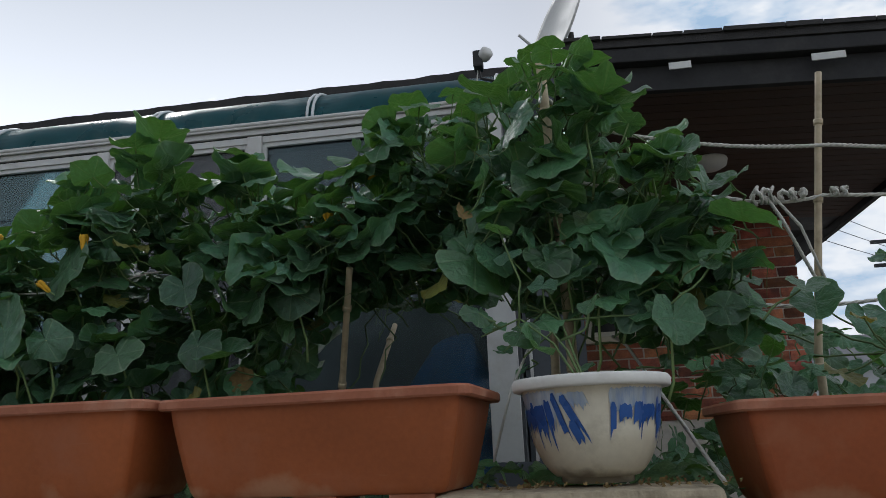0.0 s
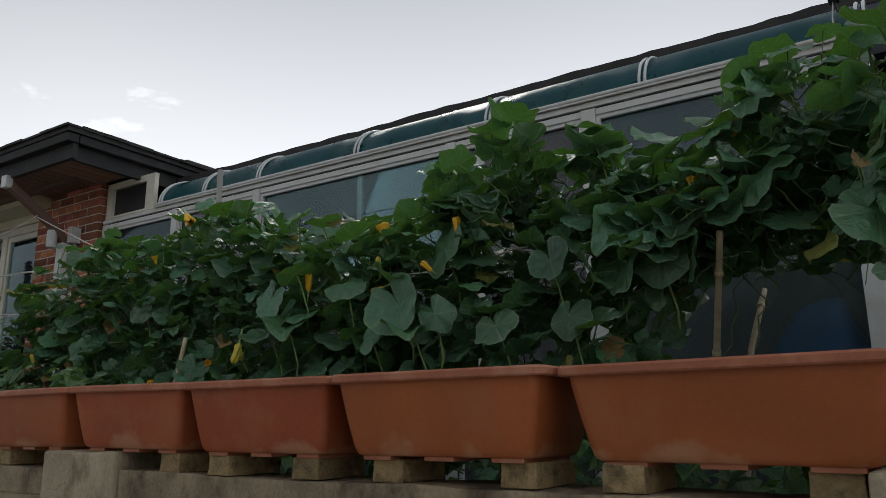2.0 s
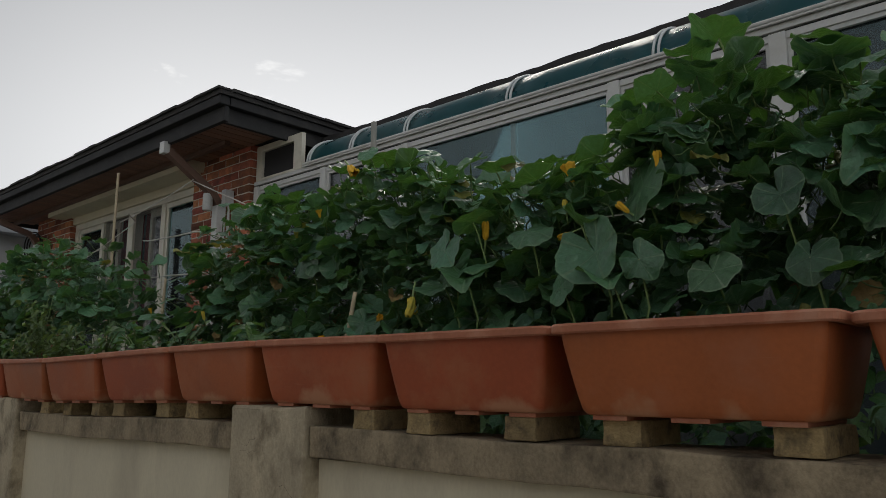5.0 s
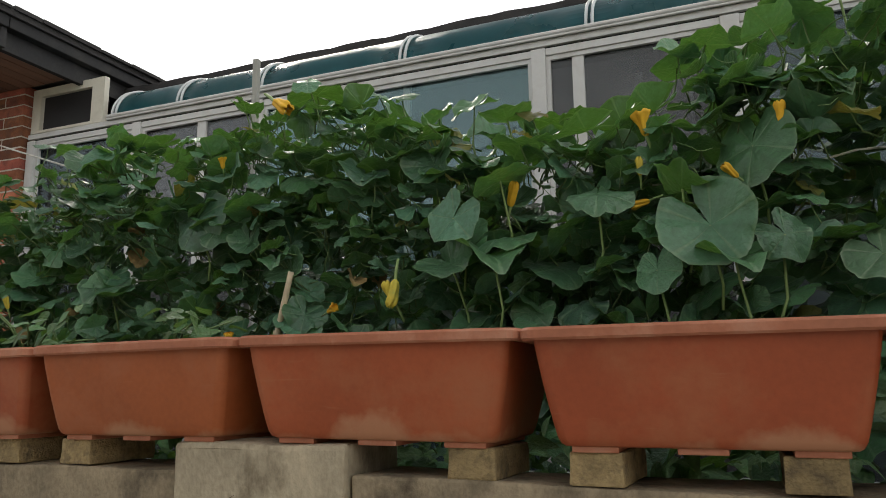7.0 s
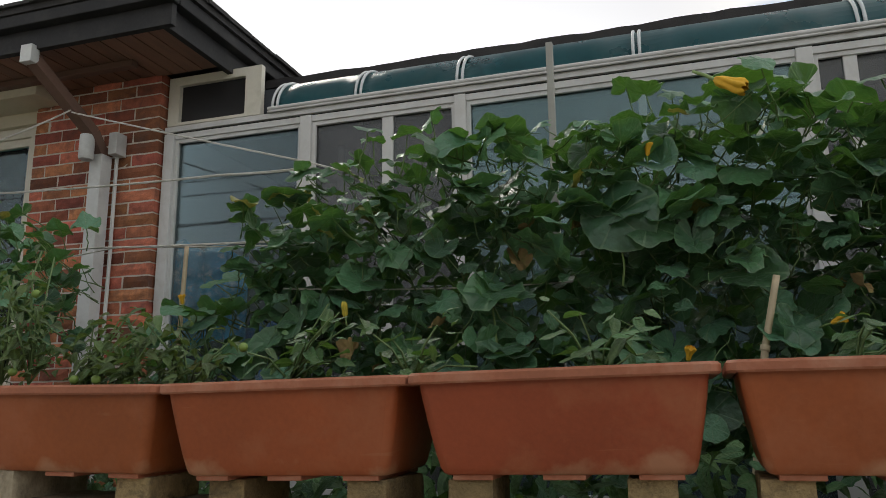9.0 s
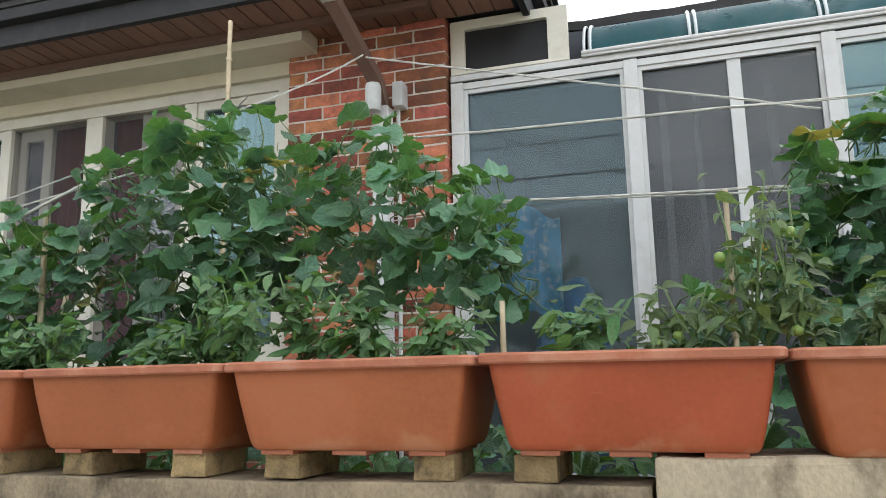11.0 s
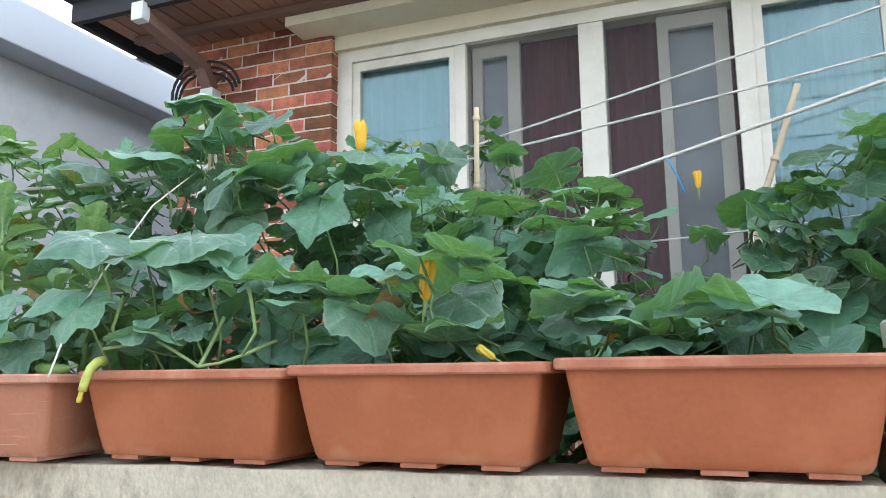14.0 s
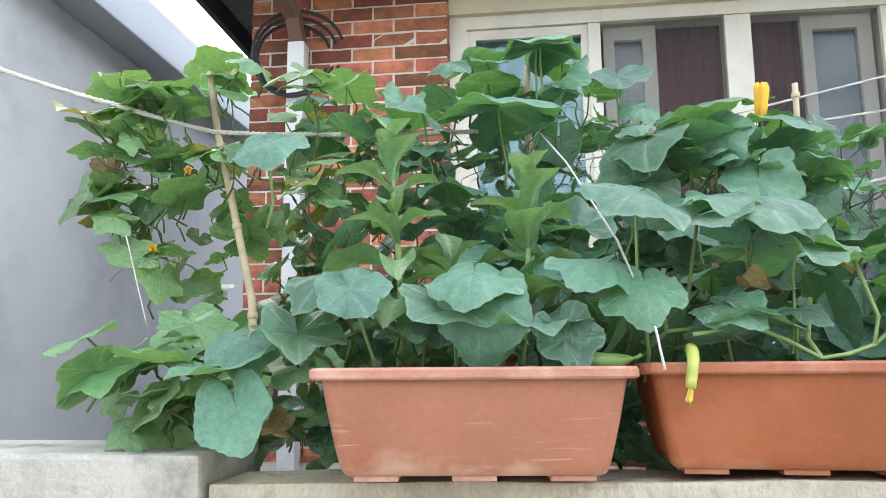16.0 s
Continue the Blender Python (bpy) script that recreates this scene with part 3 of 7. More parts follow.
def tube(bm, pts, radius, sides=6, taper=1.0):
    pts = [Vector(p) for p in pts]
    rings, n = [], len(pts)
    for i, p in enumerate(pts):
        d = (pts[min(i + 1, n - 1)] - pts[max(i - 1, 0)])
        d = d.normalized() if d.length > 1e-9 else Vector((0, 0, 1))
        a = d.cross(Vector((0.31, 0.2, 0.93)))
        a = (a if a.length > 1e-3 else d.cross(Vector((1, 0, 0)))).normalized()
        b = d.cross(a)
        r = radius * (1 + (taper - 1) * i / max(1, n - 1))
        rings.append([bm.verts.new(p + r * (math.cos(t) * a + math.sin(t) * b)) for t in (2 * math.pi * k / sides for k in range(sides))])
    for u, v in zip(rings, rings[1:]):
        for k in range(sides):
            bm.faces.new((u[k], u[(k + 1) % sides], v[(k + 1) % sides], v[k]))
    bm.faces.new(rings[0][::-1])
    bm.faces.new(rings[-1])
    return bm


def lathe(bm, profile, cx, cy, steps=40, close=False):
    rings = [[bm.verts.new((cx + r * math.cos(t), cy + r * math.sin(t), z)) for t in (2 * math.pi * k / steps for k in range(steps))] for r, z in profile]
    for u, v in zip(rings, rings[1:]):
        for k in range(steps):
            bm.faces.new((u[k], u[(k + 1) % steps], v[(k + 1) % steps], v[k]))
    bm.faces.new(rings[0][::-1])
    if close:
        bm.faces.new(rings[-1])
    return bm


def mesh_of(bm, name, mat, smooth=False):
    bmesh.ops.recalc_face_normals(bm, faces=bm.faces)
    me = bpy.data.meshes.new(name)
    bm.to_mesh(me)
    bm.free()
    me.materials.append(mat)
    if smooth:
        me.polygons.foreach_set("use_smooth", [True] * len(me.polygons))
    return me


def part(name, bm, mat, parent=None, label="", smooth=False):
    ob = new(name, mesh_of(bm, name, mat, smooth))
    if parent is not None:
        ob.parent = parent
    return tagged(ob, label)


def thing(name, at, label, category, group="", kind=""):
    ob = new(name)
    ob.location = at
    ob.empty_display_size = 0.05
    return tagged(ob, label, category, group, kind)


def structure(name, bm, mat, label, category="", smooth=False):
    return tagged(part(name, bm, mat, None, "", smooth), label, category or name.split("_")[0], "", "structure")


def lerp_table(table, x):
    """Straight-line reading of a table of (x, value) in rising x."""
    if x <= table[0][0]:
        return table[0][1]
    for (a, u), (b, v) in zip(table, table[1:]):
        if x <= b:
            return u + (v - u) * (x - a) / (b - a)
    return table[-1][1]


# ---- the large structure ----
GROUND_Z, YARD_Z = -1.35, -0.42
structure("ground", new_box(-400, 400, -400, 400, GROUND_Z - 0.3, GROUND_Z), M["paving"], "unseen alley before the garden wall, pale to bounce light upward")
structure("yard_ground", new_box(-13.0, 4.0, 0.26, 9.0, GROUND_Z + 0.002, YARD_Z), M["yard"], "dark garden soil between wall and house", "ground")

# garden wall: rendered panel, concrete coping beam, concrete pillars
wall_g = structure("garden_wall", new_box(-10.1, 3.2, 0.11, 0.245, GROUND_Z, -0.155), M["stucco"], "cream painted garden wall with dirty streaks")
DIP = [(-7.2, 0.0), (-6.8, -0.004), (-5.5, -0.004), (-4.9, -0.004), (-4.4, -0.013), (-3.9, -0.016), (-3.4, -0.006), (-2.8, 0.004), (-2.2, 0.006), (-1.6, 0.0)]
for spans, finish, lab in ((((-7.13, -4.88), (-4.44, -2.49), (-2.08, -0.02), (0.52, 3.2)), "coping", "stained grey-brown concrete coping beam"), (((-10.1, -7.56),), "coping_pale", "pale weathered concrete coping beam")):
    cop = bmesh.new()
    for x0, x1 in spans:
        box(cop, x0, x1, 0.065, 0.27, -0.152, -0.062, 0.006)
    bmesh.ops.subdivide_edges(cop, edges=[e for e in cop.edges if e.calc_length() > 0.3], cuts=24)
    for v in cop.verts:
        if v.co.x < -7.5:
            v.co.z += (v.co.x + 7.5) * 0.012
        v.co.z += lerp_table(DIP, v.co.x)
        v.co += 0.006 * Vector((0, noise.noise(v.co * 7), noise.noise(v.co * 5 + Vector((3, 1, 7)))))
    part("coping_beam", cop, M[finish], wall_g, lab)
for x0, x1, top in ((-2.48, -2.09, 0.0), (-4.872, -4.45, -0.008), (-7.548, -7.14, 0.004), (-0.01, 0.51, -0.004)):
    b = new_box(x0, x1, 0.048, 0.29, GROUND_Z, top, 0.012)
    bmesh.ops.subdivide_edges(b, edges=[e for e in b.edges if e.calc_length() > 0.15], cuts=5)
    for v in b.verts:
        v.co += 0.007 * noise.noise_vector(v.co * 6)
    part("pillar", b, M["pillar"], wall_g, "rough concrete wall pillar")
b = new_box(-14.0, -10.112, 0.05, 0.36, GROUND_Z, -0.037, 0.012)
bmesh.ops.subdivide_edges(b, edges=[e for e in b.edges if e.calc_length() > 0.2], cuts=8)
for v in b.verts:
    v.co += 0.006 * noise.noise_vector(v.co * 5)
structure("neighbour_wall", b, M["grey_concrete"], "pale weathered concrete boundary wall end", "wall")

# neighbouring building beyond the garden's end
nb = structure("neighbour_house", new_box(-17.5, -12.03, 0.9, 7.5, GROUND_Z, 2.148), M["neighbour"], "pale grey rendered neighbouring house", "house")
part("eave_band", new_box(-17.7, -11.8, 0.6, 5.0, 2.15, 2.45, 0.01), M["eave_band"], nb, "pale concrete eave band")

# house fronts on the far side of the alley, seen in the window panes
structure("opposite_wall", new_box(-40, 30, -9.6, -9.3, GROUND_Z, 0.9), M["stucco"], "plain rendered wall across the alley", "wall")
structure("opposite_house", new_box(-32, 9, -16, -10.5, GROUND_Z, 4.1), M["neighbour"], "plain rendered house across the alley", "house")

# left wing: brick house front with a wide window
HY = 2.30
house = structure("house_wall", new_box(-10.93, -9.87, HY + 0.006, 2.75, YARD_Z, 2.2), M["mortar"], "red brick house front with light mortar joints", "wall")
pier = structure("brick_pier", new_box(-6.91, -5.95, HY + 0.006, 2.75, YARD_Z, 2.2), M["mortar"], "red brick pier between window and glazed porch", "wall")
apron = structure("wall_below_window", new_box(-9.868, -6.912, HY + 0.006, 2.75, YARD_Z, 0.22), M["mortar"], "red brick wall below the wide window", "wall")
structure("wall_above_window", new_box(-9.868, -6.912, 2.36, 2.75, 2.1, 2.2), M["grey_reveal"], "grey board above the window", "wall")
structure("window_lintel", new_box(-10.06, -6.73, 2.10, 2.36, 2.085, 2.235, 0.006), M["beige"], "beige painted box lintel over the window", "lintel")
structure("window_reveal", new_box(-9.87, -6.91, 2.33, 2.40, 2.0, 2.085), M["beige"], "beige board under the lintel", "trim")
structure("soffit_trim", new_box(-11.1, -5.96, 2.045, 2.098, 2.138, 2.178, 0.004), M["duct"], "dark brown moulding between soffit and lintel", "trim")
structure("window_sill", new_box(-9.95, -6.85, 2.20, 2.52, 0.222, 0.27, 0.006), M["cream_frame"], "white window sill ledge", "sill")

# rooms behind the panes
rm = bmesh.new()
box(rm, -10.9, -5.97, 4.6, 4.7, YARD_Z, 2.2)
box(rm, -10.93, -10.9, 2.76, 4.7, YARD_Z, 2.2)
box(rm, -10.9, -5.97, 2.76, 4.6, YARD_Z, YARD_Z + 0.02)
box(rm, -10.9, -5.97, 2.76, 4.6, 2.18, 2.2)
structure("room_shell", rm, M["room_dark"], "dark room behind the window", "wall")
rm = bmesh.new()
box(rm, -5.95, 0.0, 4.3, 4.4, YARD_Z, 1.86)
box(rm, -5.948, -5.9, 2.46, 4.3, YARD_Z, 1.86)
box(rm, -0.02, 0.02, 2.5, 4.3, YARD_Z, 1.8)
structure("porch_back_wall", rm, M["room"], "grey back wall inside the glazed porch", "wall")
structure("porch_ceiling", new_box(-5.95, 0.0, 2.78, 4.4, 1.87, 1.9), M["room"], "grey ceiling inside the glazed porch", "ceiling")


def window_wing():
    """The wide four-light window: outer frame, posts, sliding sashes, panes, curtains."""
    w = thing("window_1", (-8.4, 2.42, 0.27), "wide cream framed window with four lights and maroon curtains", "window", kind="structure")
    inv = Matrix.Translation((8.4, -2.42, -0.27))

    def put(name, bm, mat, label="", parent=w):
        bm.transform(inv)
        return part(name, bm, mat, parent, label)
    fr = bmesh.new()
    box(fr, -9.868, -9.77, 2.37, 2.50, 0.272, 2.0)
    box(fr, -7.02, -6.914, 2.37, 2.50, 0.272, 2.0)
    box(fr, -9.77, -7.02, 2.37, 2.50, 1.93, 2.0)
    box(fr, -9.77, -7.02, 2.37, 2.50, 0.272, 0.34)
    put("window_frame", fr, M["cream_frame"])
    for x0, x1 in ((-9.135, -9.07), (-8.445, -8.315), (-7.69, -7.60)):
        put("post", new_box(x0, x1, 2.375, 2.49, 0.342, 1.928, 0.004), M["cream_frame"])
    lights = ((-9.77, -9.135), (-9.07, -8.445), (-8.315, -7.69), (-7.60, -7.02))
    for i, (x0, x1) in enumerate(lights):
        if i in (0, 3):
            sash = bmesh.new()
            for a, b_, c, d in ((x0, x0 + 0.045, 0.342, 1.928), (x1 - 0.035, x1, 0.342, 1.928), (x0 + 0.045, x1 - 0.035, 1.875, 1.928), (x0 + 0.045, x1 - 0.035, 0.342, 0.40)):
                box(sash, a, b_, 2.39, 2.43, c, d)
            put("sash", sash, M["cream_frame"])
            p = put("pane", new_box(x0 + 0.045, x1 - 0.035, 2.407, 2.412, 0.40, 1.875), M["glass_bright"], "pane mirroring the pale sky")
            p.visible_shadow = False
            cur = bmesh.new()
            n = 40
            row = [[cur.verts.new((x0 + 0.02 + (x1 - x0 - 0.04) * k / n, 2.47 + 0.016 * math.sin(k * 1.1), z)) for k in range(n + 1)] for z in (0.3, 1.95)]
            for k in range(n):
                cur.faces.new((row[0][k], row[0][k + 1], row[1][k + 1], row[1][k]))
            bmesh.ops.solidify(cur, geom=cur.faces[:], thickness=0.004)
            put("curtain", cur, M["pale_curtain"], "pale curtain, tinted blue-green for the sky mirrored in the pane")
        else:
            scr = new_box(x0 + 0.002, x1 - 0.002, 2.402, 2.406, 0.342, 1.928)
            p = put("pane", scr, M["screen"], "dark insect screen before a maroon curtain")
            p.visible_shadow = False
            a = x0 + 0.30 * (x1 - x0) if i == 1 else x0 + 0.42 * (x1 - x0)
            inner = bmesh.new()
            s0, s1 = (x0 + 0.02, a) if i == 1 else (a, x1 - 0.0)
            s1 = s0 + 0.27 if i == 1 else x1 - 0.02
            box(inner, s0, s0 + 0.055, 2.44, 2.475, 0.342, 1.925)
            box(inner, s1 - 0.07, s1, 2.44, 2.475, 0.342, 1.925)
            box(inner, s0 + 0.055, s1 - 0.07, 2.44, 2.475, 1.85, 1.925)
            put("sash", inner, M["cream_frame"], "cream inner sliding sash")
            p = put("pane", new_box(s0 + 0.055, s1 - 0.07, 2.455, 2.46, 0.35, 1.85), M["glass_win"])
            p.visible_shadow = False
            put("blind", new_box(s0 + 0.055, s1 - 0.07, 2.49, 2.497, 0.35, 1.85), M["grey_blind"], "grey blind")
            cur = bmesh.new()
            n = 46
            row = [[cur.verts.new((x0 - 0.03 + (x1 - x0 + 0.06) * k / n, 2.54 + 0.018 * math.sin(k * 1.3), z)) for k in range(n + 1)] for z in (0.3, 1.97)]
            for k in range(n):
                cur.faces.new((row[0][k], row[0][k + 1], row[1][k + 1], row[1][k]))
            bmesh.ops.solidify(cur, geom=cur.faces[:], thickness=0.004)
            put("curtain", cur, M["curtain"], "maroon curtain")
    return w


window_wing()


def porch():
    """Glazed porch: white frames, tall panes, a rounded green roof edge with ribs."""
    w = thing("glazed_porch", (-2.9, 2.38, YARD_Z), "white framed glazed porch with a rounded green roof edge", "porch", kind="structure")
    inv = Matrix.Translation((2.9, -2.38, -YARD_Z))

    def put(name, bm, mat, label="", smooth=False):
        bm.transform(inv)
        return part(name, bm, mat, w, label, smooth)
    Y0, Y1 = 2.34, 2.43
    top, foot = 1.80, YARD_Z
    posts = ((-5.93, -5.86), (-4.99, -4.92), (-4.05, -3.985), (-2.335, -2.26), (-1.42, -1.335), (-0.06, 0.0))
    for x0, x1 in posts:
        put("post", new_box(x0, x1, Y0, Y1, foot, top, 0.004), M["white_frame"])
    hd = bmesh.new()
    for (_, a), (b, _) in zip(posts, posts[1:]):
        box(hd, a, b, Y0 + 0.012, Y1 - 0.005, top - 0.038, top, 0.003)
        box(hd, a, b, Y0 + 0.012, Y1 - 0.005, foot, foot + 0.10, 0.003)
    put("head_rail", hd, M["white_frame"])
    for a, b in ((-4.485, -4.42), (-2.13, -2.07)):
        put("sash_stile", new_box(a, b, Y0 + 0.03, Y1 - 0.01, foot + 0.1, top - 0.038, 0.003), M["white_frame"])
    for a, b in ((-3.08, -3.04),):
        put("sash_stile", new_box(a, b, Y0 + 0.05, Y1 - 0.01, foot + 0.1, top - 0.038, 0.003), M["white_frame"])
    for n, ((_, a), (b, _)) in enumerate(zip(posts, posts[1:])):
        screened = n in (1, 3)
        p = put("pane", new_box(a, b, 2.385, 2.391, foot + 0.10, top - 0.038), M["glass_grey" if screened else "glass_clear" if n in (0, 4) else "glass"], "dull grey screened pane" if screened else "dusty clear pane" if n in (0, 4) else "teal mirroring pane")
        p.visible_shadow = False
        # edge profile of each sash
        sash = bmesh.new()
        for u0, u1, v0, v1 in ((a, a + 0.022, foot + 0.10, top - 0.038), (b - 0.022, b, foot + 0.10, top - 0.038), (a + 0.022, b - 0.022, top - 0.062, top - 0.038), (a + 0.022, b - 0.022, foot + 0.10, foot + 0.13)):
            box(sash, u0, u1, 2.362, 2.382, v0, v1, 0.002)
        put("sash", sash, M["pipe" if not screened else "white_frame"], "narrow sash profile")
    for u0, u1 in ((-4.83, -4.79), (-4.66, -4.63), (-4.30, -4.26), (-1.86, -1.81), (-1.60, -1.57)):
        put("inner_stile", new_box(u0, u1, 2.52, 2.55, foot + 0.1, 1.66, 0.003), M["white_frame"], "pale inner sliding door stile")
    # beam and rain channel above the panes
    put("beam", new_box(-5.93, 0.02, 2.342, 2.44, top + 0.010, 1.845, 0.003), M["white_frame"])
    # black strip drawn in for the shade between beam and head rail
    put("beam_shadow_gap", new_box(-5.93, 0.02, 2.36, 2.44, top + 0.001, top + 0.009), M["black"], "black strip for the shade in the gap under the beam")
    g = bmesh.new()
    tube(g, [(-5.20, 2.333, 1.869), (0.03, 2.333, 1.869)], 0.0125, 10)
    tube(g, [(-5.20, 2.328, 1.848), (0.03, 2.328, 1.848)], 0.007, 8)
    box(g, -5.2, 0.03, 2.335, 2.45, 1.847, 1.884, 0.003)
    put("rain_channel", g, M["white_frame"])
    # rounded green sheet
    prof = [(2.365 + 0.36 * (1 - math.cos(t)), 1.878 + 0.262 * math.sin(t)) for t in (math.pi / 2 * k / 12 for k in range(13))]
    ribs = (-5.17, -4.63, -4.02, -3.07, -2.03, -1.06, 0.0)
    for x0, x1 in zip(ribs, ribs[1:]):
        s = bmesh.new()
        rows = [[s.verts.new((x0 + (x1 - x0) * k / 4, y, z)) for k in range(5)] for y, z in prof]
        for u, v in zip(rows, rows[1:]):
            for k in range(4):
                s.faces.new((u[k], u[k + 1], v[k + 1], v[k]))
        bmesh.ops.solidify(s, geom=s.faces[:], thickness=0.005)
        put("roof_sheet", s, M["green_sheet"], "dark green tinted rounded sheet", True)
    for x in ribs:
        for dx in (-0.018, 0.014):
            r = bmesh.new()
            tube(r, [(x + dx, y - 0.006, z + 0.004) for y, z in prof], 0.009, 6)
            put("rib", r, M["rib"], "pale grey metal rib", True)
    e = bmesh.new()
    vs = [e.verts.new((-5.185, y, z)) for y, z in prof] + [e.verts.new((-5.185, 2.725, 1.878))]
    e.faces.new(vs)
    bmesh.ops.solidify(e, geom=e.faces[:], thickness=0.006)
    put("roof_end", e, M["green_sheet"], "green end sheet")
    # small dark louvre window above the first pane, beside the brick pier
    lv = bmesh.new()
    box(lv, -5.93, -5.85, 2.36, 2.44, 1.857, 2.176)
    box(lv, -5.38, -5.27, 2.36, 2.40, 1.857, 2.176)
    box(lv, -5.85, -5.38, 2.36, 2.44, 2.12, 2.176)
    box(lv, -5.85, -5.38, 2.36, 2.44, 1.857, 1.875)
    put("louvre_frame", lv, M["cream_frame"])
    put("louvre_panel", new_box(-5.85, -5.38, 2.39, 2.40, 1.875, 2.12), M["dark_pane"], "black louvre panel")
    return w


porch()
# dark roof edge running along behind the porch roof
rf = bmesh.new()
pts = ((-5.6, 2.72), (0.35, 2.72), (0.35, 6.5), (-5.6, 6.5))
lo = [rf.verts.new((x, y, 2.19 + (y - 2.72) * 0.12)) for x, y in pts]
hi = [rf.verts.new((x, y, 2.245 + (y - 2.72) * 0.12)) for x, y in pts]
rf.faces.new(lo[::-1]); rf.faces.new(hi)
for k in range(4):
    rf.faces.new((lo[k], lo[(k + 1) % 4], hi[(k + 1) % 4], hi[k]))
bmesh.ops.subdivide_edges(rf, edges=[e for e in rf.edges if e.calc_length() > 4], cuts=60)
for v in rf.verts:
    v.co.z += 0.012 * noise.noise(v.co * 9)
structure("roof_middle", rf, M["roof"], "dark shingle roof edge above the porch", "roof")
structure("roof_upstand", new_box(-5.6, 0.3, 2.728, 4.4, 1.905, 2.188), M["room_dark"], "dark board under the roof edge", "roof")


def eaves(name, x0, x1, y0, y1, z, soffit_mat, along_x, label, far=8.0, bevel_right=True):
    """Boarded soffit, gutter and fascia, and a dark hip roof above."""
    w = thing(name, ((x0 + x1) / 2, y0, z), label, "eaves", kind="structure")
    inv = Matrix.Translation((-(x0 + x1) / 2, -y0, -z))

    def put(nm, bm, mat, lab=""):
        bm.transform(inv)
        return part(nm, bm, mat, w, lab)
    # soffit boards
    if along_x:
        n = int((y1 - y0 - 0.1) / 0.095)
        for k in range(n):
            a = y0 + 0.1 + k * 0.095
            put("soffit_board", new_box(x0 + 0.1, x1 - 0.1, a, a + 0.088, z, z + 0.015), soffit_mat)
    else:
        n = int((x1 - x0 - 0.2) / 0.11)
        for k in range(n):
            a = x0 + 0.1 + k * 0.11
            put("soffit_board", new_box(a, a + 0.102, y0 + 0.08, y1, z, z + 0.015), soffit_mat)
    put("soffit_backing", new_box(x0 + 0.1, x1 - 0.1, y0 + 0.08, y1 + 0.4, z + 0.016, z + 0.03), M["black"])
    f = bmesh.new()
    for a, b, c, d in ((x0, x1, y0 + 0.04, y0 + 0.08), (x0, x0 + 0.04, y0 + 0.08, far), (x1 - 0.08, x1 - 0.04, y0 + 0.08, far)):
        box(f, a, b, c, d, z - 0.035, z + 0.09, 0.003)
    put("fascia_board", f, M["fascia"], "dark fascia board")
    g = bmesh.new()
    for a, b, c, d in ((x0 - 0.03, x1 + 0.02, y0 - 0.02, y0 + 0.075), (x1 - 0.075, x1 + 0.02, y0 + 0.08, far)):
        box(g, a, b, c, d, z + 0.092, z + 0.165, 0.008)
    put("gutter", g, M["fascia"], "dark grey rain gutter")
    r = bmesh.new()
    ym, rise = (far + y0) / 2, 0.30
    hx = (far - y0) / 2
    base = [(x0 - 0.05, y0 - 0.03), (x1 + 0.04, y0 - 0.03), (x1 + 0.04, far), (x0 - 0.05, far)]
    xr = max(x0 + 0.5, x1 - hx)
    xl = min(xr - 0.2, x0 + hx)
    lo = [r.verts.new((x, y, z + 0.167)) for x, y in base]
    mid = [r.verts.new((x, y, z + 0.215)) for x, y in base]
    p, q = r.verts.new((xl, ym, z + 0.215 + rise * hx)), r.verts.new((xr, ym, z + 0.215 + rise * hx))
    r.faces.new(lo[::-1])
    for k in range(4):
        r.faces.new((lo[k], lo[(k + 1) % 4], mid[(k + 1) % 4], mid[k]))
    r.faces.new((mid[0], mid[1], q, p)); r.faces.new((mid[1], mid[2], q)); r.faces.new((mid[2], mid[3], p, q)); r.faces.new((mid[3], mid[0], p))
    # curled shingle ends along the eave
    sh = bmesh.new()
    srnd = random.Random(int(abs(x0) * 10))
    a = x0 - 0.04
    while a < x1:
        step = srnd.uniform(0.14, 0.30)
        box(sh, a, min(a + step - 0.006, x1 + 0.05), y0 - 0.05 + srnd.uniform(-0.008, 0.008), y0 + 0.06, z + 0.205, z + 0.222 + srnd.uniform(-0.004, 0.008))
        a += step
    a = y0 + 0.08
    while a < min(far, y0 + 3.2):
        step = srnd.uniform(0.14, 0.30)
        box(sh, x1 - 0.05, x1 + 0.06 + srnd.uniform(-0.008, 0.008), a, a + step - 0.006, z + 0.205, z + 0.222 + srnd.uniform(-0.004, 0.01))
        a += step
    put("shingle_edge", sh, M["roof"], "worn shingle ends along the eave")
    put("roof_cover", r, M["roof"], "dark weathered shingle roof")
    return w


eaves("eaves_left", -11.25, -5.43, 1.67, 2.31, 2.18, M["soffit"], False, "dark guttered eaves with brown boarded soffit", 6.5)
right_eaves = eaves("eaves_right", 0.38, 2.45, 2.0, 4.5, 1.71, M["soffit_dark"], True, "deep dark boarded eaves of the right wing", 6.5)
right_eaves.rotation_euler = (0, radians(3.0), 0)
right_eaves.location.z -= 0.032
right_wall = structure("right_wing_wall", new_box(0.35, 1.95, 4.412, 4.9, YARD_Z, 1.70), M["mortar"], "red brick wall of the right wing", "wall")
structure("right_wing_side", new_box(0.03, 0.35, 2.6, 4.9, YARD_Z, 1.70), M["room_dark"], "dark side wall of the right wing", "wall")


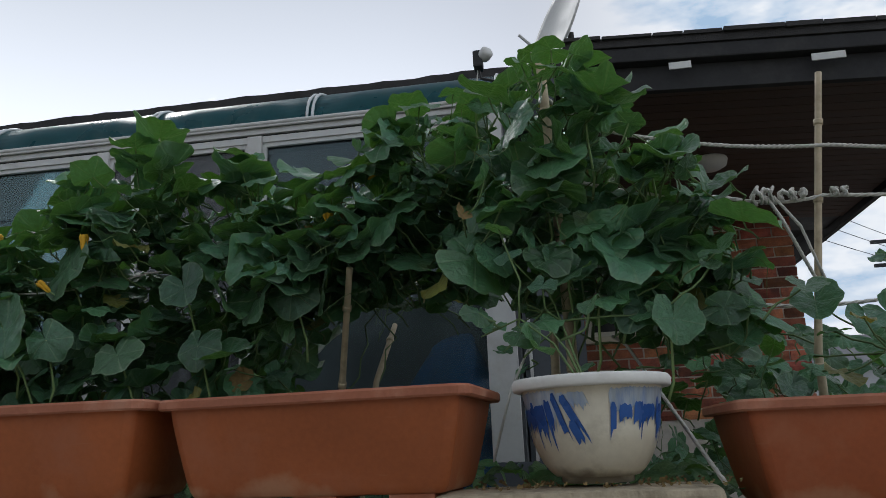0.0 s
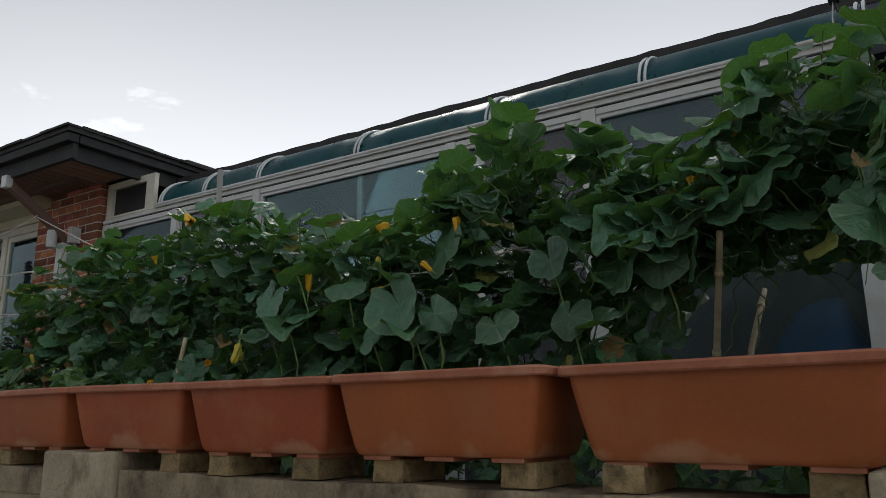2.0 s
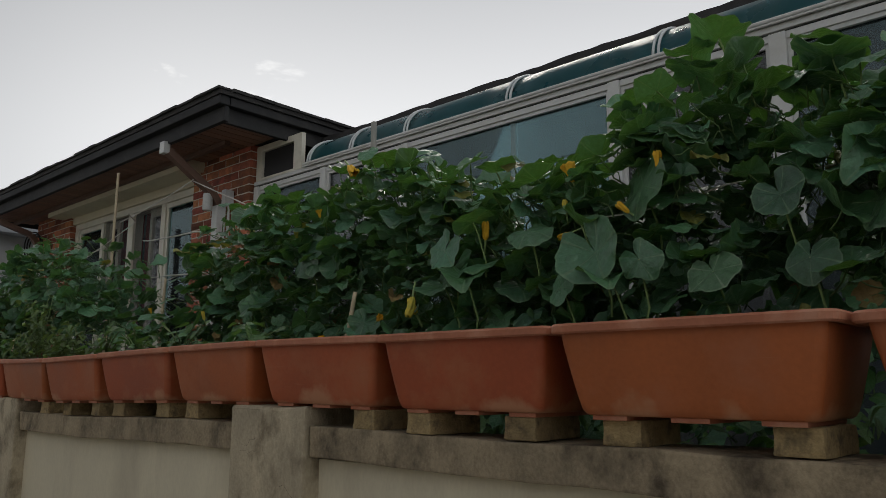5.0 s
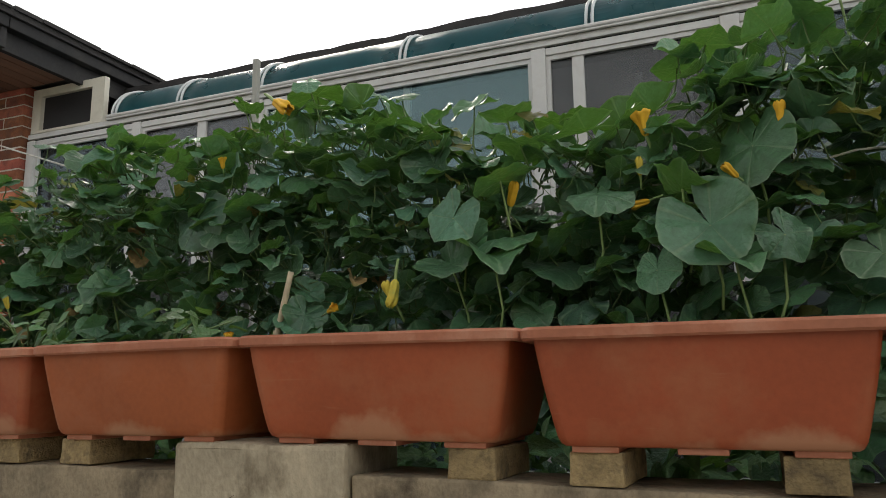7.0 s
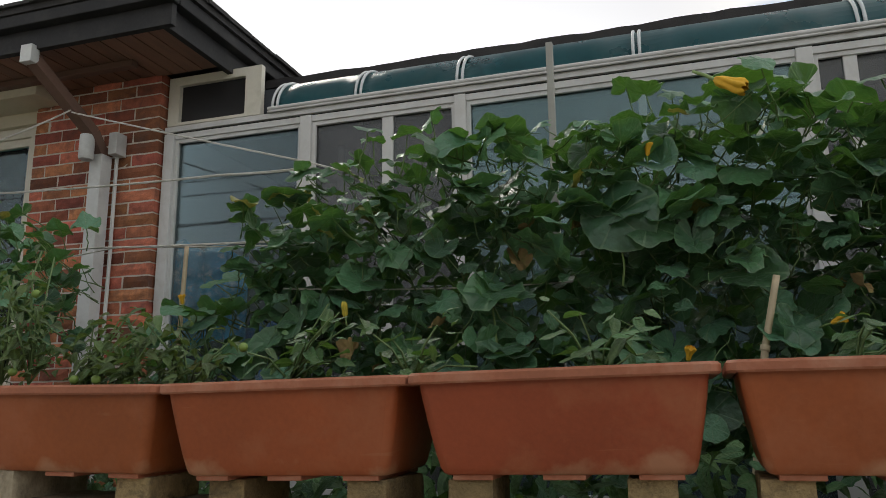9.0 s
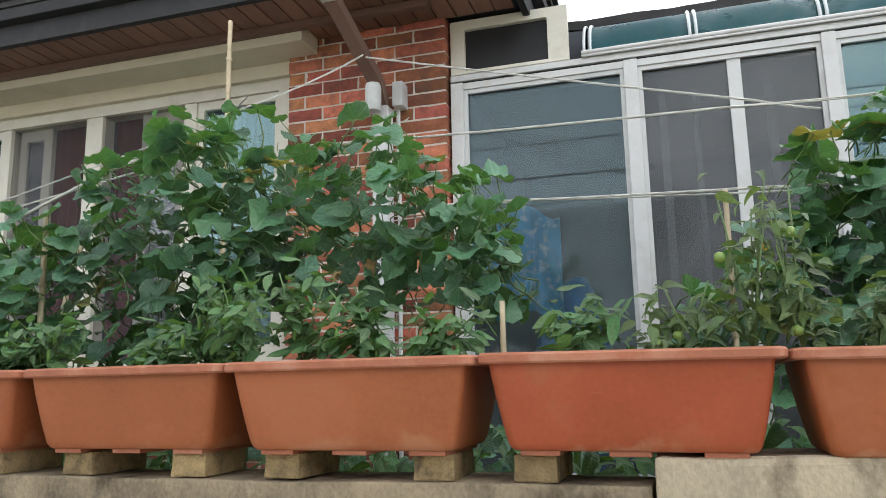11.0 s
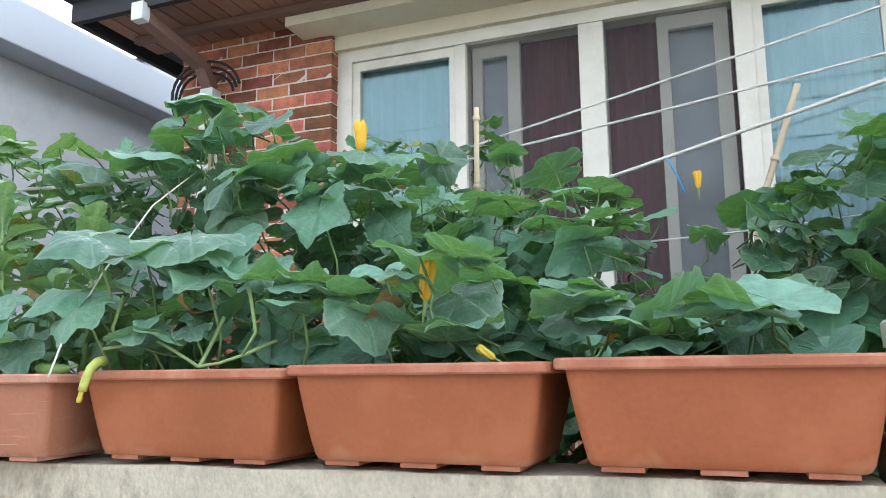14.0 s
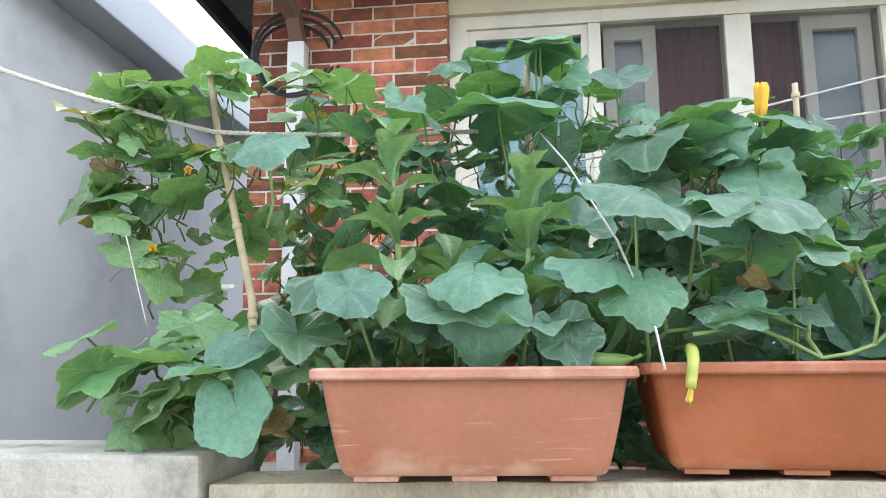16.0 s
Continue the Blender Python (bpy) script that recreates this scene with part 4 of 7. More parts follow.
# ---- planters ----
def ring(bm, a, b, r, z, cy=0.0, n=5):
    out = []
    for sx, sy, t0 in ((1, 1, 0), (-1, 1, 90), (-1, -1, 180), (1, -1, 270)):
        for k in range(n):
            t = radians(t0 + 90 * k / (n - 1))
            out.append(bm.verts.new((sx * (a - r) + r * math.cos(t), cy + sy * (b - r) + r * math.sin(t), z)))
    return out


def bridge(bm, rings):
    for u, v in zip(rings, rings[1:]):
        m = len(u)
        for k in range(m):
            bm.faces.new((u[k], u[(k + 1) % m], v[(k + 1) % m], v[k]))
            if m == 20 and k % 5 in (0, 4):
                bm.edges.get((u[k], v[k])).smooth = False


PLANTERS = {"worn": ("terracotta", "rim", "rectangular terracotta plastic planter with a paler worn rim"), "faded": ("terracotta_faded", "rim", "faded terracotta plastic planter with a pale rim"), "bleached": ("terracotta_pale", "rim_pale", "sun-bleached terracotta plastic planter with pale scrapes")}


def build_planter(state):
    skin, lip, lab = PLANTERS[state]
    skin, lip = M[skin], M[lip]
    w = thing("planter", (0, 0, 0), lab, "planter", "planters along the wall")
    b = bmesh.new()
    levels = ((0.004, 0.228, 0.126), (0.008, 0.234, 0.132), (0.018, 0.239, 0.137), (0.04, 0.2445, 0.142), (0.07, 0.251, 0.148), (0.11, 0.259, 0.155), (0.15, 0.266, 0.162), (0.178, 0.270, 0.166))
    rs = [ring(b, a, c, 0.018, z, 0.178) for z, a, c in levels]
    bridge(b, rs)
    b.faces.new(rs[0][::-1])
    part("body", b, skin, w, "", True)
    b = bmesh.new()
    bridge(b, [ring(b, a, c, r, z, 0.178) for z, a, c, r in ((0.1785, 0.272, 0.165, 0.03), (0.177, 0.288, 0.178, 0.03), (0.181, 0.292, 0.181, 0.03), (0.194, 0.292, 0.181, 0.03), (0.199, 0.288, 0.178, 0.03), (0.198, 0.268, 0.16, 0.03), (0.150, 0.262, 0.154, 0.03))])
    part("rim", b, lip, w, "pale worn rolled rim", False)
    for x in (-0.175, 0.0, 0.175):
        part("foot", new_box(x - 0.04, x + 0.04, 0.055, 0.30, -0.006, 0.006, 0.002), lip, w)
    b = bmesh.new()
    rs = [ring(b, 0.262, 0.154, 0.03, 0.168, 0.178)]
    b.faces.new(rs[0])
    bmesh.ops.solidify(b, geom=b.faces[:], thickness=0.02)
    part("soil", b, M["soil"], w, "dark potting soil")
    return w


JOINTS = {0: 0.075, 1: -0.578, 2: -1.174, 3: -1.737, 4: -2.315, 5: -2.869, 6: -3.455, 7: -4.026, 8: -4.62, 9: -5.212, 10: -5.807, 11: -6.386, 12: -6.985}
S_JOINTS = (-7.525, -8.098, -8.667, -9.255, -9.856)
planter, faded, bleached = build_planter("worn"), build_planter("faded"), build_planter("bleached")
used = {planter}
spots = []
for k in range(12):
    x = (JOINTS[k] + JOINTS[k + 1]) / 2
    spots.append((x, JOINTS[k] - JOINTS[k + 1], lerp_table(DIP, x), False))
for a, b in zip(S_JOINTS, S_JOINTS[1:]):
    spots.append(((a + b) / 2, a - b, -0.047 + ((a + b) / 2 + 7.5) * 0.0105, True))
rng = random.Random(5)
planter.matrix_world = pose(spots[0][0], 0.02, -0.003, 0, 0, -4.5) @ Matrix.Diagonal((spots[0][1] / 0.586, 1, 1, 1))
for n, (x, wdt, z, low) in enumerate(spots[1:], 1):
    turn = rng.uniform(-1.2, 1.2)
    if n == len(spots) - 1:
        turn = 5.0
    tilt = 0 if low else math.degrees(math.atan((lerp_table(DIP, x - 0.25) - lerp_table(DIP, x + 0.25)) / 0.5))
    m = pose(x, rng.uniform(-0.008, 0.008) - (0.065 if n == len(spots) - 1 else 0), z, 0, tilt, turn)
    c = bleached if n == len(spots) - 1 else faded if x < -5.3 else planter
    if c in used:
        c = copy_thing(c, m)
    else:
        used.add(c)
        c.matrix_world = m
    c.scale = (wdt / 0.586, 1, 1)
c = copy_thing(planter, pose(0.85, 0.10, -0.052, 0, 0, 2))
c.scale = (1.02, 1, 1)

# cement bricks that carry the planters
bk = thing("cement_brick", (0, 0, 0), "short tan cement brick on the coping under a planter", "brick", "cement bricks under the planters")
bb = new_box(-0.045, 0.045, 0.0, 0.19, 0.0, 0.055, 0.004)
bmesh.ops.subdivide_edges(bb, edges=[e for e in bb.edges if e.calc_length() > 0.03], cuts=2)
for v in bb.verts:
    v.co += 0.0035 * noise.noise_vector(v.co * 40)
part("block", bb, M["cement_brick"], bk)
first = True
for n, (x, wdt, z, low) in enumerate(spots):
    if low:
        continue
    for s in (-1, 1):
        bx = x + s * (0.175 + rng.uniform(-0.02, 0.02))
        if any(a - 0.05 < bx < b + 0.05 for a, b in ((-2.48, -2.09), (-4.872, -4.45), (-7.548, -7.14))):
            continue
        m = pose(bx, 0.062 + rng.uniform(0, 0.02), -0.0605 + lerp_table(DIP, bx), 0, 0, rng.uniform(-4, 4))
        if first:
            bk.matrix_world = m
            first = False
        else:
            copy_thing(bk, m)

# styrofoam box
sb = thing("styrofoam_box", (-7.245, 0, 0.03), "white styrofoam box used as a planter", "box")
b = bmesh.new()
rs = [ring(b, a, c, 0.014, z, 0.165) for z, a, c in ((0.0, 0.255, 0.155), (0.010, 0.262, 0.162), (0.128, 0.268, 0.167), (0.130, 0.264, 0.163), (0.133, 0.264, 0.163), (0.135, 0.270, 0.169), (0.181, 0.272, 0.171), (0.187, 0.268, 0.167), (0.187, 0.242, 0.142), (0.15, 0.240, 0.140))]
bridge(b, rs)
b.faces.new(rs[0][::-1])
part("body", b, M["styrofoam"], sb)
b = bmesh.new()
b.faces.new(ring(b, 0.241, 0.141, 0.014, 0.165, 0.165))
bmesh.ops.solidify(b, geom=b.faces[:], thickness=0.015)
part("soil", b, M["soil"], sb)
sb.rotation_euler = (0, 0, radians(-1))
for x, z0 in ((-7.42, 0.004), (-7.25, 0.004), (-7.06, -0.0605)):
    blk = new_box(-0.04, 0.04, 0.0, 0.19, 0.0, 0.0285 - z0, 0.003)
    tb = thing("cement_block", (x, 0.07, z0), "cement block under the styrofoam box", "brick", "cement blocks under the box")
    part("block", blk, M["cement_brick"], tb)


# ---- leaves ----
def leaf_mesh(name, mat, seed, lobes=5, depth=0.12, cup=0.5, ripple=0.06, droop=0.1, pts=30, fold=0.0, teeth=0.012, tip=0.05, wave=1.0, rings_at=(0.3, 0.6, 0.88, 1.0)):
    """A leaf blade of unit width round its stalk's end, tip towards +y."""
    rnd = random.Random(seed)
    bm = bmesh.new()
    uvl = bm.loops.layers.uv.new("UVMap")
    rml = bm.loops.layers.uv.new("Rim")
    far = {}
    ph, ph2, ph3 = rnd.uniform(0, 6.28), rnd.uniform(0, 6.28), rnd.uniform(0, 6.28)
    lop = rnd.uniform(-0.1, 0.1)
    curl = [rnd.uniform(-1, 1) for _ in range(6)]

    def rim_r(t):
        # t from the tip (0), round to the notch at the stalk (pi)
        r = 0.5 * (1 - depth * (0.5 - 0.5 * math.cos(lobes * t)))
        notch = max(0.0, (abs(t) - 2.82) / 0.32)
        r *= (1 - 0.72 * notch ** 1.6) * (1 + tip * max(0.0, math.cos(t)) ** 8)
        return r * (1 + lop * math.sin(t)) * (1 + wave * (0.016 * math.sin(7 * t + ph3) + 0.012 * math.sin(11 * t + ph2)))
    rings = []
    centre = bm.verts.new((0, 0, 0))
    for f in rings_at:
        row = []
        for k in range(pts):
            t = -math.pi + 2 * math.pi * (k + 0.5) / pts
            r = rim_r(t) * f * (1 + (teeth if k % 2 else -teeth) * f ** 8)
            x, y = r * math.sin(t), r * math.cos(t)
            # a shallow bowl, soft at the stalk, with a wavy margin
            z = cup * r * r * (1.25 - 0.5 * f) + ripple * f * 0.45 * math.sin(2 * t + ph2) + ripple * f ** 3 * (0.6 * math.sin(4 * t + ph) + 0.35 * math.sin(9 * t + ph3))
            # raised between the main veins, pulled down at the tip, folded along the middle
            z += 0.07 * f * (0.5 - 0.5 * math.cos(lobes * t)) * (1.15 - f) - droop * max(0.0, y) ** 2 * 3 * f + fold * (math.sqrt(x * x + 0.012) - 0.11)
            sect = curl[int((t + math.pi) / (2 * math.pi) * 5.999)]
            if f > 0.9:
                z += 0.022 * sect * abs(math.sin(3 * t + ph3))
            row.append(bm.verts.new((x, y, z)))
            far[row[-1]] = f
        rings.append(row)
    for k in range(pts - 1):
        bm.faces.new((centre, rings[0][k], rings[0][k + 1]))
        for u, v in zip(rings, rings[1:]):
            bm.faces.new((u[k], v[k], v[k + 1], u[k + 1]))
    for f in bm.faces:
        for lp in f.loops:
            lp[uvl].uv = (lp.vert.co.x, lp.vert.co.y)
            lp[rml].uv = (far.get(lp.vert, 0.0), 0.0)
    bmesh.ops.recalc_face_normals(bm, faces=bm.faces)
    me = bpy.data.meshes.new(name)
    bm.to_mesh(me)
    bm.free()
    me.materials.append(mat)
    me.polygons.foreach_set("use_smooth", [True] * len(me.polygons))
    return me


def blade_mesh(name, mat, seed, length=1.0, width=0.4, bend=0.25, fold=0.15, seg=7):
    """A pointed single blade from its stalk along +y."""
    rnd = random.Random(seed)
    bm = bmesh.new()
    uvl = bm.loops.layers.uv.new("UVMap")
    rows = []
    tw = rnd.uniform(-0.3, 0.3)
    for k in range(seg + 1):
        u = k / seg
        w = width * 0.5 * (math.sin(math.pi * u ** 0.75) ** 0.8 if 0 < u < 1 else 0.03)
        y, z = u * length, -bend * u * u + 0.05 * math.sin(5 * u + seed)
        rows.append([bm.verts.new((s * w + tw * u * u * 0.2, y, z + abs(s) * fold * w + 0.02 * math.sin(9 * u + s))) for s in (-1, 0, 1)])
    for a, b in zip(rows, rows[1:]):
        for k in (0, 1):
            bm.faces.new((a[k], a[k + 1], b[k + 1], b[k]))
    for f in bm.faces:
        for lp in f.loops:
            lp[uvl].uv = (lp.vert.co.x, lp.vert.co.y + 0.02)
    me = bpy.data.meshes.new(name)
    bm.to_mesh(me)
    bm.free()
    me.materials.append(mat)
    me.polygons.foreach_set("use_smooth", [True] * len(me.polygons))
    return me


def oblong_mesh(name, mat, seed, width=0.46, lift=0.3, seg=9):
    """A broad round-ended blade with a channelled middle and crimped margins, along +y."""
    rnd = random.Random(seed)
    bm = bmesh.new()
    uvl = bm.loops.layers.uv.new("UVMap")
    ph, tw = rnd.uniform(0, 6), rnd.uniform(-0.25, 0.25)
    rows = []
    for k in range(seg + 1):
        u = k / seg
        w = width * 0.5 * (0.30 + 0.70 * math.sin(math.pi * min(1, u * 1.02) ** 1.5) ** 0.75) * (1 if u < 0.93 else 0.55)
        if k == seg:
            w = 0.04
        z = lift * u - (lift + 0.22) * u ** 2.4 + 0.02 * math.sin(6 * u + ph)
        row = []
        for s in (-1, -0.55, -0.08, 0.08, 0.55, 1):
            a = abs(s)
            row.append(bm.verts.new((s * w + tw * u * u * 0.3, u, z + 0.45 * w * a ** 1.5 + 0.05 * a * a * math.sin(11 * u + ph + s * 2) + (-0.012 if a < 0.1 else 0))))
        rows.append(row)
    for a, b in zip(rows, rows[1:]):
        for k in range(5):
            bm.faces.new((a[k], a[k + 1], b[k + 1], b[k]))
    for f in bm.faces:
        for lp in f.loops:
            lp[uvl].uv = (lp.vert.co.x, lp.vert.co.y + 0.02)
    me = bpy.data.meshes.new(name)
    bm.to_mesh(me)
    bm.free()
    me.materials.append(mat)
    me.polygons.foreach_set("use_smooth", [True] * len(me.polygons))
    return me


SQUASH = [leaf_mesh("squash_leaf", M["leaf"], s, 5, 0.05 + 0.035 * (s % 3), cup=(0.55, 0.25, -0.5, 0.95, -0.3)[s % 5], ripple=0.055 + 0.022 * (s % 3), droop=0.05 + 0.14 * (s % 2), pts=36, fold=(0.06, 0.22, -0.2, 0.12)[s % 4], teeth=0.006) for s in range(16)]
BIG = [leaf_mesh("large_squash_leaf", M["leaf_big"], 40 + s, 5, 0.13 + 0.04 * (s % 3), tip=0.10, cup=(0.25, -0.45, 0.5, -0.2)[s % 4], ripple=0.045 + 0.02 * (s % 3), droop=0.08 + 0.14 * (s % 2), pts=50, fold=(0.06, -0.14, 0.14)[s % 3], teeth=0.014, wave=0.7) for s in range(10)]
CUKE = [leaf_mesh("cucumber_leaf", M["leaf_cuke"], 80 + s, 5, 0.22, tip=0.14, cup=0.15 - 0.4 * (s % 2), ripple=0.045, droop=0.12, pts=44, fold=(0, -0.16)[s % 2], teeth=0.02) for s in range(6)]
INNER = [leaf_mesh("inner_leaf", m, 70 + k, 5, 0.12, cup=0.4, ripple=0.07, pts=14, rings_at=(0.55, 1.0)) for k, m in enumerate((M["leaf"], M["leaf_big"], M["leaf_cuke"]))]
DRY = [leaf_mesh("dry_leaf", M["dry_leaf"], 90 + s, 5, 0.12, cup=1.3, ripple=0.11, pts=36, fold=0.35, droop=0.5) for s in range(3)]
YELLOW = [leaf_mesh("yellow_leaf", M["leaf_yellow"], 95 + s, 5, 0.15, cup=0.4, ripple=0.1, pts=26, fold=-0.2) for s in range(2)]
PEPPER = [blade_mesh("pepper_leaf", M["leaf_small"], s, 1.0, 0.42, 0.3) for s in range(4)]
TOMATO = [blade_mesh("tomato_leaf", M["leaf_tomato"], 60 + s, 1.0, 0.5, 0.5, 0.3) for s in range(3)]
LETTUCE = [oblong_mesh("lettuce_leaf", M["leaf_pale"], 20 + s, 0.56 + 0.07 * (s % 3), 0.25 + 0.1 * (s % 2)) for s in range(5)]


def put_leaf(meshes, rnd, parent, base, at, normal, size, tip, name="leaf", stretch=(1, 1, 1)):
    """A leaf as an object of its own: at the stalk's end, facing along normal, its tip towards tip."""
    nrm = Vector(normal).normalized()
    y = Vector(tip) - nrm * nrm.dot(Vector(tip))
    y = y.normalized() if y.length > 1e-3 else nrm.orthogonal().normalized()
    x = y.cross(nrm)
    m = Matrix((x, y, nrm)).transposed().to_4x4()
    m.translation = Vector(at) - Vector(base)
    ob = new(name, rnd.choice(meshes))
    ob.parent = parent
    ob.matrix_local = m @ Matrix.Diagonal((size * stretch[0], size * stretch[1], size * stretch[2], 1))
    return ob


class Stems:
    def __init__(self):
        self.bm = bmesh.new()

    def run(self, pts, r, sides=4, taper=0.7):
        tube(self.bm, pts, r, sides, taper)

    def petiole(self, a, b, r, rnd):
        a, b = Vector(a), Vector(b)
        mid = (a + b) / 2 + Vector((rnd.uniform(-.025, .025), rnd.uniform(-.015, .015), rnd.uniform(-0.15, 0.05) * abs(b.z - a.z)))
        q = (a * 0.3 + mid * 0.7) + Vector((rnd.uniform(-.012, .012), 0, 0))
        tube(self.bm, [a, q, mid, (mid + b) / 2 + Vector((0, 0.006, -0.004)), b], r, 4, 0.75)


def joined_leaves(name, parent, base, rows, mesh, label=""):
    """Many small or hidden leaves as one mesh. rows: matrices in the world."""
    vs, fs, uvs = [], [], []
    src_v = [v.co.copy() for v in mesh.vertices]
    src_f = [tuple(p.vertices) for p in mesh.polygons]
    shift = Matrix.Translation(-Vector(base))
    for m in rows:
        n = len(vs)
        mm = shift @ m
        vs += [mm @ c for c in src_v]
        fs += [tuple(n + i for i in f) for f in src_f]
        for f in src_f:
            uvs += [c for i in f for c in (src_v[i].x, src_v[i].y + 0.01)]
    me = bpy.data.meshes.new(name)
    me.from_pydata(vs, [], fs)
    me.uv_layers.new(name="UVMap").data.foreach_set("uv", uvs)
    me.materials.append(mesh.materials[0])
    me.polygons.foreach_set("use_smooth", [True] * len(me.polygons))
    ob = new(name, me)
    ob.parent = parent
    return tagged(ob, label, kind="stuff")


def turned(at, normal, tip, size):
    nrm = Vector(normal).normalized()
    y = Vector(tip) - nrm * nrm.dot(Vector(tip))
    y = y.normalized() if y.length > 1e-3 else nrm.orthogonal().normalized()
    m = Matrix((y.cross(nrm), y, nrm)).transposed().to_4x4()
    m.translation = Vector(at)
    return m @ Matrix.Scale(size, 4)


VINES = []


def vine_wall(name, label, x0, x1, top, bottom, yr, count, size, seed, meshes=SQUASH, base_z=YARD_Z, fill=260, proud=14, lean=0.0, odd=0.03, group="squash vines", climb=2.5, flat=0.0, slope=True, threads=60, drop=0.10):
    """A stretch of climbing vines: leaves on a slab between bottom and top, most of them towards the front, over a hidden fill."""
    rnd = random.Random(seed)
    bx = (x0 + x1) / 2
    base = Vector((bx, (yr[0] + yr[1]) / 2, base_z))
    w = thing(name, base, label, "vine", group)
    VINES.append((x0, x1, w, base))
    st = Stems()
    for k in range(max(2, int((x1 - x0) * climb)) if climb else 0):
        x, y = rnd.uniform(x0, x1), rnd.uniform((yr[0] + yr[1]) / 2, yr[1])
        t = lerp_table(top, x) - 0.2
        pts, z, cx, cy = [], base_z, x, y
        while z < t:
            pts.append((cx, cy, z))
            z += rnd.uniform(0.02, 0.09)
            cx += rnd.uniform(-0.07, 0.07)
            cy = min(yr[1], max(yr[0], cy + rnd.uniform(-0.04, 0.04)))
        if len(pts) > 2:
            st.run(pts, 0.0045, 5, 0.5)

    def crown(t, y):
        # the hedge slopes: its front is lower than its back
        return 0.13 + (t - 0.13) * (min(y, 1.0) + 1.35) / 2.2 - 0.02 if slope else t

    def leaf(x, y, z, s, u, upright=False):
        if upright:
            nrm = Vector((rnd.gauss(0, 0.45), rnd.gauss(-0.1, 0.45), 1.0))
        else:
            up = 0.80 + 0.65 * u + flat
            nrm = Vector((rnd.gauss(0, 0.6), -0.65 + 0.5 * u + rnd.gauss(0, 0.5) + flat * 0.4, up + rnd.gauss(0, 0.35)))
        tip = Vector((rnd.gauss(0, 1.2), -0.6 + rnd.gauss(0, 0.7), -0.4))
        at = Vector((x, y, z))
        kind = meshes if rnd.random() > odd else (YELLOW if rnd.random() < 0.75 else DRY)
        put_leaf(kind, rnd, w, base, at, nrm, s * (0.55 if kind is DRY else 1), tip, stretch=(rnd.uniform(0.8, 1.1), rnd.uniform(0.85, 1.15), rnd.uniform(0.6, 1.4)))
        if upright:
            a = at + Vector((rnd.uniform(-0.04, 0.04), rnd.uniform(-0.02, 0.05), -rnd.uniform(0.1, 0.2)))
        else:
            a = at + Vector((rnd.uniform(-0.09, 0.09), rnd.uniform(0.03, 0.14), -rnd.uniform(0.02, 0.12)))
        st.petiole(a, at, 0.0018 + 0.009 * s, rnd)
    for k in range(count):
        x = rnd.uniform(x0, x1)
        t, lo = lerp_table(top, x) - drop * 0.6, lerp_table(bottom, x)
        u = rnd.random() ** 0.85
        y = yr[0] + (yr[1] - yr[0]) * rnd.random() ** 1.7 + lean * u + 0.07 * noise.noise(Vector((x * 3, u * 3, seed)))
        t = crown(t, y) + 0.09 * noise.noise(Vector((x * 4.5, y * 3, 7)))
        z = lo + (t - lo) * u
        s = size[0] * 0.75 + (size[1] - size[0] * 0.75) * rnd.random() ** 1.2
        leaf(x, y, z, s, u)
    for k in range(int(proud * (x1 - x0))):
        x = rnd.uniform(x0, x1)
        y = yr[0] + (yr[1] - yr[0]) * rnd.random() ** 0.7
        leaf(x, y, crown(lerp_table(top, x), y) + rnd.uniform(-0.10, 0.03), rnd.uniform(*size), 1.2, True)
    rows = []
    for k in range(int(fill * (x1 - x0))):
        x = rnd.uniform(x0, x1)
        y = yr[0] + (yr[1] - yr[0]) * (0.35 + 0.65 * rnd.random())
        t, lo = crown(lerp_table(top, x), y) - 0.14 - drop, lerp_table(bottom, x)
        rows.append(turned((x, y, lo + (t - lo) * rnd.random()), (rnd.gauss(0, .6), rnd.gauss(-.6, .5), rnd.gauss(.5, .4)), (rnd.gauss(0, .6), -.5, -.7), size[0] * 0.7 + (size[1] - size[0]) * rnd.random()))
    if rows:
        joined_leaves("inner_foliage", w, base, rows, INNER[0 if meshes is SQUASH else 1 if meshes is BIG else 2], "shaded inner leaves")
    for k in range(int(threads * (x1 - x0))):
        x, y = rnd.uniform(x0, x1), yr[0] + (yr[1] - yr[0]) * 0.6 * rnd.random()
        lo, hi = lerp_table(bottom, x), crown(lerp_table(top, x), y) - 0.12
        z = rnd.uniform(lo, max(lo, hi))
        p, pts = Vector((x, y, z)), []
        d = Vector((rnd.uniform(-1, 1), rnd.uniform(-0.4, 0.2), rnd.uniform(-0.5, 0.4)))
        for j in range(9):
            pts.append(p.copy())
            p = p + d.normalized() * rnd.uniform(0.015, 0.03)
            p.x = min(x1 + 0.04, max(x0 - 0.04, p.x))
            p.z = min(p.z, hi + 0.05)
            d += Vector((rnd.uniform(-.6, .6), rnd.uniform(-.5, .5), rnd.uniform(-.8, .5)))
        st.run(pts, rnd.choice((0.0011, 0.0016, 0.0024)), 3, 0.5)
    st.bm.transform(Matrix.Translation(-base))
    tagged(part("stem_tangle", st.bm, M["stem"], w, "thin green stalks and tendrils", True), kind="stuff")
    return w


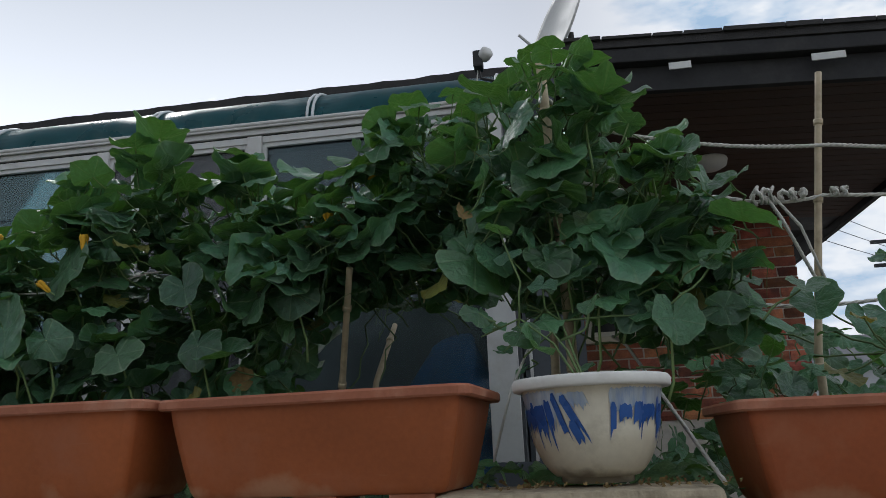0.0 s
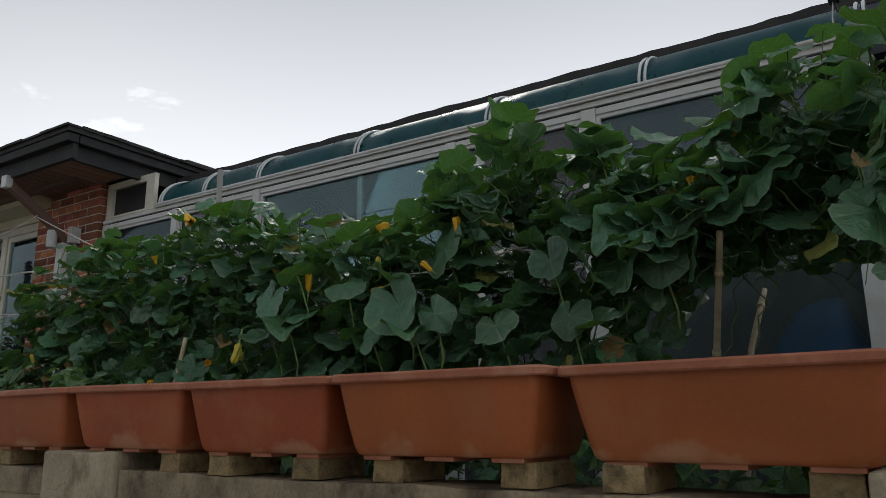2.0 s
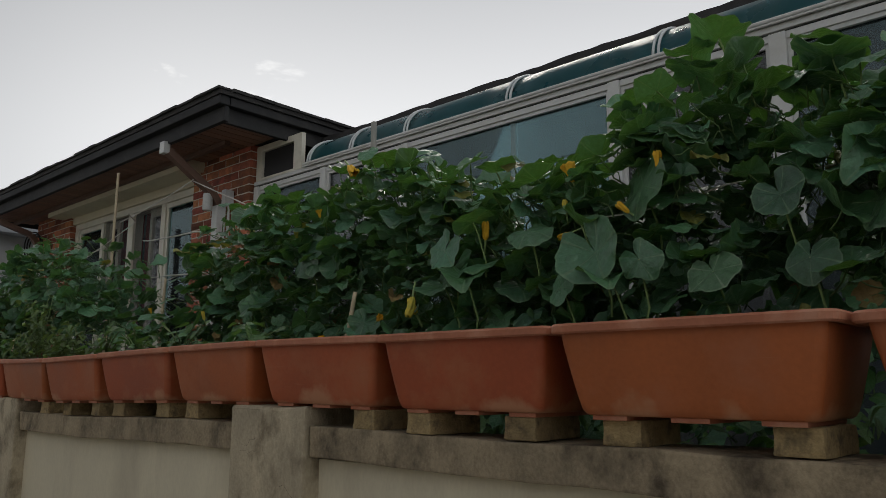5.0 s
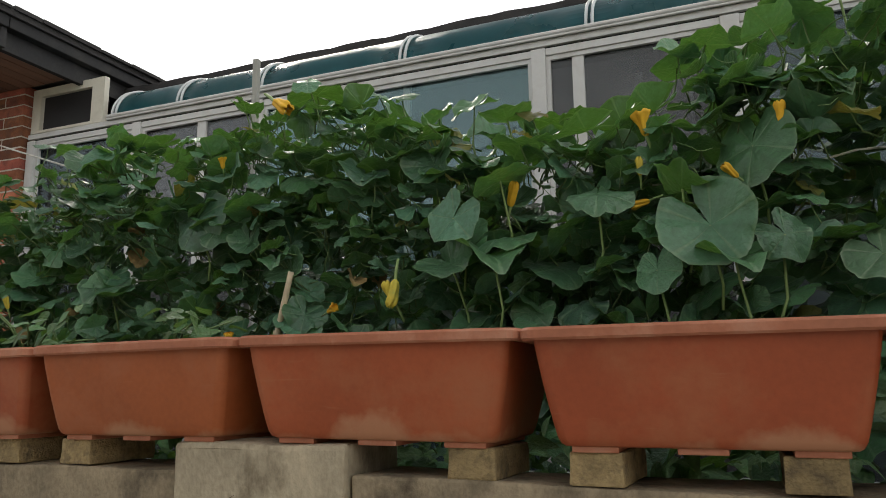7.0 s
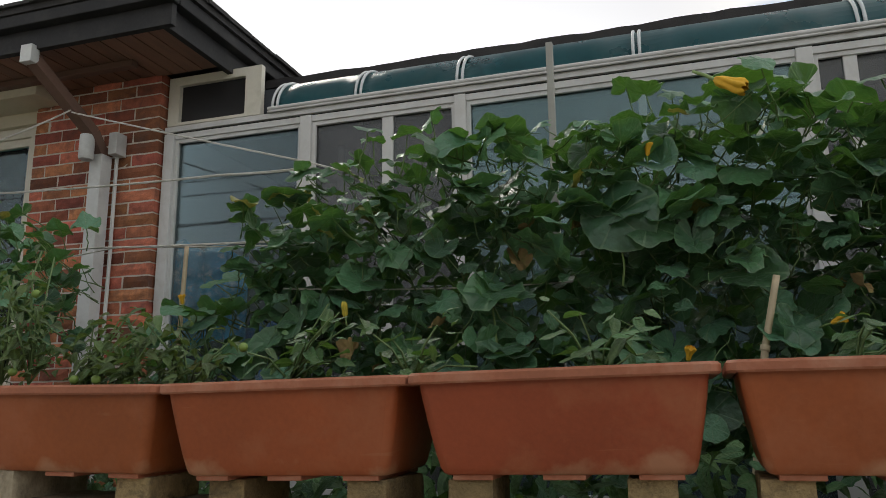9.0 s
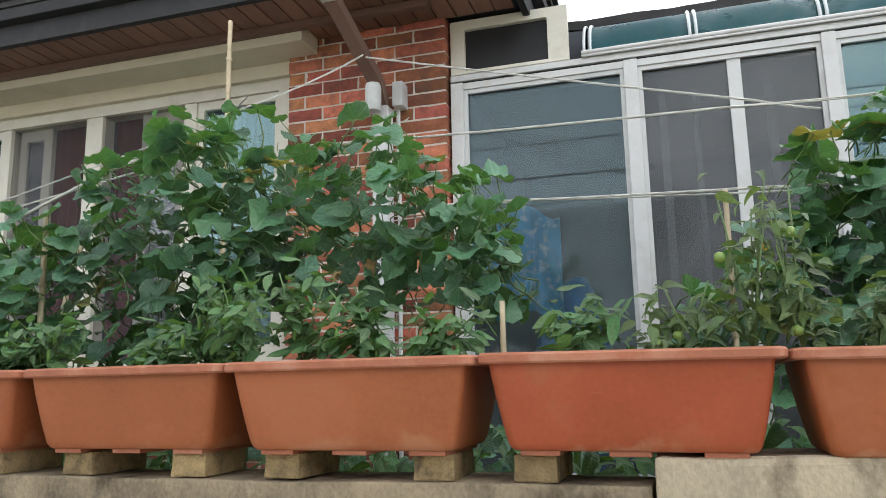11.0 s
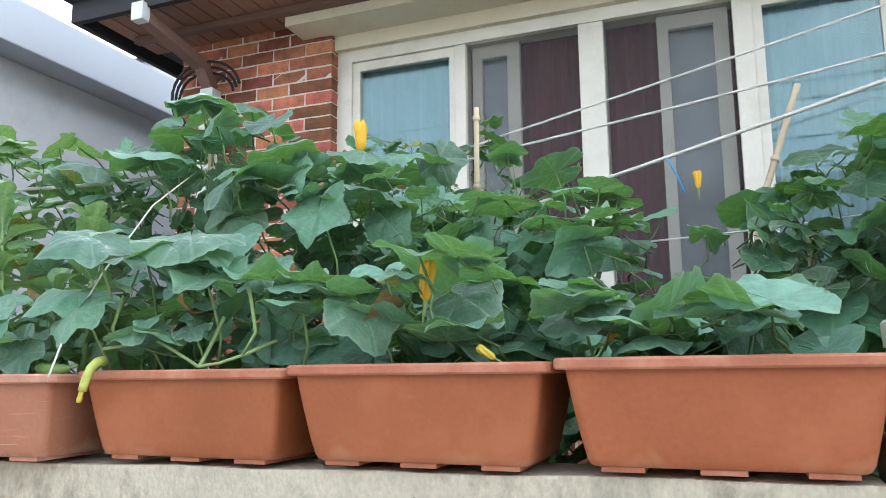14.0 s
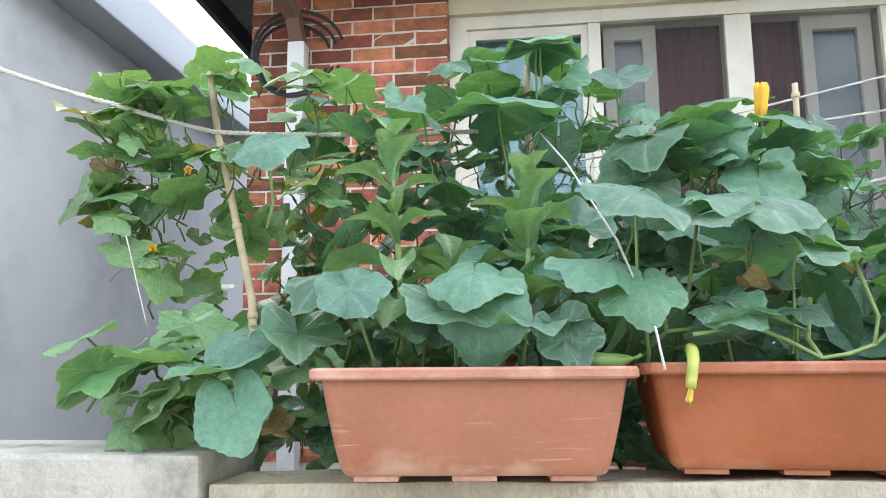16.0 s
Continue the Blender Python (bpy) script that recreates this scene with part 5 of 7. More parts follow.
TOP = [(-11.2, 0.95), (-10.9, 1.2), (-10.4, 1.1), (-10.0, 1.06), (-9.8, 1.08), (-9.5, 1.14), (-9.35, 1.12), (-9.15, 1.0), (-8.9, 0.92), (-8.6, 0.91), (-8.4, 0.88), (-8.25, 0.80), (-8.1, 0.70), (-7.95, 0.56), (-7.85, 0.52), (-7.7, 0.64), (-7.5, 0.80), (-7.35, 0.84), (-7.15, 0.82), (-7.02, 0.95), (-6.85, 1.08), (-6.6, 1.22), (-6.45, 1.26), (-6.1, 1.16), (-5.8, 1.13), (-5.6, 1.02), (-5.45, 0.92), (-5.3, 0.76), (-5.2, 0.40), (-4.75, 0.42), (-4.62, 0.50), (-4.5, 0.78), (-4.4, 0.90), (-4.2, 0.98), (-4.0, 1.05), (-3.7, 1.09), (-3.4, 1.07), (-3.0, 1.08), (-2.7, 1.12), (-2.5, 1.05), (-2.2, 1.01), (-2.0, 0.91), (-1.8, 0.90), (-1.6, 0.95), (-1.4, 1.08), (-1.2, 1.15), (-1.0, 1.13), (-0.8, 1.05), (-0.65, 0.93), (-0.5, 1.0), (-0.3, 1.10), (-0.15, 1.20), (0.0, 1.22), (0.15, 1.27), (0.32, 1.36), (0.42, 1.19), (0.55, 1.04), (0.66, 0.93), (0.76, 0.76)]
LOW = [(-11.3, -0.1), (-7.0, 0.0), (-6.9, 0.2), (-6.45, 0.28), (-6.3, 0.42), (-5.3, 0.38), (-5.1, 0.2), (-4.4, 0.2), (-4.3, 0.0), (-0.9, -0.05), (-0.75, 0.08), (-0.62, 0.3), (-0.5, 0.52), (0.08, 0.54), (0.2, 0.40), (0.8, 0.32)]
LAB = "dense climbing squash vine with dark green leaves behind the planters"
seed = 100
for x0, x1, cnt, sz, deep in ((0.0, 0.72, 190, (0.09, 0.19), (0.45, 1.0)), (-0.75, 0.0, 260, (0.09, 0.19), (0.66, 1.15)), (-1.5, -0.75, 290, (0.09, 0.20), (0.80, 1.22)), (-2.25, -1.5, 300, (0.09, 0.20), (0.78, 1.22)), (-3.0, -2.25, 350, (0.08, 0.17), (0.78, 1.22)), (-3.75, -3.0, 350, (0.08, 0.165), (0.80, 1.25)), (-4.45, -3.75, 260, (0.08, 0.16), (0.85, 1.3))):
    seed += 1
    vine_wall("squash_vine", LAB, x0, x1, TOP, LOW, deep, cnt, sz, seed)
for x0, x1, cnt, back in ((-6.1, -5.3, 205, 1.25), (-6.95, -6.1, 270, 1.1)):
    seed += 1
    vine_wall("squash_vine", "climbing vine with mid green leaves over canes before the brick pier", x0, x1, TOP, LOW, (0.6, back), cnt, (0.08, 0.15), seed, fill=90, proud=8, odd=0.03)
seed += 1
seed += 1
vine_wall("squash_vine", "low straggling vine at the end of the hedge", -4.85, -4.45, [(-4.85, 0.42), (-4.45, 0.72)], [(-4.85, 0.1), (-4.45, 0.05)], (0.8, 1.2), 62, (0.08, 0.14), seed, fill=90, proud=8, climb=1, slope=False)
vine_wall("squash_vine", "low dark vine tangle behind the round pot", 0.28, 1.35, [(0.28, 0.30), (0.8, 0.36), (1.35, 0.28)], [(0.2, -0.4), (1.4, -0.4)], (0.75, 1.5), 120, (0.07, 0.13), seed, fill=160, proud=6, climb=1, slope=False)
seed += 1
vine_wall("squash_vine", "loose climbing vine with dark leaves below the wide window", -7.75, -6.95, TOP, [(-7.75, 0.05), (-6.95, 0.15)], (0.5, 1.0), 165, (0.09, 0.17), seed, fill=120, proud=8)
for x0, x1, cnt in ((-8.7, -7.75, 120), (-9.6, -8.7, 150), (-10.1, -9.6, 80)):
    seed += 1
    vine_wall("squash_vine", "broad squash vine with grey-green leaves before the wide window", x0, x1, TOP, LOW, (0.5, 1.0), cnt, (0.11, 0.21), seed, BIG, fill=130, proud=9, odd=0.012, flat=0.7)
seed += 1
vine_wall("squash_vine", "climbing vine with dark leaves on the ropes close to the window", -9.4, -8.46, [(-9.4, 1.16), (-9.0, 1.10), (-8.7, 1.10), (-8.46, 0.98)], [(-9.4, 0.1), (-8.46, 0.2)], (1.2, 1.6), 130, (0.10, 0.17), seed, fill=70, proud=6, climb=1.5, slope=False)
FRONT_TOP = [(-10, 0.30), (-9.3, 0.36), (-9.0, 0.42), (-8.6, 0.36), (-8.2, 0.34), (-7.6, 0.26)]
FRONT_LOW = [(-10, 0.16), (-7.6, 0.17)]
for x0, x1, cnt in ((-8.1, -7.62, 14), (-8.67, -8.12, 16), (-9.27, -8.7, 16)):
    seed += 1
    vine_wall("squash_plant", "squash plant with large grey-green leaves spreading over a planter rim", x0, x1, FRONT_TOP, FRONT_LOW, (0.05, 0.38), cnt, (0.15, 0.25), seed, BIG, base_z=0.112, fill=30, proud=8, odd=0.02, group="squash plants in planters", climb=0, drop=0.0, threads=8, flat=1.7, slope=False)
seed += 1
vine_wall("cucumber_vine", "yellowing cucumber vine on a leaning cane at the wall's end", -10.66, -9.95, [(-10.66, 0.86), (-10.55, 0.96), (-10.3, 1.0), (-9.95, 0.98)], [(-10.66, 0.55), (-10.5, 0.42), (-10.42, 0.0), (-10.3, -0.06), (-9.95, -0.1)], (0.42, 0.74), 135, (0.11, 0.20), seed, CUKE, fill=60, proud=10, odd=0.12, group="cucumber vines", climb=0, slope=False, threads=14, drop=0.05)
seed += 1
vine_wall("cucumber_vine", "broad cucumber leaves hanging low over the boundary wall's end", -10.40, -10.02, [(-10.55, 0.18), (-10.3, 0.22), (-10.02, 0.34)], [(-10.55, 0.0), (-10.02, 0.02)], (0.08, 0.34), 20, (0.15, 0.22), seed, CUKE, base_z=-0.03, fill=8, proud=4, odd=0.05, group="cucumber vines", climb=0, slope=False, threads=0, drop=0.02)
# low growth in the yard behind the wall, seen through the gaps under the planters
for x0, x1 in ((-10.0, -7.6), (-7.6, -5.0), (-5.0, -2.5), (-2.5, 0.0), (0.0, 2.0)):
    seed += 1
    rnd = random.Random(seed)
    base = Vector(((x0 + x1) / 2, 0.5, YARD_Z))
    w = tagged(thing("yard_weeds", base, "low dark green weeds in the yard behind the wall", "weeds"), kind="stuff")
    rows = [turned((rnd.uniform(x0, x1), rnd.uniform(0.36, 1.3), YARD_Z + 0.03 + rnd.random() * 0.40), (rnd.gauss(0, .5), rnd.gauss(-.5, .4), .7), (rnd.gauss(0, 1), -.5, -.4), rnd.uniform(0.04, 0.09)) for k in range(int(300 * (x1 - x0)))]
    joined_leaves("foliage", w, base, rows[::2], INNER[0])
    rows = [turned((rnd.uniform(x0, x1), rnd.uniform(0.32, 1.1), YARD_Z + 0.04 + rnd.random() * 0.42), (rnd.gauss(0, .6), rnd.gauss(-.4, .5), .8), (rnd.gauss(0, 1), -.5, rnd.gauss(-.2, .5)), rnd.uniform(0.05, 0.10)) for k in range(int(520 * (x1 - x0)))]
    joined_leaves("narrow_foliage", w, base, rows, PEPPER[0])


# ---- flowers, fruit and the smaller plants ----
def flower_mesh(seed, openness):
    rnd = random.Random(seed)
    bm = bmesh.new()
    n = 30
    rows = []
    wide = max(openness, 0.0)
    for z, r in ((0.0, 0.06), (0.08, 0.13), (0.22, 0.165), (0.40, 0.17), (0.58, 0.175 + 0.06 * wide), (0.74, 0.19 + 0.16 * wide), (0.88, 0.185 + 0.30 * wide), (0.97, 0.14 + 0.42 * wide), (1.0, 0.07 + 0.48 * wide)):
        ringv = []
        for k in range(n):
            t = 2 * math.pi * k / n
            fold = 1 + (0.10 + 0.12 * z) * math.cos(5 * t) + 0.16 * noise.noise((math.cos(t) * 2.2, math.sin(t) * 2.2, z * 2.5 + seed * 7))
            ringv.append(bm.verts.new((r * fold * math.cos(t + 0.6 * z), r * fold * math.sin(t + 0.6 * z), z * (1 + 0.05 * math.cos(5 * t + seed)) + 0.02 * rnd.random())))
        rows.append(ringv)
    for u, v in zip(rows, rows[1:]):
        for k in range(n):
            bm.faces.new((u[k], u[(k + 1) % n], v[(k + 1) % n], v[k]))
    return mesh_of(bm, "squash_flower", M["petal_pale" if openness < 0 else "petal"], True)


FLOWERS = [flower_mesh(1, 0.0), flower_mesh(2, 0.15), flower_mesh(3, 0.5), flower_mesh(4, -0.1)]


fs = bmesh.new()
tube(fs, [(0, 0.05, -0.75), (0, 0.04, -0.3), (0, 0, 0.0), (0, 0, 0.07)], 0.05, 6, 1.5)
FLOWER_STALK = mesh_of(fs, "flower_stalk", M["leaf_stalk"], True)


def flower(at, way, size, kind=0):
    """A squash flower on the vine that grows there."""
    x = at[0]
    cand = [v for v in VINES if v[0] <= x <= v[1]] or [min(VINES, key=lambda v: abs((v[0] + v[1]) / 2 - x))]
    v = min(cand, key=lambda c: abs(c[3].y - at[1]) + abs(c[3].z + 0.5 - at[2]) * 0.2)
    if x > -5 and at[1] < 0.6 and v[3].y > 0.7:
        deep = max(at[1] + 0.30, 0.78)
        at = (x, deep, 0.13 + (at[2] - 0.13) * (deep + 1.35) / (at[1] + 1.35))
    ob = new("flower", FLOWERS[kind])
    ob.parent = v[2]
    q = Vector(way).normalized().to_track_quat("Z", "Y").to_matrix().to_4x4()
    q.translation = Vector(at) - v[3]
    ob.matrix_local = q @ Matrix.Scale(size * 0.82, 4)
    tagged(ob, "yellow-orange squash flower")
    st = new("flower_stalk", FLOWER_STALK)
    st.parent = ob


for at, way, size, kind in (((-2.80, 0.80, 1.05), (0.75, -0.3, -0.5), 0.12, 1), ((-1.60, 0.80, 0.76), (-0.2, -0.2, 1), 0.085, 2), ((-1.98, 0.78, 0.60), (0.3, -0.3, 1), 0.085, 0), ((-1.62, 0.42, 0.56), (0, -0.2, 1), 0.06, 3), ((-2.32, 0.74, 0.41), (-0.1, -0.2, -1), 0.10, 3),
                            ((-2.34, 0.36, 0.30), (-0.4, -0.2, 1), 0.09, 3), ((-2.57, 0.36, 0.29), (0.7, -0.3, 0.3), 0.05, 2), ((-1.60, 0.36, 0.49), (-0.9, -0.3, -0.3), 0.06, 1), ((-3.0, 0.5, 0.74), (0.1, -0.4, 1), 0.05, 2), ((-2.93, 0.36, 0.22), (0.2, -0.4, 0.8), 0.05, 2),
                            ((0.50, 0.42, 0.42), (1, -0.2, -0.05), 0.09, 0), ((-0.42, 0.70, 0.73), (0, -0.2, 1), 0.05, 2), ((-1.27, 0.36, 0.62), (0, -0.2, 1), 0.07, 1), ((-0.32, 0.45, 0.78), (0.6, -0.2, 0.4), 0.05, 2), ((-1.38, 0.36, 0.52), (-0.5, -0.3, 0.5), 0.06, 1),
                            ((-8.82, 0.64, 0.80), (0.05, -0.1, 1), 0.115, 0), ((-8.385, 0.10, 0.275), (0.15, -0.15, 1), 0.10, 0), ((-8.01, 0.12, 0.18), (0.3, -0.5, 0.6), 0.04, 2), ((-7.84, 0.55, 0.57), (0, -0.2, 1), 0.05, 1), ((-7.09, 0.55, 0.7), (-0.6, -0.2, 0.5), 0.05, 2),
                            ((-9.174, -0.036, 0.094), (-0.25, -0.1, -1), 0.036, 3), ((-8.22, 0.05, 0.15), (-0.6, -0.4, 0.5), 0.05, 3), ((-10.36, 0.30, 0.42), (0, -1, 0.2), 0.03, 2), ((-10.3, 0.33, 0.62), (0.3, -1, 0.2), 0.03, 2), ((-4.56, 0.42, 0.42), (0, -0.3, 1), 0.04, 2), ((-3.95, 0.42, 0.36), (0, -0.3, 1), 0.06, 3)):
    flower(at, way, size, kind)

# single large leaves that stand out from the mass
VEINED = [leaf_mesh("pale_veined_leaf", M["leaf_veined"], 120, 5, 0.08, cup=0.2, ripple=0.05, droop=0.1, pts=36, fold=-0.15)]
lrnd = random.Random(404)
# x, y, z of the stalk's end, width, and the way it faces: up, tilted forward, facing the alley, or held up so that its underside shows
FACING = {"u": ((0.0, -0.28, 1.0), (0.4, -1.0, -0.2)), "t": ((0.0, -0.62, 0.85), (0.3, -0.9, -0.5)), "f": ((0.0, -0.95, 0.35), (0.2, -0.3, -1.0)), "b": ((0.0, 0.12, 1.0), (0.5, -1.0, 0.0))}
RIM_LEAVES = (
    (-8.94, 0.08, 0.35, 0.23, "u"), (-8.70, 0.10, 0.33, 0.17, "u"), (-8.53, 0.09, 0.26, 0.19, "t"), (-8.53, 0.20, 0.35, 0.16, "u"),
    (-8.31, 0.12, 0.28, 0.19, "t"), (-8.07, 0.14, 0.25, 0.21, "u"), (-9.09, 0.03, 0.24, 0.15, "u"), (-8.95, 0.05, 0.23, 0.10, "u"),
    (-9.24, 0.02, 0.46, 0.23, "u"), (-8.33, 0.20, 0.20, 0.26, "b"), (-9.60, 0.03, 0.25, 0.21, "t"),
    (-8.51, 0.10, 0.24, 0.06, "u"), (-9.54, 0.00, 0.24, 0.20, "f"), (-9.24, 0.00, 0.28, 0.17, "t"), (-9.39, -0.02, 0.18, 0.14, "f"),
    (-9.80, 0.00, 0.28, 0.16, "t"), (-10.01, -0.02, 0.05, 0.17, "f"), (-10.04, 0.10, 0.19, 0.18, "u"), (-9.02, 0.10, 0.45, 0.26, "u"),
)
WINDOW_LEAVES = (
    (-9.15, 0.45, 0.70, 0.23, "t"), (-8.97, 0.50, 0.71, 0.17, "f"), (-9.07, 0.35, 0.50, 0.21, "t"), (-9.18, 0.50, 0.61, 0.23, "f"),
    (-8.71, 0.60, 0.57, 0.16, "f"), (-8.78, 0.60, 0.78, 0.22, "b"), (-9.41, 0.62, 1.03, 0.23, "b"), (-9.19, 0.70, 0.96, 0.19, "t"),
    (-9.04, 0.55, 0.78, 0.27, "b"), (-9.53, 0.55, 0.83, 0.35, "b"), (-9.73, 0.50, 0.81, 0.23, "b"), (-8.44, 0.60, 0.49, 0.16, "f"), (-8.62, 0.80, 0.80, 0.17, "f"), (-8.53, 0.82, 0.64, 0.16, "t"), (-8.66, 0.78, 0.66, 0.15, "f"),
    (-8.88, 0.50, 0.59, 0.22, "f"), (-10.07, 0.25, 0.67, 0.19, "t"), (-9.42, 0.62, 1.04, 0.24, "b"),
)
HEDGE_LEAVES = (
    (-2.01, 0.70, 0.45, 0.20, "u"), (-2.14, 0.72, 0.44, 0.18, "t"), (-1.99, 0.72, 0.66, 0.17, "b"), (-2.13, 0.72, 0.57, 0.17, "f"),
    (-2.22, 0.80, 0.76, 0.18, "f"), (-1.72, 0.70, 0.59, 0.18, "u"), (-1.45, 0.68, 0.48, 0.24, "f"), (-1.51, 0.70, 0.58, 0.17, "b"),
    (-1.58, 0.68, 0.38, 0.13, "f"), (-1.40, 0.68, 0.39, 0.19, "u"), (-1.29, 0.66, 0.44, 0.14, "f"), (-3.10, 0.80, 0.67, 0.24, "f"),
    (-3.48, 0.80, 0.46, 0.21, "u"), (-1.34, 0.80, 0.70, 0.23, "f"), (-2.02, 0.90, 0.90, 0.17, "b"), (-2.73, 0.95, 1.11, 0.22, "b"),
    (-1.10, 0.90, 1.17, 0.20, "b"),
)
POT_LEAVES = (
    (0.08, 0.50, 0.68, 0.17, "f"), (0.23, 0.50, 0.75, 0.20, "f"), (-0.53, 0.70, 0.54, 0.16, "f"), (-0.90, 0.75, 0.59, 0.16, "f"),
    (-0.82, 0.70, 0.40, 0.15, "f"), (0.41, 0.45, 0.51, 0.21, "t"), (0.27, 0.45, 0.50, 0.14, "t"), (0.34, 0.42, 0.41, 0.13, "u"),
    (0.50, 0.40, 0.35, 0.13, "f"), (0.50, 0.50, 0.80, 0.19, "b"), (0.44, 0.55, 0.96, 0.19, "b"), (-0.19, 0.80, 1.14, 0.14, "b"),
    (-0.36, 0.75, 0.91, 0.19, "b"), (0.04, 0.70, 1.07, 0.15, "b"), (0.35, 0.50, 0.90, 0.15, "b"), (-0.76, 0.85, 0.98, 0.21, "b"),
)


def single_leaf(kinds, at, nrm, tip, size):
    """A leaf that stands out from the mass, on a stalk of its own."""
    cand = [v for v in VINES if v[0] - 0.05 <= at[0] <= v[1] + 0.05] or VINES[-1:]
    v = min(cand, key=lambda c: abs(c[3].y - at[1]))
    put_leaf(kinds, lrnd, v[2], v[3], at, nrm, size, tip)
    b = bmesh.new()
    foot = Vector(at) + Vector((lrnd.uniform(-0.03, 0.03), 0.07, -0.2))
    if at[1] < 0.22 and at[0] < -7:
        foot.y, foot.z = max(foot.y, 0.12), max(foot.z, 0.10)
    tube(b, [foot, foot.lerp(Vector(at), 0.4) + Vector((0.01, 0.02, -0.02)), foot.lerp(Vector(at), 0.8) + Vector((0, 0.015, 0)), Vector(at)], 0.004, 5, 0.8)
    b.transform(Matrix.Translation(-v[3]))
    part("leaf_stalk", b, M["leaf_stalk"], v[2], "", True)


single_leaf(VEINED, (-1.09, 0.72, 0.39), (-0.1, -0.75, 0.65), (0.5, -0.6, -0.5), 0.17)
for kinds, table in ((BIG, RIM_LEAVES), (BIG, WINDOW_LEAVES), (SQUASH, HEDGE_LEAVES), (SQUASH, POT_LEAVES)):
    for x, y, z, size, way in table:
        nrm, tip = FACING[way]
        single_leaf(kinds, (x, y, z), Vector(nrm) + Vector((lrnd.gauss(0, 0.28), lrnd.gauss(0, 0.15), 0)), Vector(tip) + Vector((lrnd.gauss(0, 0.5), 0, 0)), size)

sq = bmesh.new()
bmesh.ops.create_uvsphere(sq, u_segments=16, v_segments=14, radius=1.0, matrix=Matrix.Rotation(radians(90), 4, "Y"))
for v in sq.verts:
    u = v.co.x
    v.co = Vector((0.05 * u, (0.0165 - 0.003 * u) * v.co.y, (0.0165 - 0.003 * u) * v.co.z + 0.006 * u * u))
tube(sq, [(0.048, 0, 0.006), (0.058, 0, 0.008), (0.066, 0.002, 0.013)], 0.0035, 6, 1.2)
squash = thing("green_squash", (-9.315, 0.008, 0.1385), "small pale green squash lying on a planter rim", "squash")
part("fruit", sq, M["fruit"], squash, "", True)
squash.rotation_euler = (0, 0, radians(8))
vine_s = min((v for v in VINES if v[0] <= -9.17 <= v[1]), key=lambda c: abs(c[3].y))


def on_vine(name, pts, r, mat, label, taper=1.0):
    """A stalk or fruit that grows on the vine over the last planters."""
    b = bmesh.new()
    tube(b, [Vector(p) - vine_s[3] for p in pts], r, 9, taper)
    part(name, b, mat, vine_s[2], label, True)


on_vine("young_fruit", [(-9.162, 0.012, 0.160), (-9.163, -0.008, 0.156), (-9.165, -0.024, 0.142), (-9.169, -0.031, 0.122), (-9.173, -0.034, 0.103), (-9.175, -0.036, 0.090)], 0.012, M["young_fruit"], "pale yellow-green young squash hanging over the rim", 0.8)
for run, r in ((((-9.23, 0.14, 0.15), (-9.192, 0.08, 0.196), (-9.12, 0.06, 0.204), (-9.051, 0.05, 0.207), (-8.985, 0.045, 0.178), (-8.922, 0.05, 0.142), (-8.87, 0.055, 0.150), (-8.819, 0.07, 0.167), (-8.763, 0.12, 0.201)), 0.0042), (((-9.158, 0.0, 0.186), (-9.10, 0.03, 0.196), (-9.051, 0.05, 0.207), (-9.07, 0.09, 0.225), (-9.105, 0.12, 0.24)), 0.004), (((-8.922, 0.05, 0.142), (-8.93, 0.09, 0.18), (-8.91, 0.12, 0.26)), 0.005), (((-8.819, 0.07, 0.167), (-8.80, 0.09, 0.22), (-8.83, 0.1, 0.33)), 0.0045), (((-9.192, 0.08, 0.196), (-9.20, 0.07, 0.24), (-9.19, 0.09, 0.32)), 0.0045)):
    on_vine("runner", run, r, M["leaf_stalk"], "thick pale green hairy runner")


def bushy_plant(name, label, category, group, x, y, z, height, spread, count, leaf_len, seed, meshes, fruit=None):
    """A small upright plant: forked stalks with many narrow leaves."""
    rnd = random.Random(seed)
    base = Vector((x, y, z))
    w = thing(name, base, label, category, group)
    st = Stems()
    tips = []
    trunk = [Vector((x, y, z)), Vector((x + rnd.uniform(-.02, .02), y, z + height * 0.14))]
    st.run(trunk, 0.005, 5)
    for k in range(8):
        a = trunk[1]
        e = Vector((x + rnd.uniform(-1, 1) * spread, y + rnd.uniform(-1, 1) * spread * 0.7, z + height * (0.3 + 0.7 * (k + 1) / 8)))
        mid = (a + e) / 2 + Vector((0, 0, 0.02))
        st.run([a, mid, e], 0.003, 4)
        tips += [a.lerp(mid, 0.5), mid, mid.lerp(e, 0.5), e]
    rows = [[] for _ in meshes]
    for k in range(count):
        p = rnd.choice(tips) + Vector((rnd.gauss(0, 0.02), rnd.gauss(0, 0.02), rnd.gauss(0, 0.02)))
        rows[k % len(meshes)].append(turned(p, (rnd.gauss(0, .5), rnd.gauss(-.3, .5), 1), (rnd.gauss(0, 1), rnd.gauss(-.3, .8), rnd.gauss(-.35, .4)), leaf_len * rnd.uniform(0.55, 1.15)))
    for r, me in zip(rows, meshes):
        if r:
            joined_leaves("foliage", w, base, r, me)
    st.bm.transform(Matrix.Translation(-base))
    part("stalk", st.bm, M["stem"], w, "", True)
    for k in range(fruit[1] if fruit else 0):
        p = rnd.choice(tips) + Vector((rnd.gauss(0, 0.02), -0.03, -0.03)) - base
        b = bmesh.new()
        bmesh.ops.create_icosphere(b, subdivisions=2, radius=fruit[2], matrix=Matrix.Translation(p) @ Matrix.Diagonal((1, 1, fruit[3], 1)))
        part(fruit[0], b, fruit[4], w, "", True)
    return w


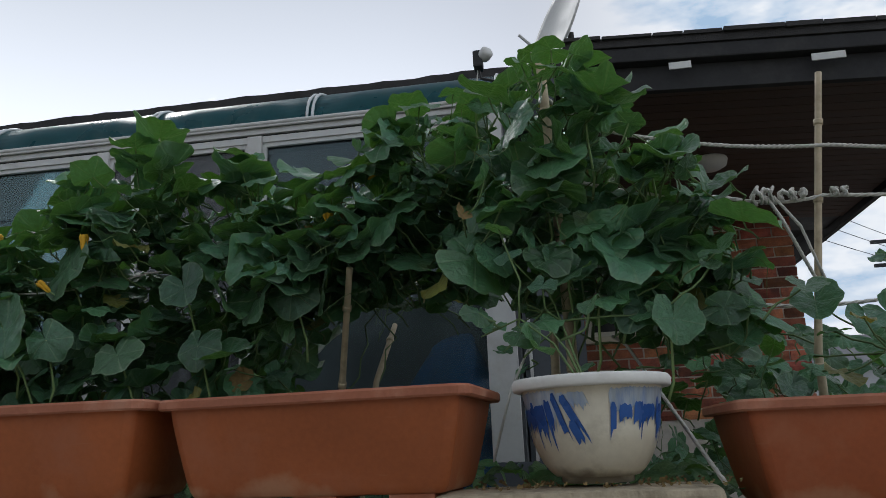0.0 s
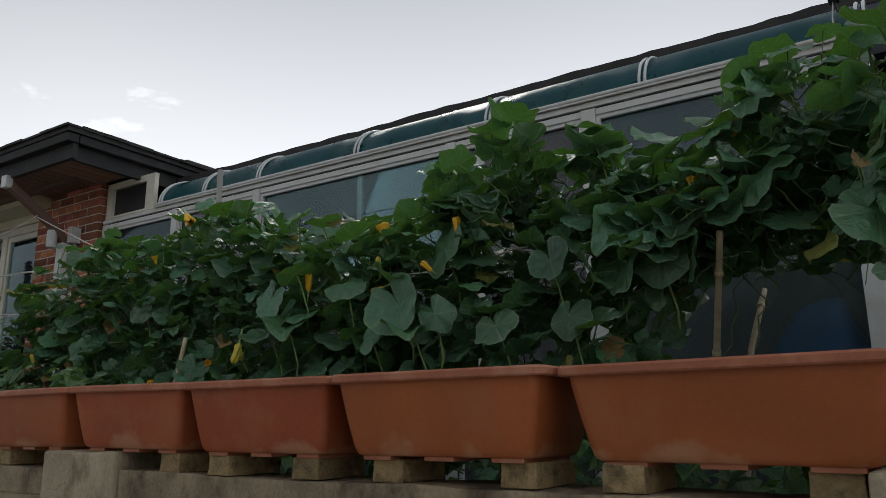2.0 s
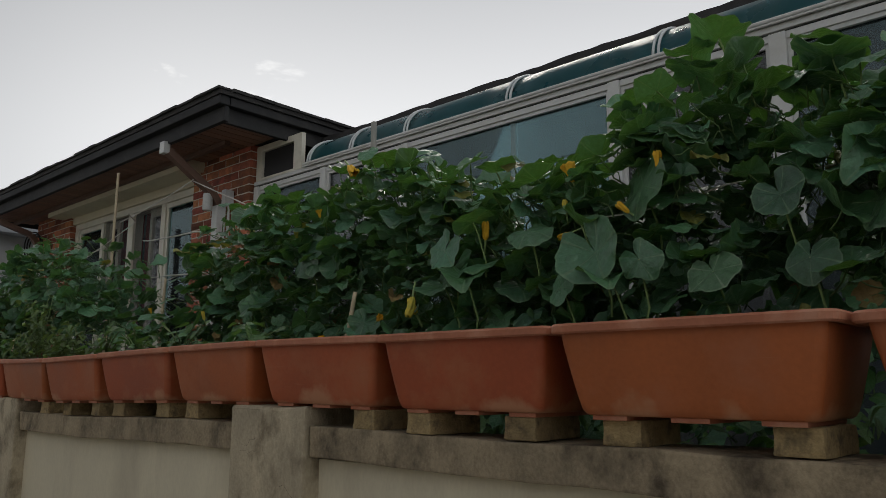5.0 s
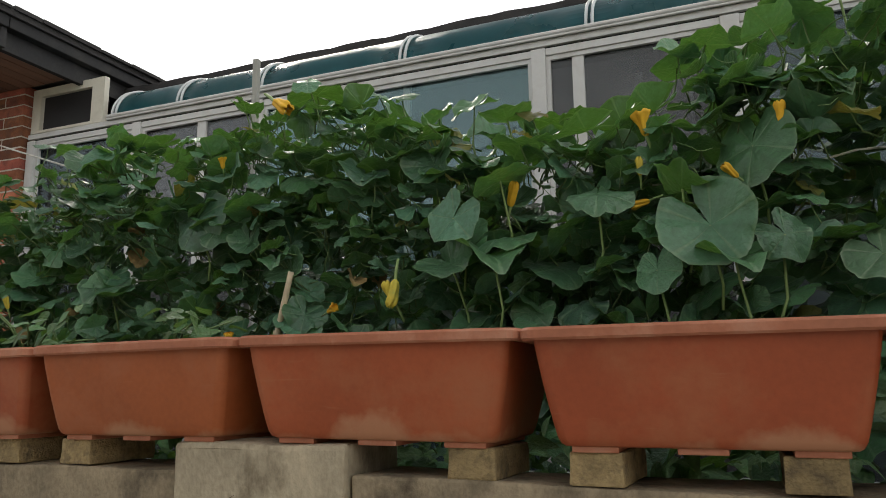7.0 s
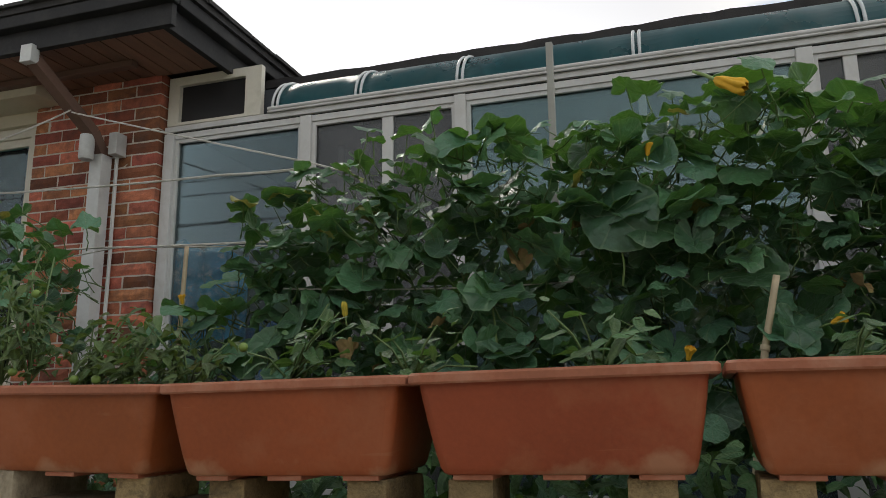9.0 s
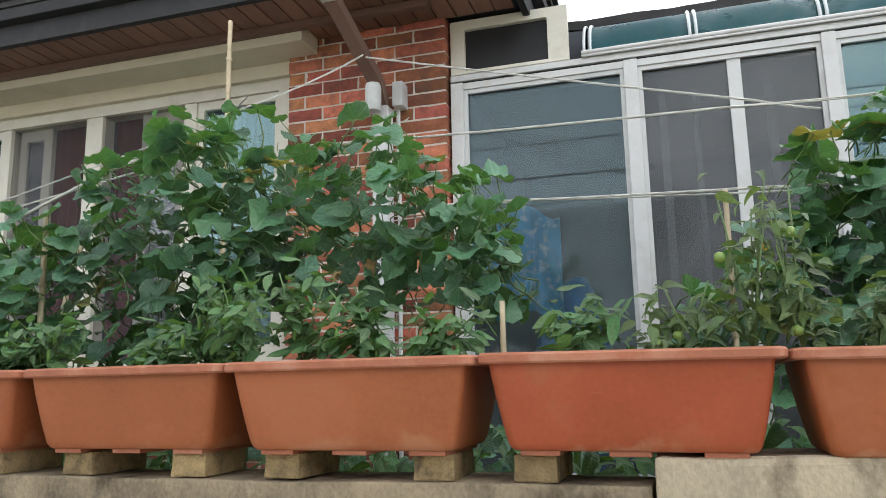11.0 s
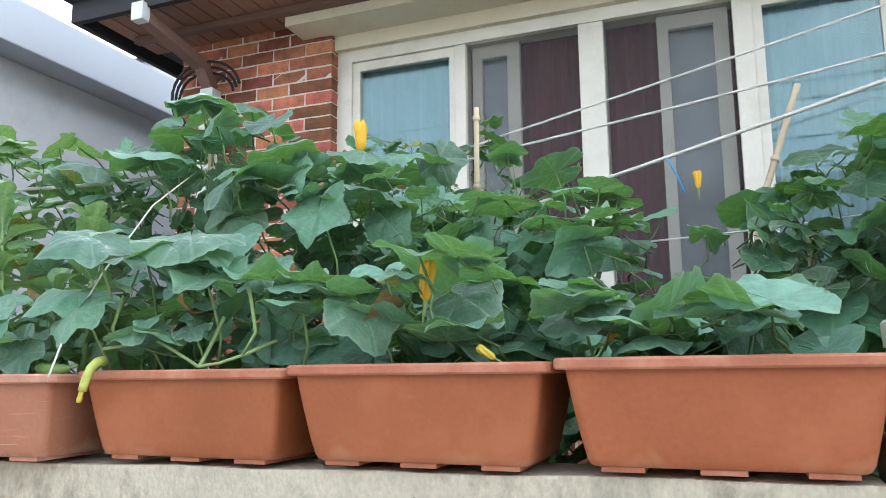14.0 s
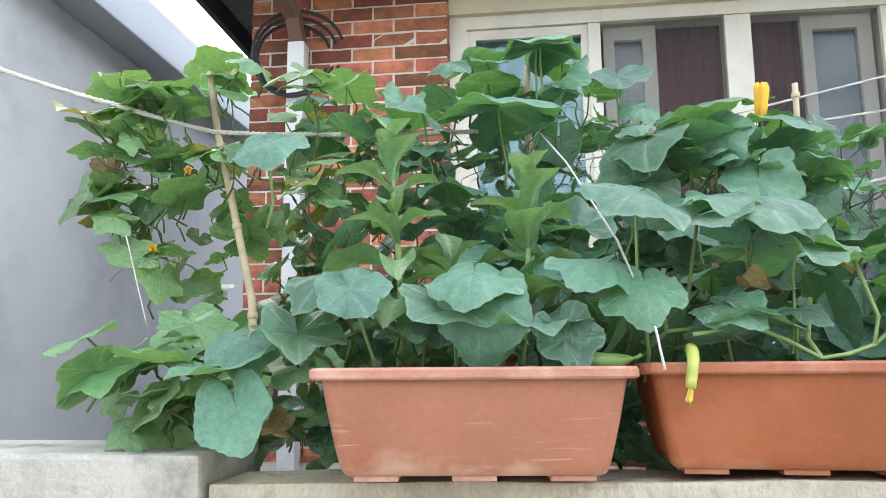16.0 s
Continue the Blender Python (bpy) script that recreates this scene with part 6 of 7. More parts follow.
rng = random.Random(21)
for k, (x, h) in enumerate(((-5.0, 0.16), (-5.36, 0.17), (-5.52, 0.24), (-5.68, 0.27), (-5.84, 0.26), (-5.97, 0.29), (-6.13, 0.14), (-6.5, 0.2), (-6.62, 0.17), (-6.75, 0.19), (-6.9, 0.17), (-7.05, 0.15))):
    bushy_plant("pepper_plant", "young chilli pepper plant with narrow green leaves in a planter", "plant", "pepper plants", x, rng.uniform(0.14, 0.24), 0.15 if x > -6.96 else 0.19, h, 0.10, 150, 0.06, 300 + k, PEPPER, ("pepper", 2, 0.006, 3.6, M["pepper"]))
for k, (x, h) in enumerate(((-4.1, 0.2), (-4.25, 0.2), (-4.42, 0.24), (-4.56, 0.40), (-4.66, 0.42), (-4.8, 0.2))):
    bushy_plant("tomato_plant", "tomato plant with curled yellowish green leaves in a planter", "plant", "tomato plants", x, rng.uniform(0.16, 0.25), 0.14, h, 0.10, 120, 0.043, 340 + k, TOMATO, ("tomato", 2, 0.012, 1.0, M["tomato"]))
for k, (x, h) in enumerate(((-2.62, 0.12), (-3.1, 0.16), (-3.5, 0.14), (-3.8, 0.2))):
    bushy_plant("pepper_plant", "small seedling with dark leaves in a planter", "plant", "pepper plants", x, 0.2, 0.16, h, 0.13, 45, 0.06, 370 + k, PEPPER)


def lettuce_stalk(x, y, z, height, seed, leaves=17):
    rnd = random.Random(seed)
    base = Vector((x, y, z))
    w = thing("bolted_lettuce", base, "tall bolted lettuce stalk with pale round-ended leaves", "plant", "lettuces in the last planter")
    st = Stems()
    ph = rnd.uniform(0, 6)

    def spine(u):
        return base + Vector((0.015 * math.sin(3 * u + ph), 0.01 * math.cos(2.5 * u + ph), height * u))
    st.run([spine(k / 8) for k in range(9)], 0.0085, 7, 0.5)
    for k in range(leaves):
        u = 0.10 + 0.90 * (k / (leaves - 1)) ** 0.9
        a = 2.4 * k + rnd.uniform(-.5, .5) + seed
        out = Vector((math.cos(a), math.sin(a) * 0.9 - 0.1, 0))
        erect = max(0.0, (u - 0.45) / 0.55)
        s = (0.17 - 0.085 * u ** 2) * rnd.uniform(0.75, 1.2)
        tip = out * (1.0 - 0.8 * erect) + Vector((0, 0, rnd.uniform(0.0, 0.55) + 1.2 * erect))
        nrm = -out * (0.2 + 0.9 * erect) + Vector((rnd.gauss(0, .15), rnd.gauss(0, .15), 1.0 - 0.6 * erect))
        put_leaf(LETTUCE, rnd, w, base, spine(u), nrm, s, tip)
    st.bm.transform(Matrix.Translation(-base))
    part("stalk", st.bm, M["leaf_stalk"], w, "pale green stalk", True)


lettuce_stalk(-9.75, 0.2, 0.11, 0.52, 1, 20)
lettuce_stalk(-9.47, 0.24, 0.11, 0.44, 2)
lettuce_stalk(-9.62, 0.30, 0.11, 0.26, 3, 11)
rnd = random.Random(77)
lowp = thing("squash_plant", (-9.6, 0.2, 0.11), "young squash plant with broad leaves hanging over the last planter", "plant", "squash plants in planters")
lst = Stems()
for x, y, z, s in ((-9.84, 0.06, 0.32, 0.22), (-9.56, 0.02, 0.31, 0.2), (-9.43, 0.0, 0.21, 0.19), (-9.3, 0.05, 0.33, 0.22), (-9.92, 0.05, 0.2, 0.2), (-10.05, 0.03, 0.13, 0.24), (-9.12, 0.08, 0.42, 0.24), (-9.0, 0.1, 0.46, 0.25), (-9.72, 0.1, 0.2, 0.13), (-9.65, 0.3, 0.26, 0.2), (-9.35, 0.32, 0.45, 0.22)):
    put_leaf(BIG, rnd, lowp, Vector((-9.6, 0.2, 0.11)), (x, y, z), (rnd.gauss(0, .3), rnd.uniform(-0.55, -0.1), 1.0), s, (rnd.gauss(0, .6), -0.9, -0.4))
    lst.petiole((x + rnd.uniform(-.05, .05), 0.2, 0.12), (x, y, z), 0.0045, rnd)
lst.bm.transform(Matrix.Translation(-Vector((-9.6, 0.2, 0.11))))
tagged(part("stem_tangle", lst.bm, M["stem"], lowp, "", True), kind="stuff")


# ---- fixtures on the house ----
def downpipe(x, top, seed, cup):
    """A white rectangular downpipe with a slanting brown duct from the gutter."""
    w = thing("downpipe", (x, 2.2, YARD_Z), "grey-white downpipe with a brown slanting duct from the gutter", "downpipe", "downpipes")
    inv = Matrix.Translation((-x, -2.2, -YARD_Z))

    def put(nm, bm, mat, lab=""):
        bm.transform(inv)
        return part(nm, bm, mat, w, lab)
    put("pipe", new_box(x - 0.045, x + 0.045, 2.17, 2.26, YARD_Z, top, 0.006), M["pipe"])
    d = bmesh.new()
    p0, p1, p2 = Vector((x - 0.09, 1.72, 2.10)), Vector((x + 0.0, 2.12, top + 0.12)), Vector((x, 2.215, top + 0.002))
    for a, b in ((p0, p1), (p1, p2)):
        ax = (b - a).normalized()
        sx = Vector((1, 0, 0))
        up = ax.cross(sx).normalized()
        vs = [[d.verts.new(q + sx * i * 0.036 + up * j * 0.032) for i, j in ((-1, -1), (1, -1), (1, 1), (-1, 1))] for q in (a, b)]
        for k in range(4):
            d.faces.new((vs[0][k], vs[0][(k + 1) % 4], vs[1][(k + 1) % 4], vs[1][k]))
        d.faces.new(vs[0][::-1]); d.faces.new(vs[1])
    put("duct", d, M["duct"], "brown painted slanting duct")
    put("outlet", new_box(x - 0.130, x - 0.05, 1.675, 1.735, 2.06, 2.165, 0.004), M["pipe"], "white outlet under the gutter")
    if cup:
        c = bmesh.new()
        lathe(c, [(0.040, top - 0.055), (0.044, top - 0.04), (0.044, top + 0.075), (0.040, top + 0.098), (0.02, top + 0.103)], x - 0.012, 2.105, 24, True)
        put("cover", c, M["pipe"], "white plastic cover tied to the pipe")
        put("junction_box", new_box(x + 0.06, x + 0.12, 2.2, 2.29, top + 0.0, top + 0.14, 0.004), M["pipe"], "small grey box")
        cb = bmesh.new()
        tube(cb, [(x + 0.07, 2.27, top), (x + 0.075, 2.27, 1.0), (x + 0.07, 2.27, YARD_Z)], 0.012, 6)
        put("conduit", cb, M["pipe"])
    else:
        for k in range(3):
            cb = bmesh.new()
            r, cx = 0.17 + 0.02 * k, x - 0.02 + 0.02 * k
            tube(cb, [(cx + r * math.cos(t) * 1.15, 2.2 - 0.03 * k + 0.02 * math.sin(2 * t), top - 0.08 + r * math.sin(t) * 1.1) for t in (0.3 + 5.6 * j / 24 for j in range(25))], 0.009, 6)
            put("cable", cb, M["black"], "black looped cable")
    return w


downpipe(-6.285, 1.66, 1, True)
downpipe(-10.645, 1.83, 2, False)


def dish():
    w = thing("satellite_dish", (0.37, 3.0, 2.15), "pale grey satellite dish on the roof", "satellite dish")
    b = bmesh.new()
    lathe(b, [(0.001, 0.0), (0.12, 0.007), (0.24, 0.031), (0.336, 0.062), (0.36, 0.074), (0.362, 0.067), (0.336, 0.053), (0.12, -0.005), (0.002, -0.012)], 0, 0, 40, True)
    b.transform(Matrix.Translation((0.02, 0, 0.44)) @ Vector((-0.86, -0.42, 0.30)).to_track_quat('Z', 'Y').to_matrix().to_4x4())
    part("reflector", b, M["dish"], w, "", True)
    b = bmesh.new()
    tube(b, [(0.06, 0.03, 0.0), (0.06, 0.03, 0.44)], 0.02, 10)
    part("mast", b, M["fascia"], w)
    b = bmesh.new()
    tube(b, [(0.05, 0.0, 0.24), (-0.1, -0.12, 0.2), (-0.26, -0.2, 0.34)], 0.009, 6)
    part("feed_arm", b, M["dish"], w)


dish()


def flood_lamp():
    w = thing("flood_lamp", (-0.06, 2.33, 1.90), "small black and white lamp on a bracket above the gutter", "lamp")
    part("housing", new_box(-0.065, -0.015, -0.05, 0.03, 0.14, 0.235, 0.008), M["black"], w)
    b = bmesh.new()
    lathe(b, [(0.03, 0), (0.036, 0.015), (0.036, 0.05), (0.02, 0.062)], 0, 0, 20, True)
    b.transform(Matrix.Translation((-0.015, -0.015, 0.2)) @ Euler((radians(70), 0, radians(40))).to_matrix().to_4x4())
    part("lens", b, M["dish"], w, "pale round lens", True)
    b = bmesh.new()
    tube(b, [(-0.04, 0.0, 0.15), (-0.03, 0, 0.09), (0.06, 0.0, 0.06), (0.1, 0.0, 0.0)], 0.008, 6)
    part("bracket", b, M["black"], w)
    b = bmesh.new()
    tube(b, [(-0.045, 0.0, 0.14), (-0.055, -0.01, 0.05), (-0.05, -0.01, -0.02)], 0.004, 5)
    part("wire", b, M["rope"], w)


flood_lamp()
b = bmesh.new()
lathe(b, [(0.10, 0.0), (0.105, -0.012), (0.095, -0.045), (0.06, -0.065), (0.01, -0.072)], 0, 0, 32, True)
sl = thing("soffit_lamp", (1.18, 3.11, 1.689), "white round lamp under the boarded eaves", "lamp")
part("dome", b, M["lamp_white"], sl, "", True)
for x, w_, z in ((0.825, 0.10, 1.744), (1.45, 0.145, 1.7105)):
    structure("gutter_patch", new_box(x, x + w_, 1.972, 1.979, z, z + 0.034), M["dish"], "pale peeled patch on the gutter", "trim")
# white door frame at the porch's end and a dark window in the right wing
dfr = thing("porch_door", (-0.02, 2.31, YARD_Z), "white framed narrow door at the porch's end", "door", kind="structure")
part("door_frame", new_box(-0.11, 0.035, -0.02, 0.02, 0.42, 1.3, 0.003), M["white_frame"], dfr)
part("door_sill", new_box(-0.11, 0.2, -0.02, 0.02, 0.0, 0.418, 0.003), M["room_dark"], dfr)
part("glazing_bar", new_box(0.09, 0.105, -0.01, 0.015, 0.42, 1.3, 0.002), M["white_frame"], dfr)
part("door_leaf", new_box(0.105, 0.20, 0.0, 0.02, 0.42, 1.3), M["room_dark"], dfr)
rw = thing("window_2", (0.95, 4.40, 0.2), "dark window with a cream sill in the right wing", "window", kind="structure")
part("window_frame", new_box(-0.55, 0.22, -0.03, 0.01, 0.62, 1.02), M["cream_frame"], rw)
p = part("pane", new_box(-0.5, 0.17, -0.036, -0.031, 0.66, 0.98), M["dark_pane"], rw)
part("window_sill", new_box(-0.6, 0.27, -0.10, 0.0, 0.57, 0.618, 0.004), M["beige"], rw)

# blue patterned cloth and bags inside the porch
cl = thing("hanging_cloth", (-5.745, 2.46, 0.3), "blue patterned cloth hanging behind the glass", "cloth")
c = bmesh.new()
n = 24
row = [[c.verts.new((-0.16 + 0.53 * k / n, 0.03 * math.sin(k * 0.9), z - (0.10 * k / n if z > 0.3 else 0.0) + 0.03 * math.sin(k * 0.5))) for k in range(n + 1)] for z in (0.2, 0.5, 0.84)]
for u, v in zip(row, row[1:]):
    for k in range(n):
        c.faces.new((u[k], u[k + 1], v[k + 1], v[k]))
bmesh.ops.solidify(c, geom=c.faces[:], thickness=0.004)
part("cloth", c, M["blue_cloth"], cl, "", True)
b2 = thing("blue_bag", (-5.36, 2.66, YARD_Z + 0.02), "blue plastic bag stacked inside the porch", "bag")
c = bmesh.new()
bmesh.ops.create_icosphere(c, subdivisions=3, radius=0.4, matrix=Matrix.Translation((0, 0, 0.56)) @ Matrix.Diagonal((0.55, 0.4, 1.4, 1)))
for v in c.verts:
    v.co += 0.05 * noise.noise_vector(v.co * 4)
    v.co.z = max(0.0, v.co.z)
part("sack", c, M["blue_bag"], b2, "", True)
bg = thing("blue_bag", (-0.40, 2.62, YARD_Z + 0.02), "large dark blue bag inside the porch", "bag")
c = bmesh.new()
bmesh.ops.create_icosphere(c, subdivisions=3, radius=0.5, matrix=Matrix.Translation((0.03, 0.1, 0.50)) @ Matrix.Diagonal((0.52, 0.42, 1.2, 1)))
for v in c.verts:
    v.co += 0.09 * noise.noise_vector(v.co * 4.5)
    v.co.z = max(0.0, v.co.z)
part("sack", c, M["blue_bag"], bg, "", True)

# ---- round pot, its plants and the right end ----
pot = thing("round_pot", (0.295, 0.215, 0.004), "round cream pot with blue painted drips", "pot")
b = bmesh.new()
lathe(b, [(0.066, 0.0), (0.071, 0.002), (0.072, 0.012), (0.082, 0.0135), (0.094, 0.024), (0.106, 0.040), (0.116, 0.060), (0.1235, 0.080), (0.1285, 0.103), (0.1278, 0.1045), (0.1315, 0.125), (0.1308, 0.1265), (0.1355, 0.155), (0.1348, 0.1565), (0.141, 0.183)], 0, 0, 56)
part("body", b, M["pot"], pot, "", True)
b = bmesh.new()
lathe(b, [(0.140, 0.181), (0.157, 0.181), (0.160, 0.185), (0.160, 0.198), (0.156, 0.204), (0.138, 0.203), (0.132, 0.17)], 0, 0, 56)
part("rim", b, M["pot_rim"], pot, "white rolled rim", True)
b = bmesh.new()
lathe(b, [(0.001, 0.164), (0.132, 0.165), (0.133, 0.17), (0.001, 0.172)], 0, 0, 32, True)
part("soil", b, M["soil"], pot)
rnd = random.Random(8)


def pot_r(z):
    return lerp_table([(0.0135, 0.082), (0.024, 0.094), (0.040, 0.106), (0.060, 0.116), (0.080, 0.1235), (0.103, 0.1285), (0.125, 0.1315), (0.155, 0.1355), (0.183, 0.141)], z) + 0.001


def glaze_patch(a0, a1, top, low, ragged, lean, mat, lift):
    """A patch of running glaze on the pot: level top, lower edge in drips."""
    b = bmesh.new()
    n = max(4, int((a1 - a0) / 1.1))
    cols, drip = [], 0.0
    for j in range(n + 1):
        u = j / n
        if j % 3 == 0:
            drip = rnd.uniform(0.1, 1.0) ** 2 * ragged
        foot = low - drip * (1.0, 0.55, 0.25)[j % 3] + 0.006 * rnd.random()
        head = top - 0.004 * rnd.random() - 0.01 * (u in (0, 1))
        foot = max(0.022, min(foot, head - 0.004))
        col = []
        for i in range(7):
            z = head + (foot - head) * i / 6
            t = radians(-90 + a0 + (a1 - a0) * u + lean * (head - z) / 0.1)
            r = pot_r(z) + lift
            col.append(b.verts.new((r * math.cos(t), r * math.sin(t), z)))
        cols.append(col)
    for u, v in zip(cols, cols[1:]):
        for i in range(6):
            b.faces.new((u[i], v[i], v[i + 1], u[i + 1]))
    part("paint_drip", b, mat, pot, "", True)


for side in (0, 130, 235):
    for a0, a1, top, low, ragged, lean in ((-70, -30, 0.178, 0.135, 0.05, 4), (-34, -6, 0.172, 0.150, 0.035, 16), (12, 24, 0.176, 0.135, 0.04, 3), (22, 66, 0.178, 0.140, 0.05, -2)):
        glaze_patch(side + a0, side + a1, top, low, ragged, lean, M["pot_wash"], 0.0)
    for a0, a1, top, low, ragged, lean in ((-66, -56, 0.148, 0.118, 0.06, 2), (-58, -44, 0.152, 0.108, 0.045, 5), (-44, -37, 0.160, 0.122, 0.07, 8), (-36, -31, 0.172, 0.10, 0.05, 14), (-28, -22, 0.168, 0.105, 0.06, 22), (-22, -15, 0.12, 0.085, 0.035, 20), (13, 18, 0.150, 0.100, 0.04, -2), (20, 32, 0.146, 0.116, 0.012, 0), (34, 44, 0.150, 0.112, 0.06, -3), (43, 60, 0.146, 0.120, 0.05, -2), (62, 67, 0.16, 0.11, 0.05, 0)):
        glaze_patch(side + a0, side + a1, top, low, ragged, lean, M["pot_blue"], 0.0008)


def loose_plant(name, label, base, leaves, meshes, seed, group=""):
    """A plant given by its leaves: place, size."""
    rnd = random.Random(seed)
    base = Vector(base)
    w = thing(name, base, label, "plant", group)
    st = Stems()
    runners = []
    for k in range(max(1, len(leaves) // 9)):
        e = Vector(leaves[k][:3])
        pts = [base, base.lerp(e, 0.3) + Vector((0, 0, 0.06)), base.lerp(e, 0.65) + Vector((rnd.uniform(-.04, .04), 0, 0.05)), e - Vector((0, -0.02, 0.05))]
        st.run(pts, 0.0032, 5, 0.6)
        runners += [p for a, b in zip(pts, pts[1:]) for p in (a, a.lerp(b, 0.5))]
    for x, y, z, s in leaves:
        p = Vector((x, y, z))
        put_leaf(meshes, rnd, w, base, p, (rnd.gauss(0, .4), rnd.gauss(-.5, .3), 0.8), s, (rnd.gauss(0, .7), -0.7, -0.5))
        q = min(runners, key=lambda r: (r - p).length)
        if (q - p).length > 0.22:
            q = p + (q - p).normalized() * 0.10 - Vector((0, 0, 0.04))
        st.petiole(q, p, 0.003, rnd)
    st.bm.transform(Matrix.Translation(-base))
    tagged(part("stem_tangle", st.bm, M["stem"], w, "", True), kind="stuff")
    return w


rnd = random.Random(31)
loose_plant("squash_plant", "squash plant trailing out of the round pot", (0.295, 0.215, 0.165), [(rnd.uniform(0.06, 0.77), rnd.uniform(0.2, 0.7), rnd.uniform(0.24, 0.56), rnd.uniform(0.04, 0.10)) for k in range(28)], SQUASH, 5, "squash plants in planters")
loose_plant("squash_plant", "sparse yellowing vine in the end planter", (0.9, 0.3, 0.11), [(rnd.uniform(0.75, 1.4), rnd.uniform(0.2, 0.75), rnd.uniform(0.2, 0.52), rnd.uniform(0.05, 0.11)) for k in range(34)] , SQUASH + YELLOW, 6, "squash plants in planters")
rnd2 = random.Random(9)
loose_plant("garden_shrub", "dark leafy shrub behind the end planter", (1.5, 1.6, YARD_Z), [(rnd2.uniform(0.75, 2.3), rnd2.uniform(1.0, 2.2), rnd2.uniform(-0.1, 0.5), rnd2.uniform(0.08, 0.16)) for k in range(150)], SQUASH, 12)
loose_plant("squash_plant", "yellow leaves at the end planter", (1.0, 0.3, 0.11), [(1.17, 0.45, 0.5, 0.13), (1.25, 0.5, 0.42, 0.1)], YELLOW, 7, "squash plants in planters")


# ---- canes, posts and ropes ----
def cane(pts, r, label="pale bamboo cane pushed into the soil", nodes_every=0.22):
    pts = [Vector(p) for p in pts]
    w = thing("bamboo_cane", pts[0], label, "cane", "bamboo canes")
    b = bmesh.new()
    fine = []
    for a, c in zip(pts, pts[1:]):
        n = max(2, int((c - a).length / 0.04))
        fine += [a.lerp(c, k / n) for k in range(n)]
    fine.append(pts[-1])
    tube(b, [p - pts[0] for p in fine], r, 8, 0.8)
    ln, knots = 0.0, []
    for a, c in zip(fine, fine[1:]):
        ln += (c - a).length
        if ln > nodes_every:
            ln = 0.0
            d = (c - a).normalized() * 0.004
            nb = bmesh.new()
            tube(nb, [a - pts[0] - d * 2, a - pts[0] - d * 0.6, a - pts[0] + d * 0.6, a - pts[0] + d * 2], r * 1.12, 8)
            knots.append(nb)
    part("stick", b, M["bamboo"], w, "", True)
    for nb in knots:
        part("node", nb, M["bamboo"], w, "", True)


cane([(-0.50, 1.05, YARD_Z), (-0.44, 0.90, 0.28), (-0.355, 0.70, 0.60)], 0.0125)
cane([(-0.44, 0.95, YARD_Z), (-0.38, 1.09, 0.30), (-0.36, 1.30, 0.52)], 0.012)
cane([(0.28, 0.72, YARD_Z), (0.26, 0.70, 0.6), (0.24, 0.66, 1.18)], 0.017, "thick bamboo cane inside the vine")
cane([(0.2, 0.9, YARD_Z), (0.22, 0.88, 0.5)], 0.016, "thick bamboo cane inside the vine")
cane([(0.93, 0.9, YARD_Z), (0.95, 0.9, 0.3), (1.08, 0.9, 1.15)], 0.013, "tall bamboo cane carrying the ropes")
cane([(-2.84, 0.76, YARD_Z), (-2.735, 0.76, 0.27), (-2.69, 0.76, 0.46)], 0.012)
cane([(-4.66, 0.87, YARD_Z), (-4.645, 0.90, 0.71)], 0.010)
cane([(-5.205, 0.25, 0.13), (-5.205, 0.25, 0.33)], 0.008)
cane([(-8.60, 1.08, YARD_Z), (-8.58, 1.06, 1.05)], 0.012, "pale weathered cane standing in the broad vine")
cane([(-7.0, 0.69, YARD_Z), (-6.98, 0.65, 0.77)], 0.012)
cane([(-7.568, 0.86, YARD_Z), (-7.575, 0.855, 0.49)], 0.010)
cane([(-7.86, 1.50, -1.00), (-7.67, 1.50, 0.68), (-7.51, 1.50, 1.14)], 0.014, "leaning grey weathered stick in the vine", 0.3)
cane([(-9.45, 0.73, YARD_Z), (-9.45, 0.73, 1.02)], 0.012)

cane([(-10.12, 0.42, YARD_Z), (-10.17, 0.45, 0.31), (-10.317, 0.53, 0.79), (-10.345, 0.52, 0.97)], 0.012, "leaning bamboo cane in the cucumber vine")
cane([(-6.8, 1.5, YARD_Z), (-6.8, 1.5, 1.92)], 0.014, "tall pale cane before the wide window")
ps = thing("grey_post", (-3.38, 1.47, YARD_Z), "grey weathered wooden post in the vine", "post")
part("timber", new_box(-0.014, 0.014, -0.012, 0.012, 0, 2.0, 0.004), M["grey_reveal"], ps)


def rope(pts, r, sag=0.02, name="rope", label="white twisted rope stretched between canes", mat="rope"):
    pts = [Vector(p) for p in pts]
    w = thing(name, pts[0], label, "rope", "ropes")
    b = bmesh.new()
    fine = []
    for a, c in zip(pts, pts[1:]):
        n = max(4, int((c - a).length / 0.03))
        fine += [a.lerp(c, k / n) - Vector((0, 0, sag * 4 * (k / n) * (1 - k / n))) for k in range(n)]
    fine.append(pts[-1])
    if r < 0.0035:
        tube(b, [p - pts[0] for p in fine], r, 5)
    else:
        for ph in (0, 2.09, 4.19):
            out, run = [], 0.0
            for i, p in enumerate(fine):
                nxt = fine[min(i + 1, len(fine) - 1)]
                for j in range(2):
                    q = p.lerp(nxt, j / 2)
                    run += (nxt - p).length / 2
                    out.append(q - pts[0] + r * 0.5 * Vector((0, math.cos(run * 330 * 0.006 / r + ph), math.sin(run * 330 * 0.006 / r + ph))))
            sb_ = bmesh.new()
            tube(sb_, out, r * 0.58, 5)
            part("strand", sb_, M[mat], w, "", True)
    if r < 0.0035:
        part("strand", b, M[mat], w, "", True)


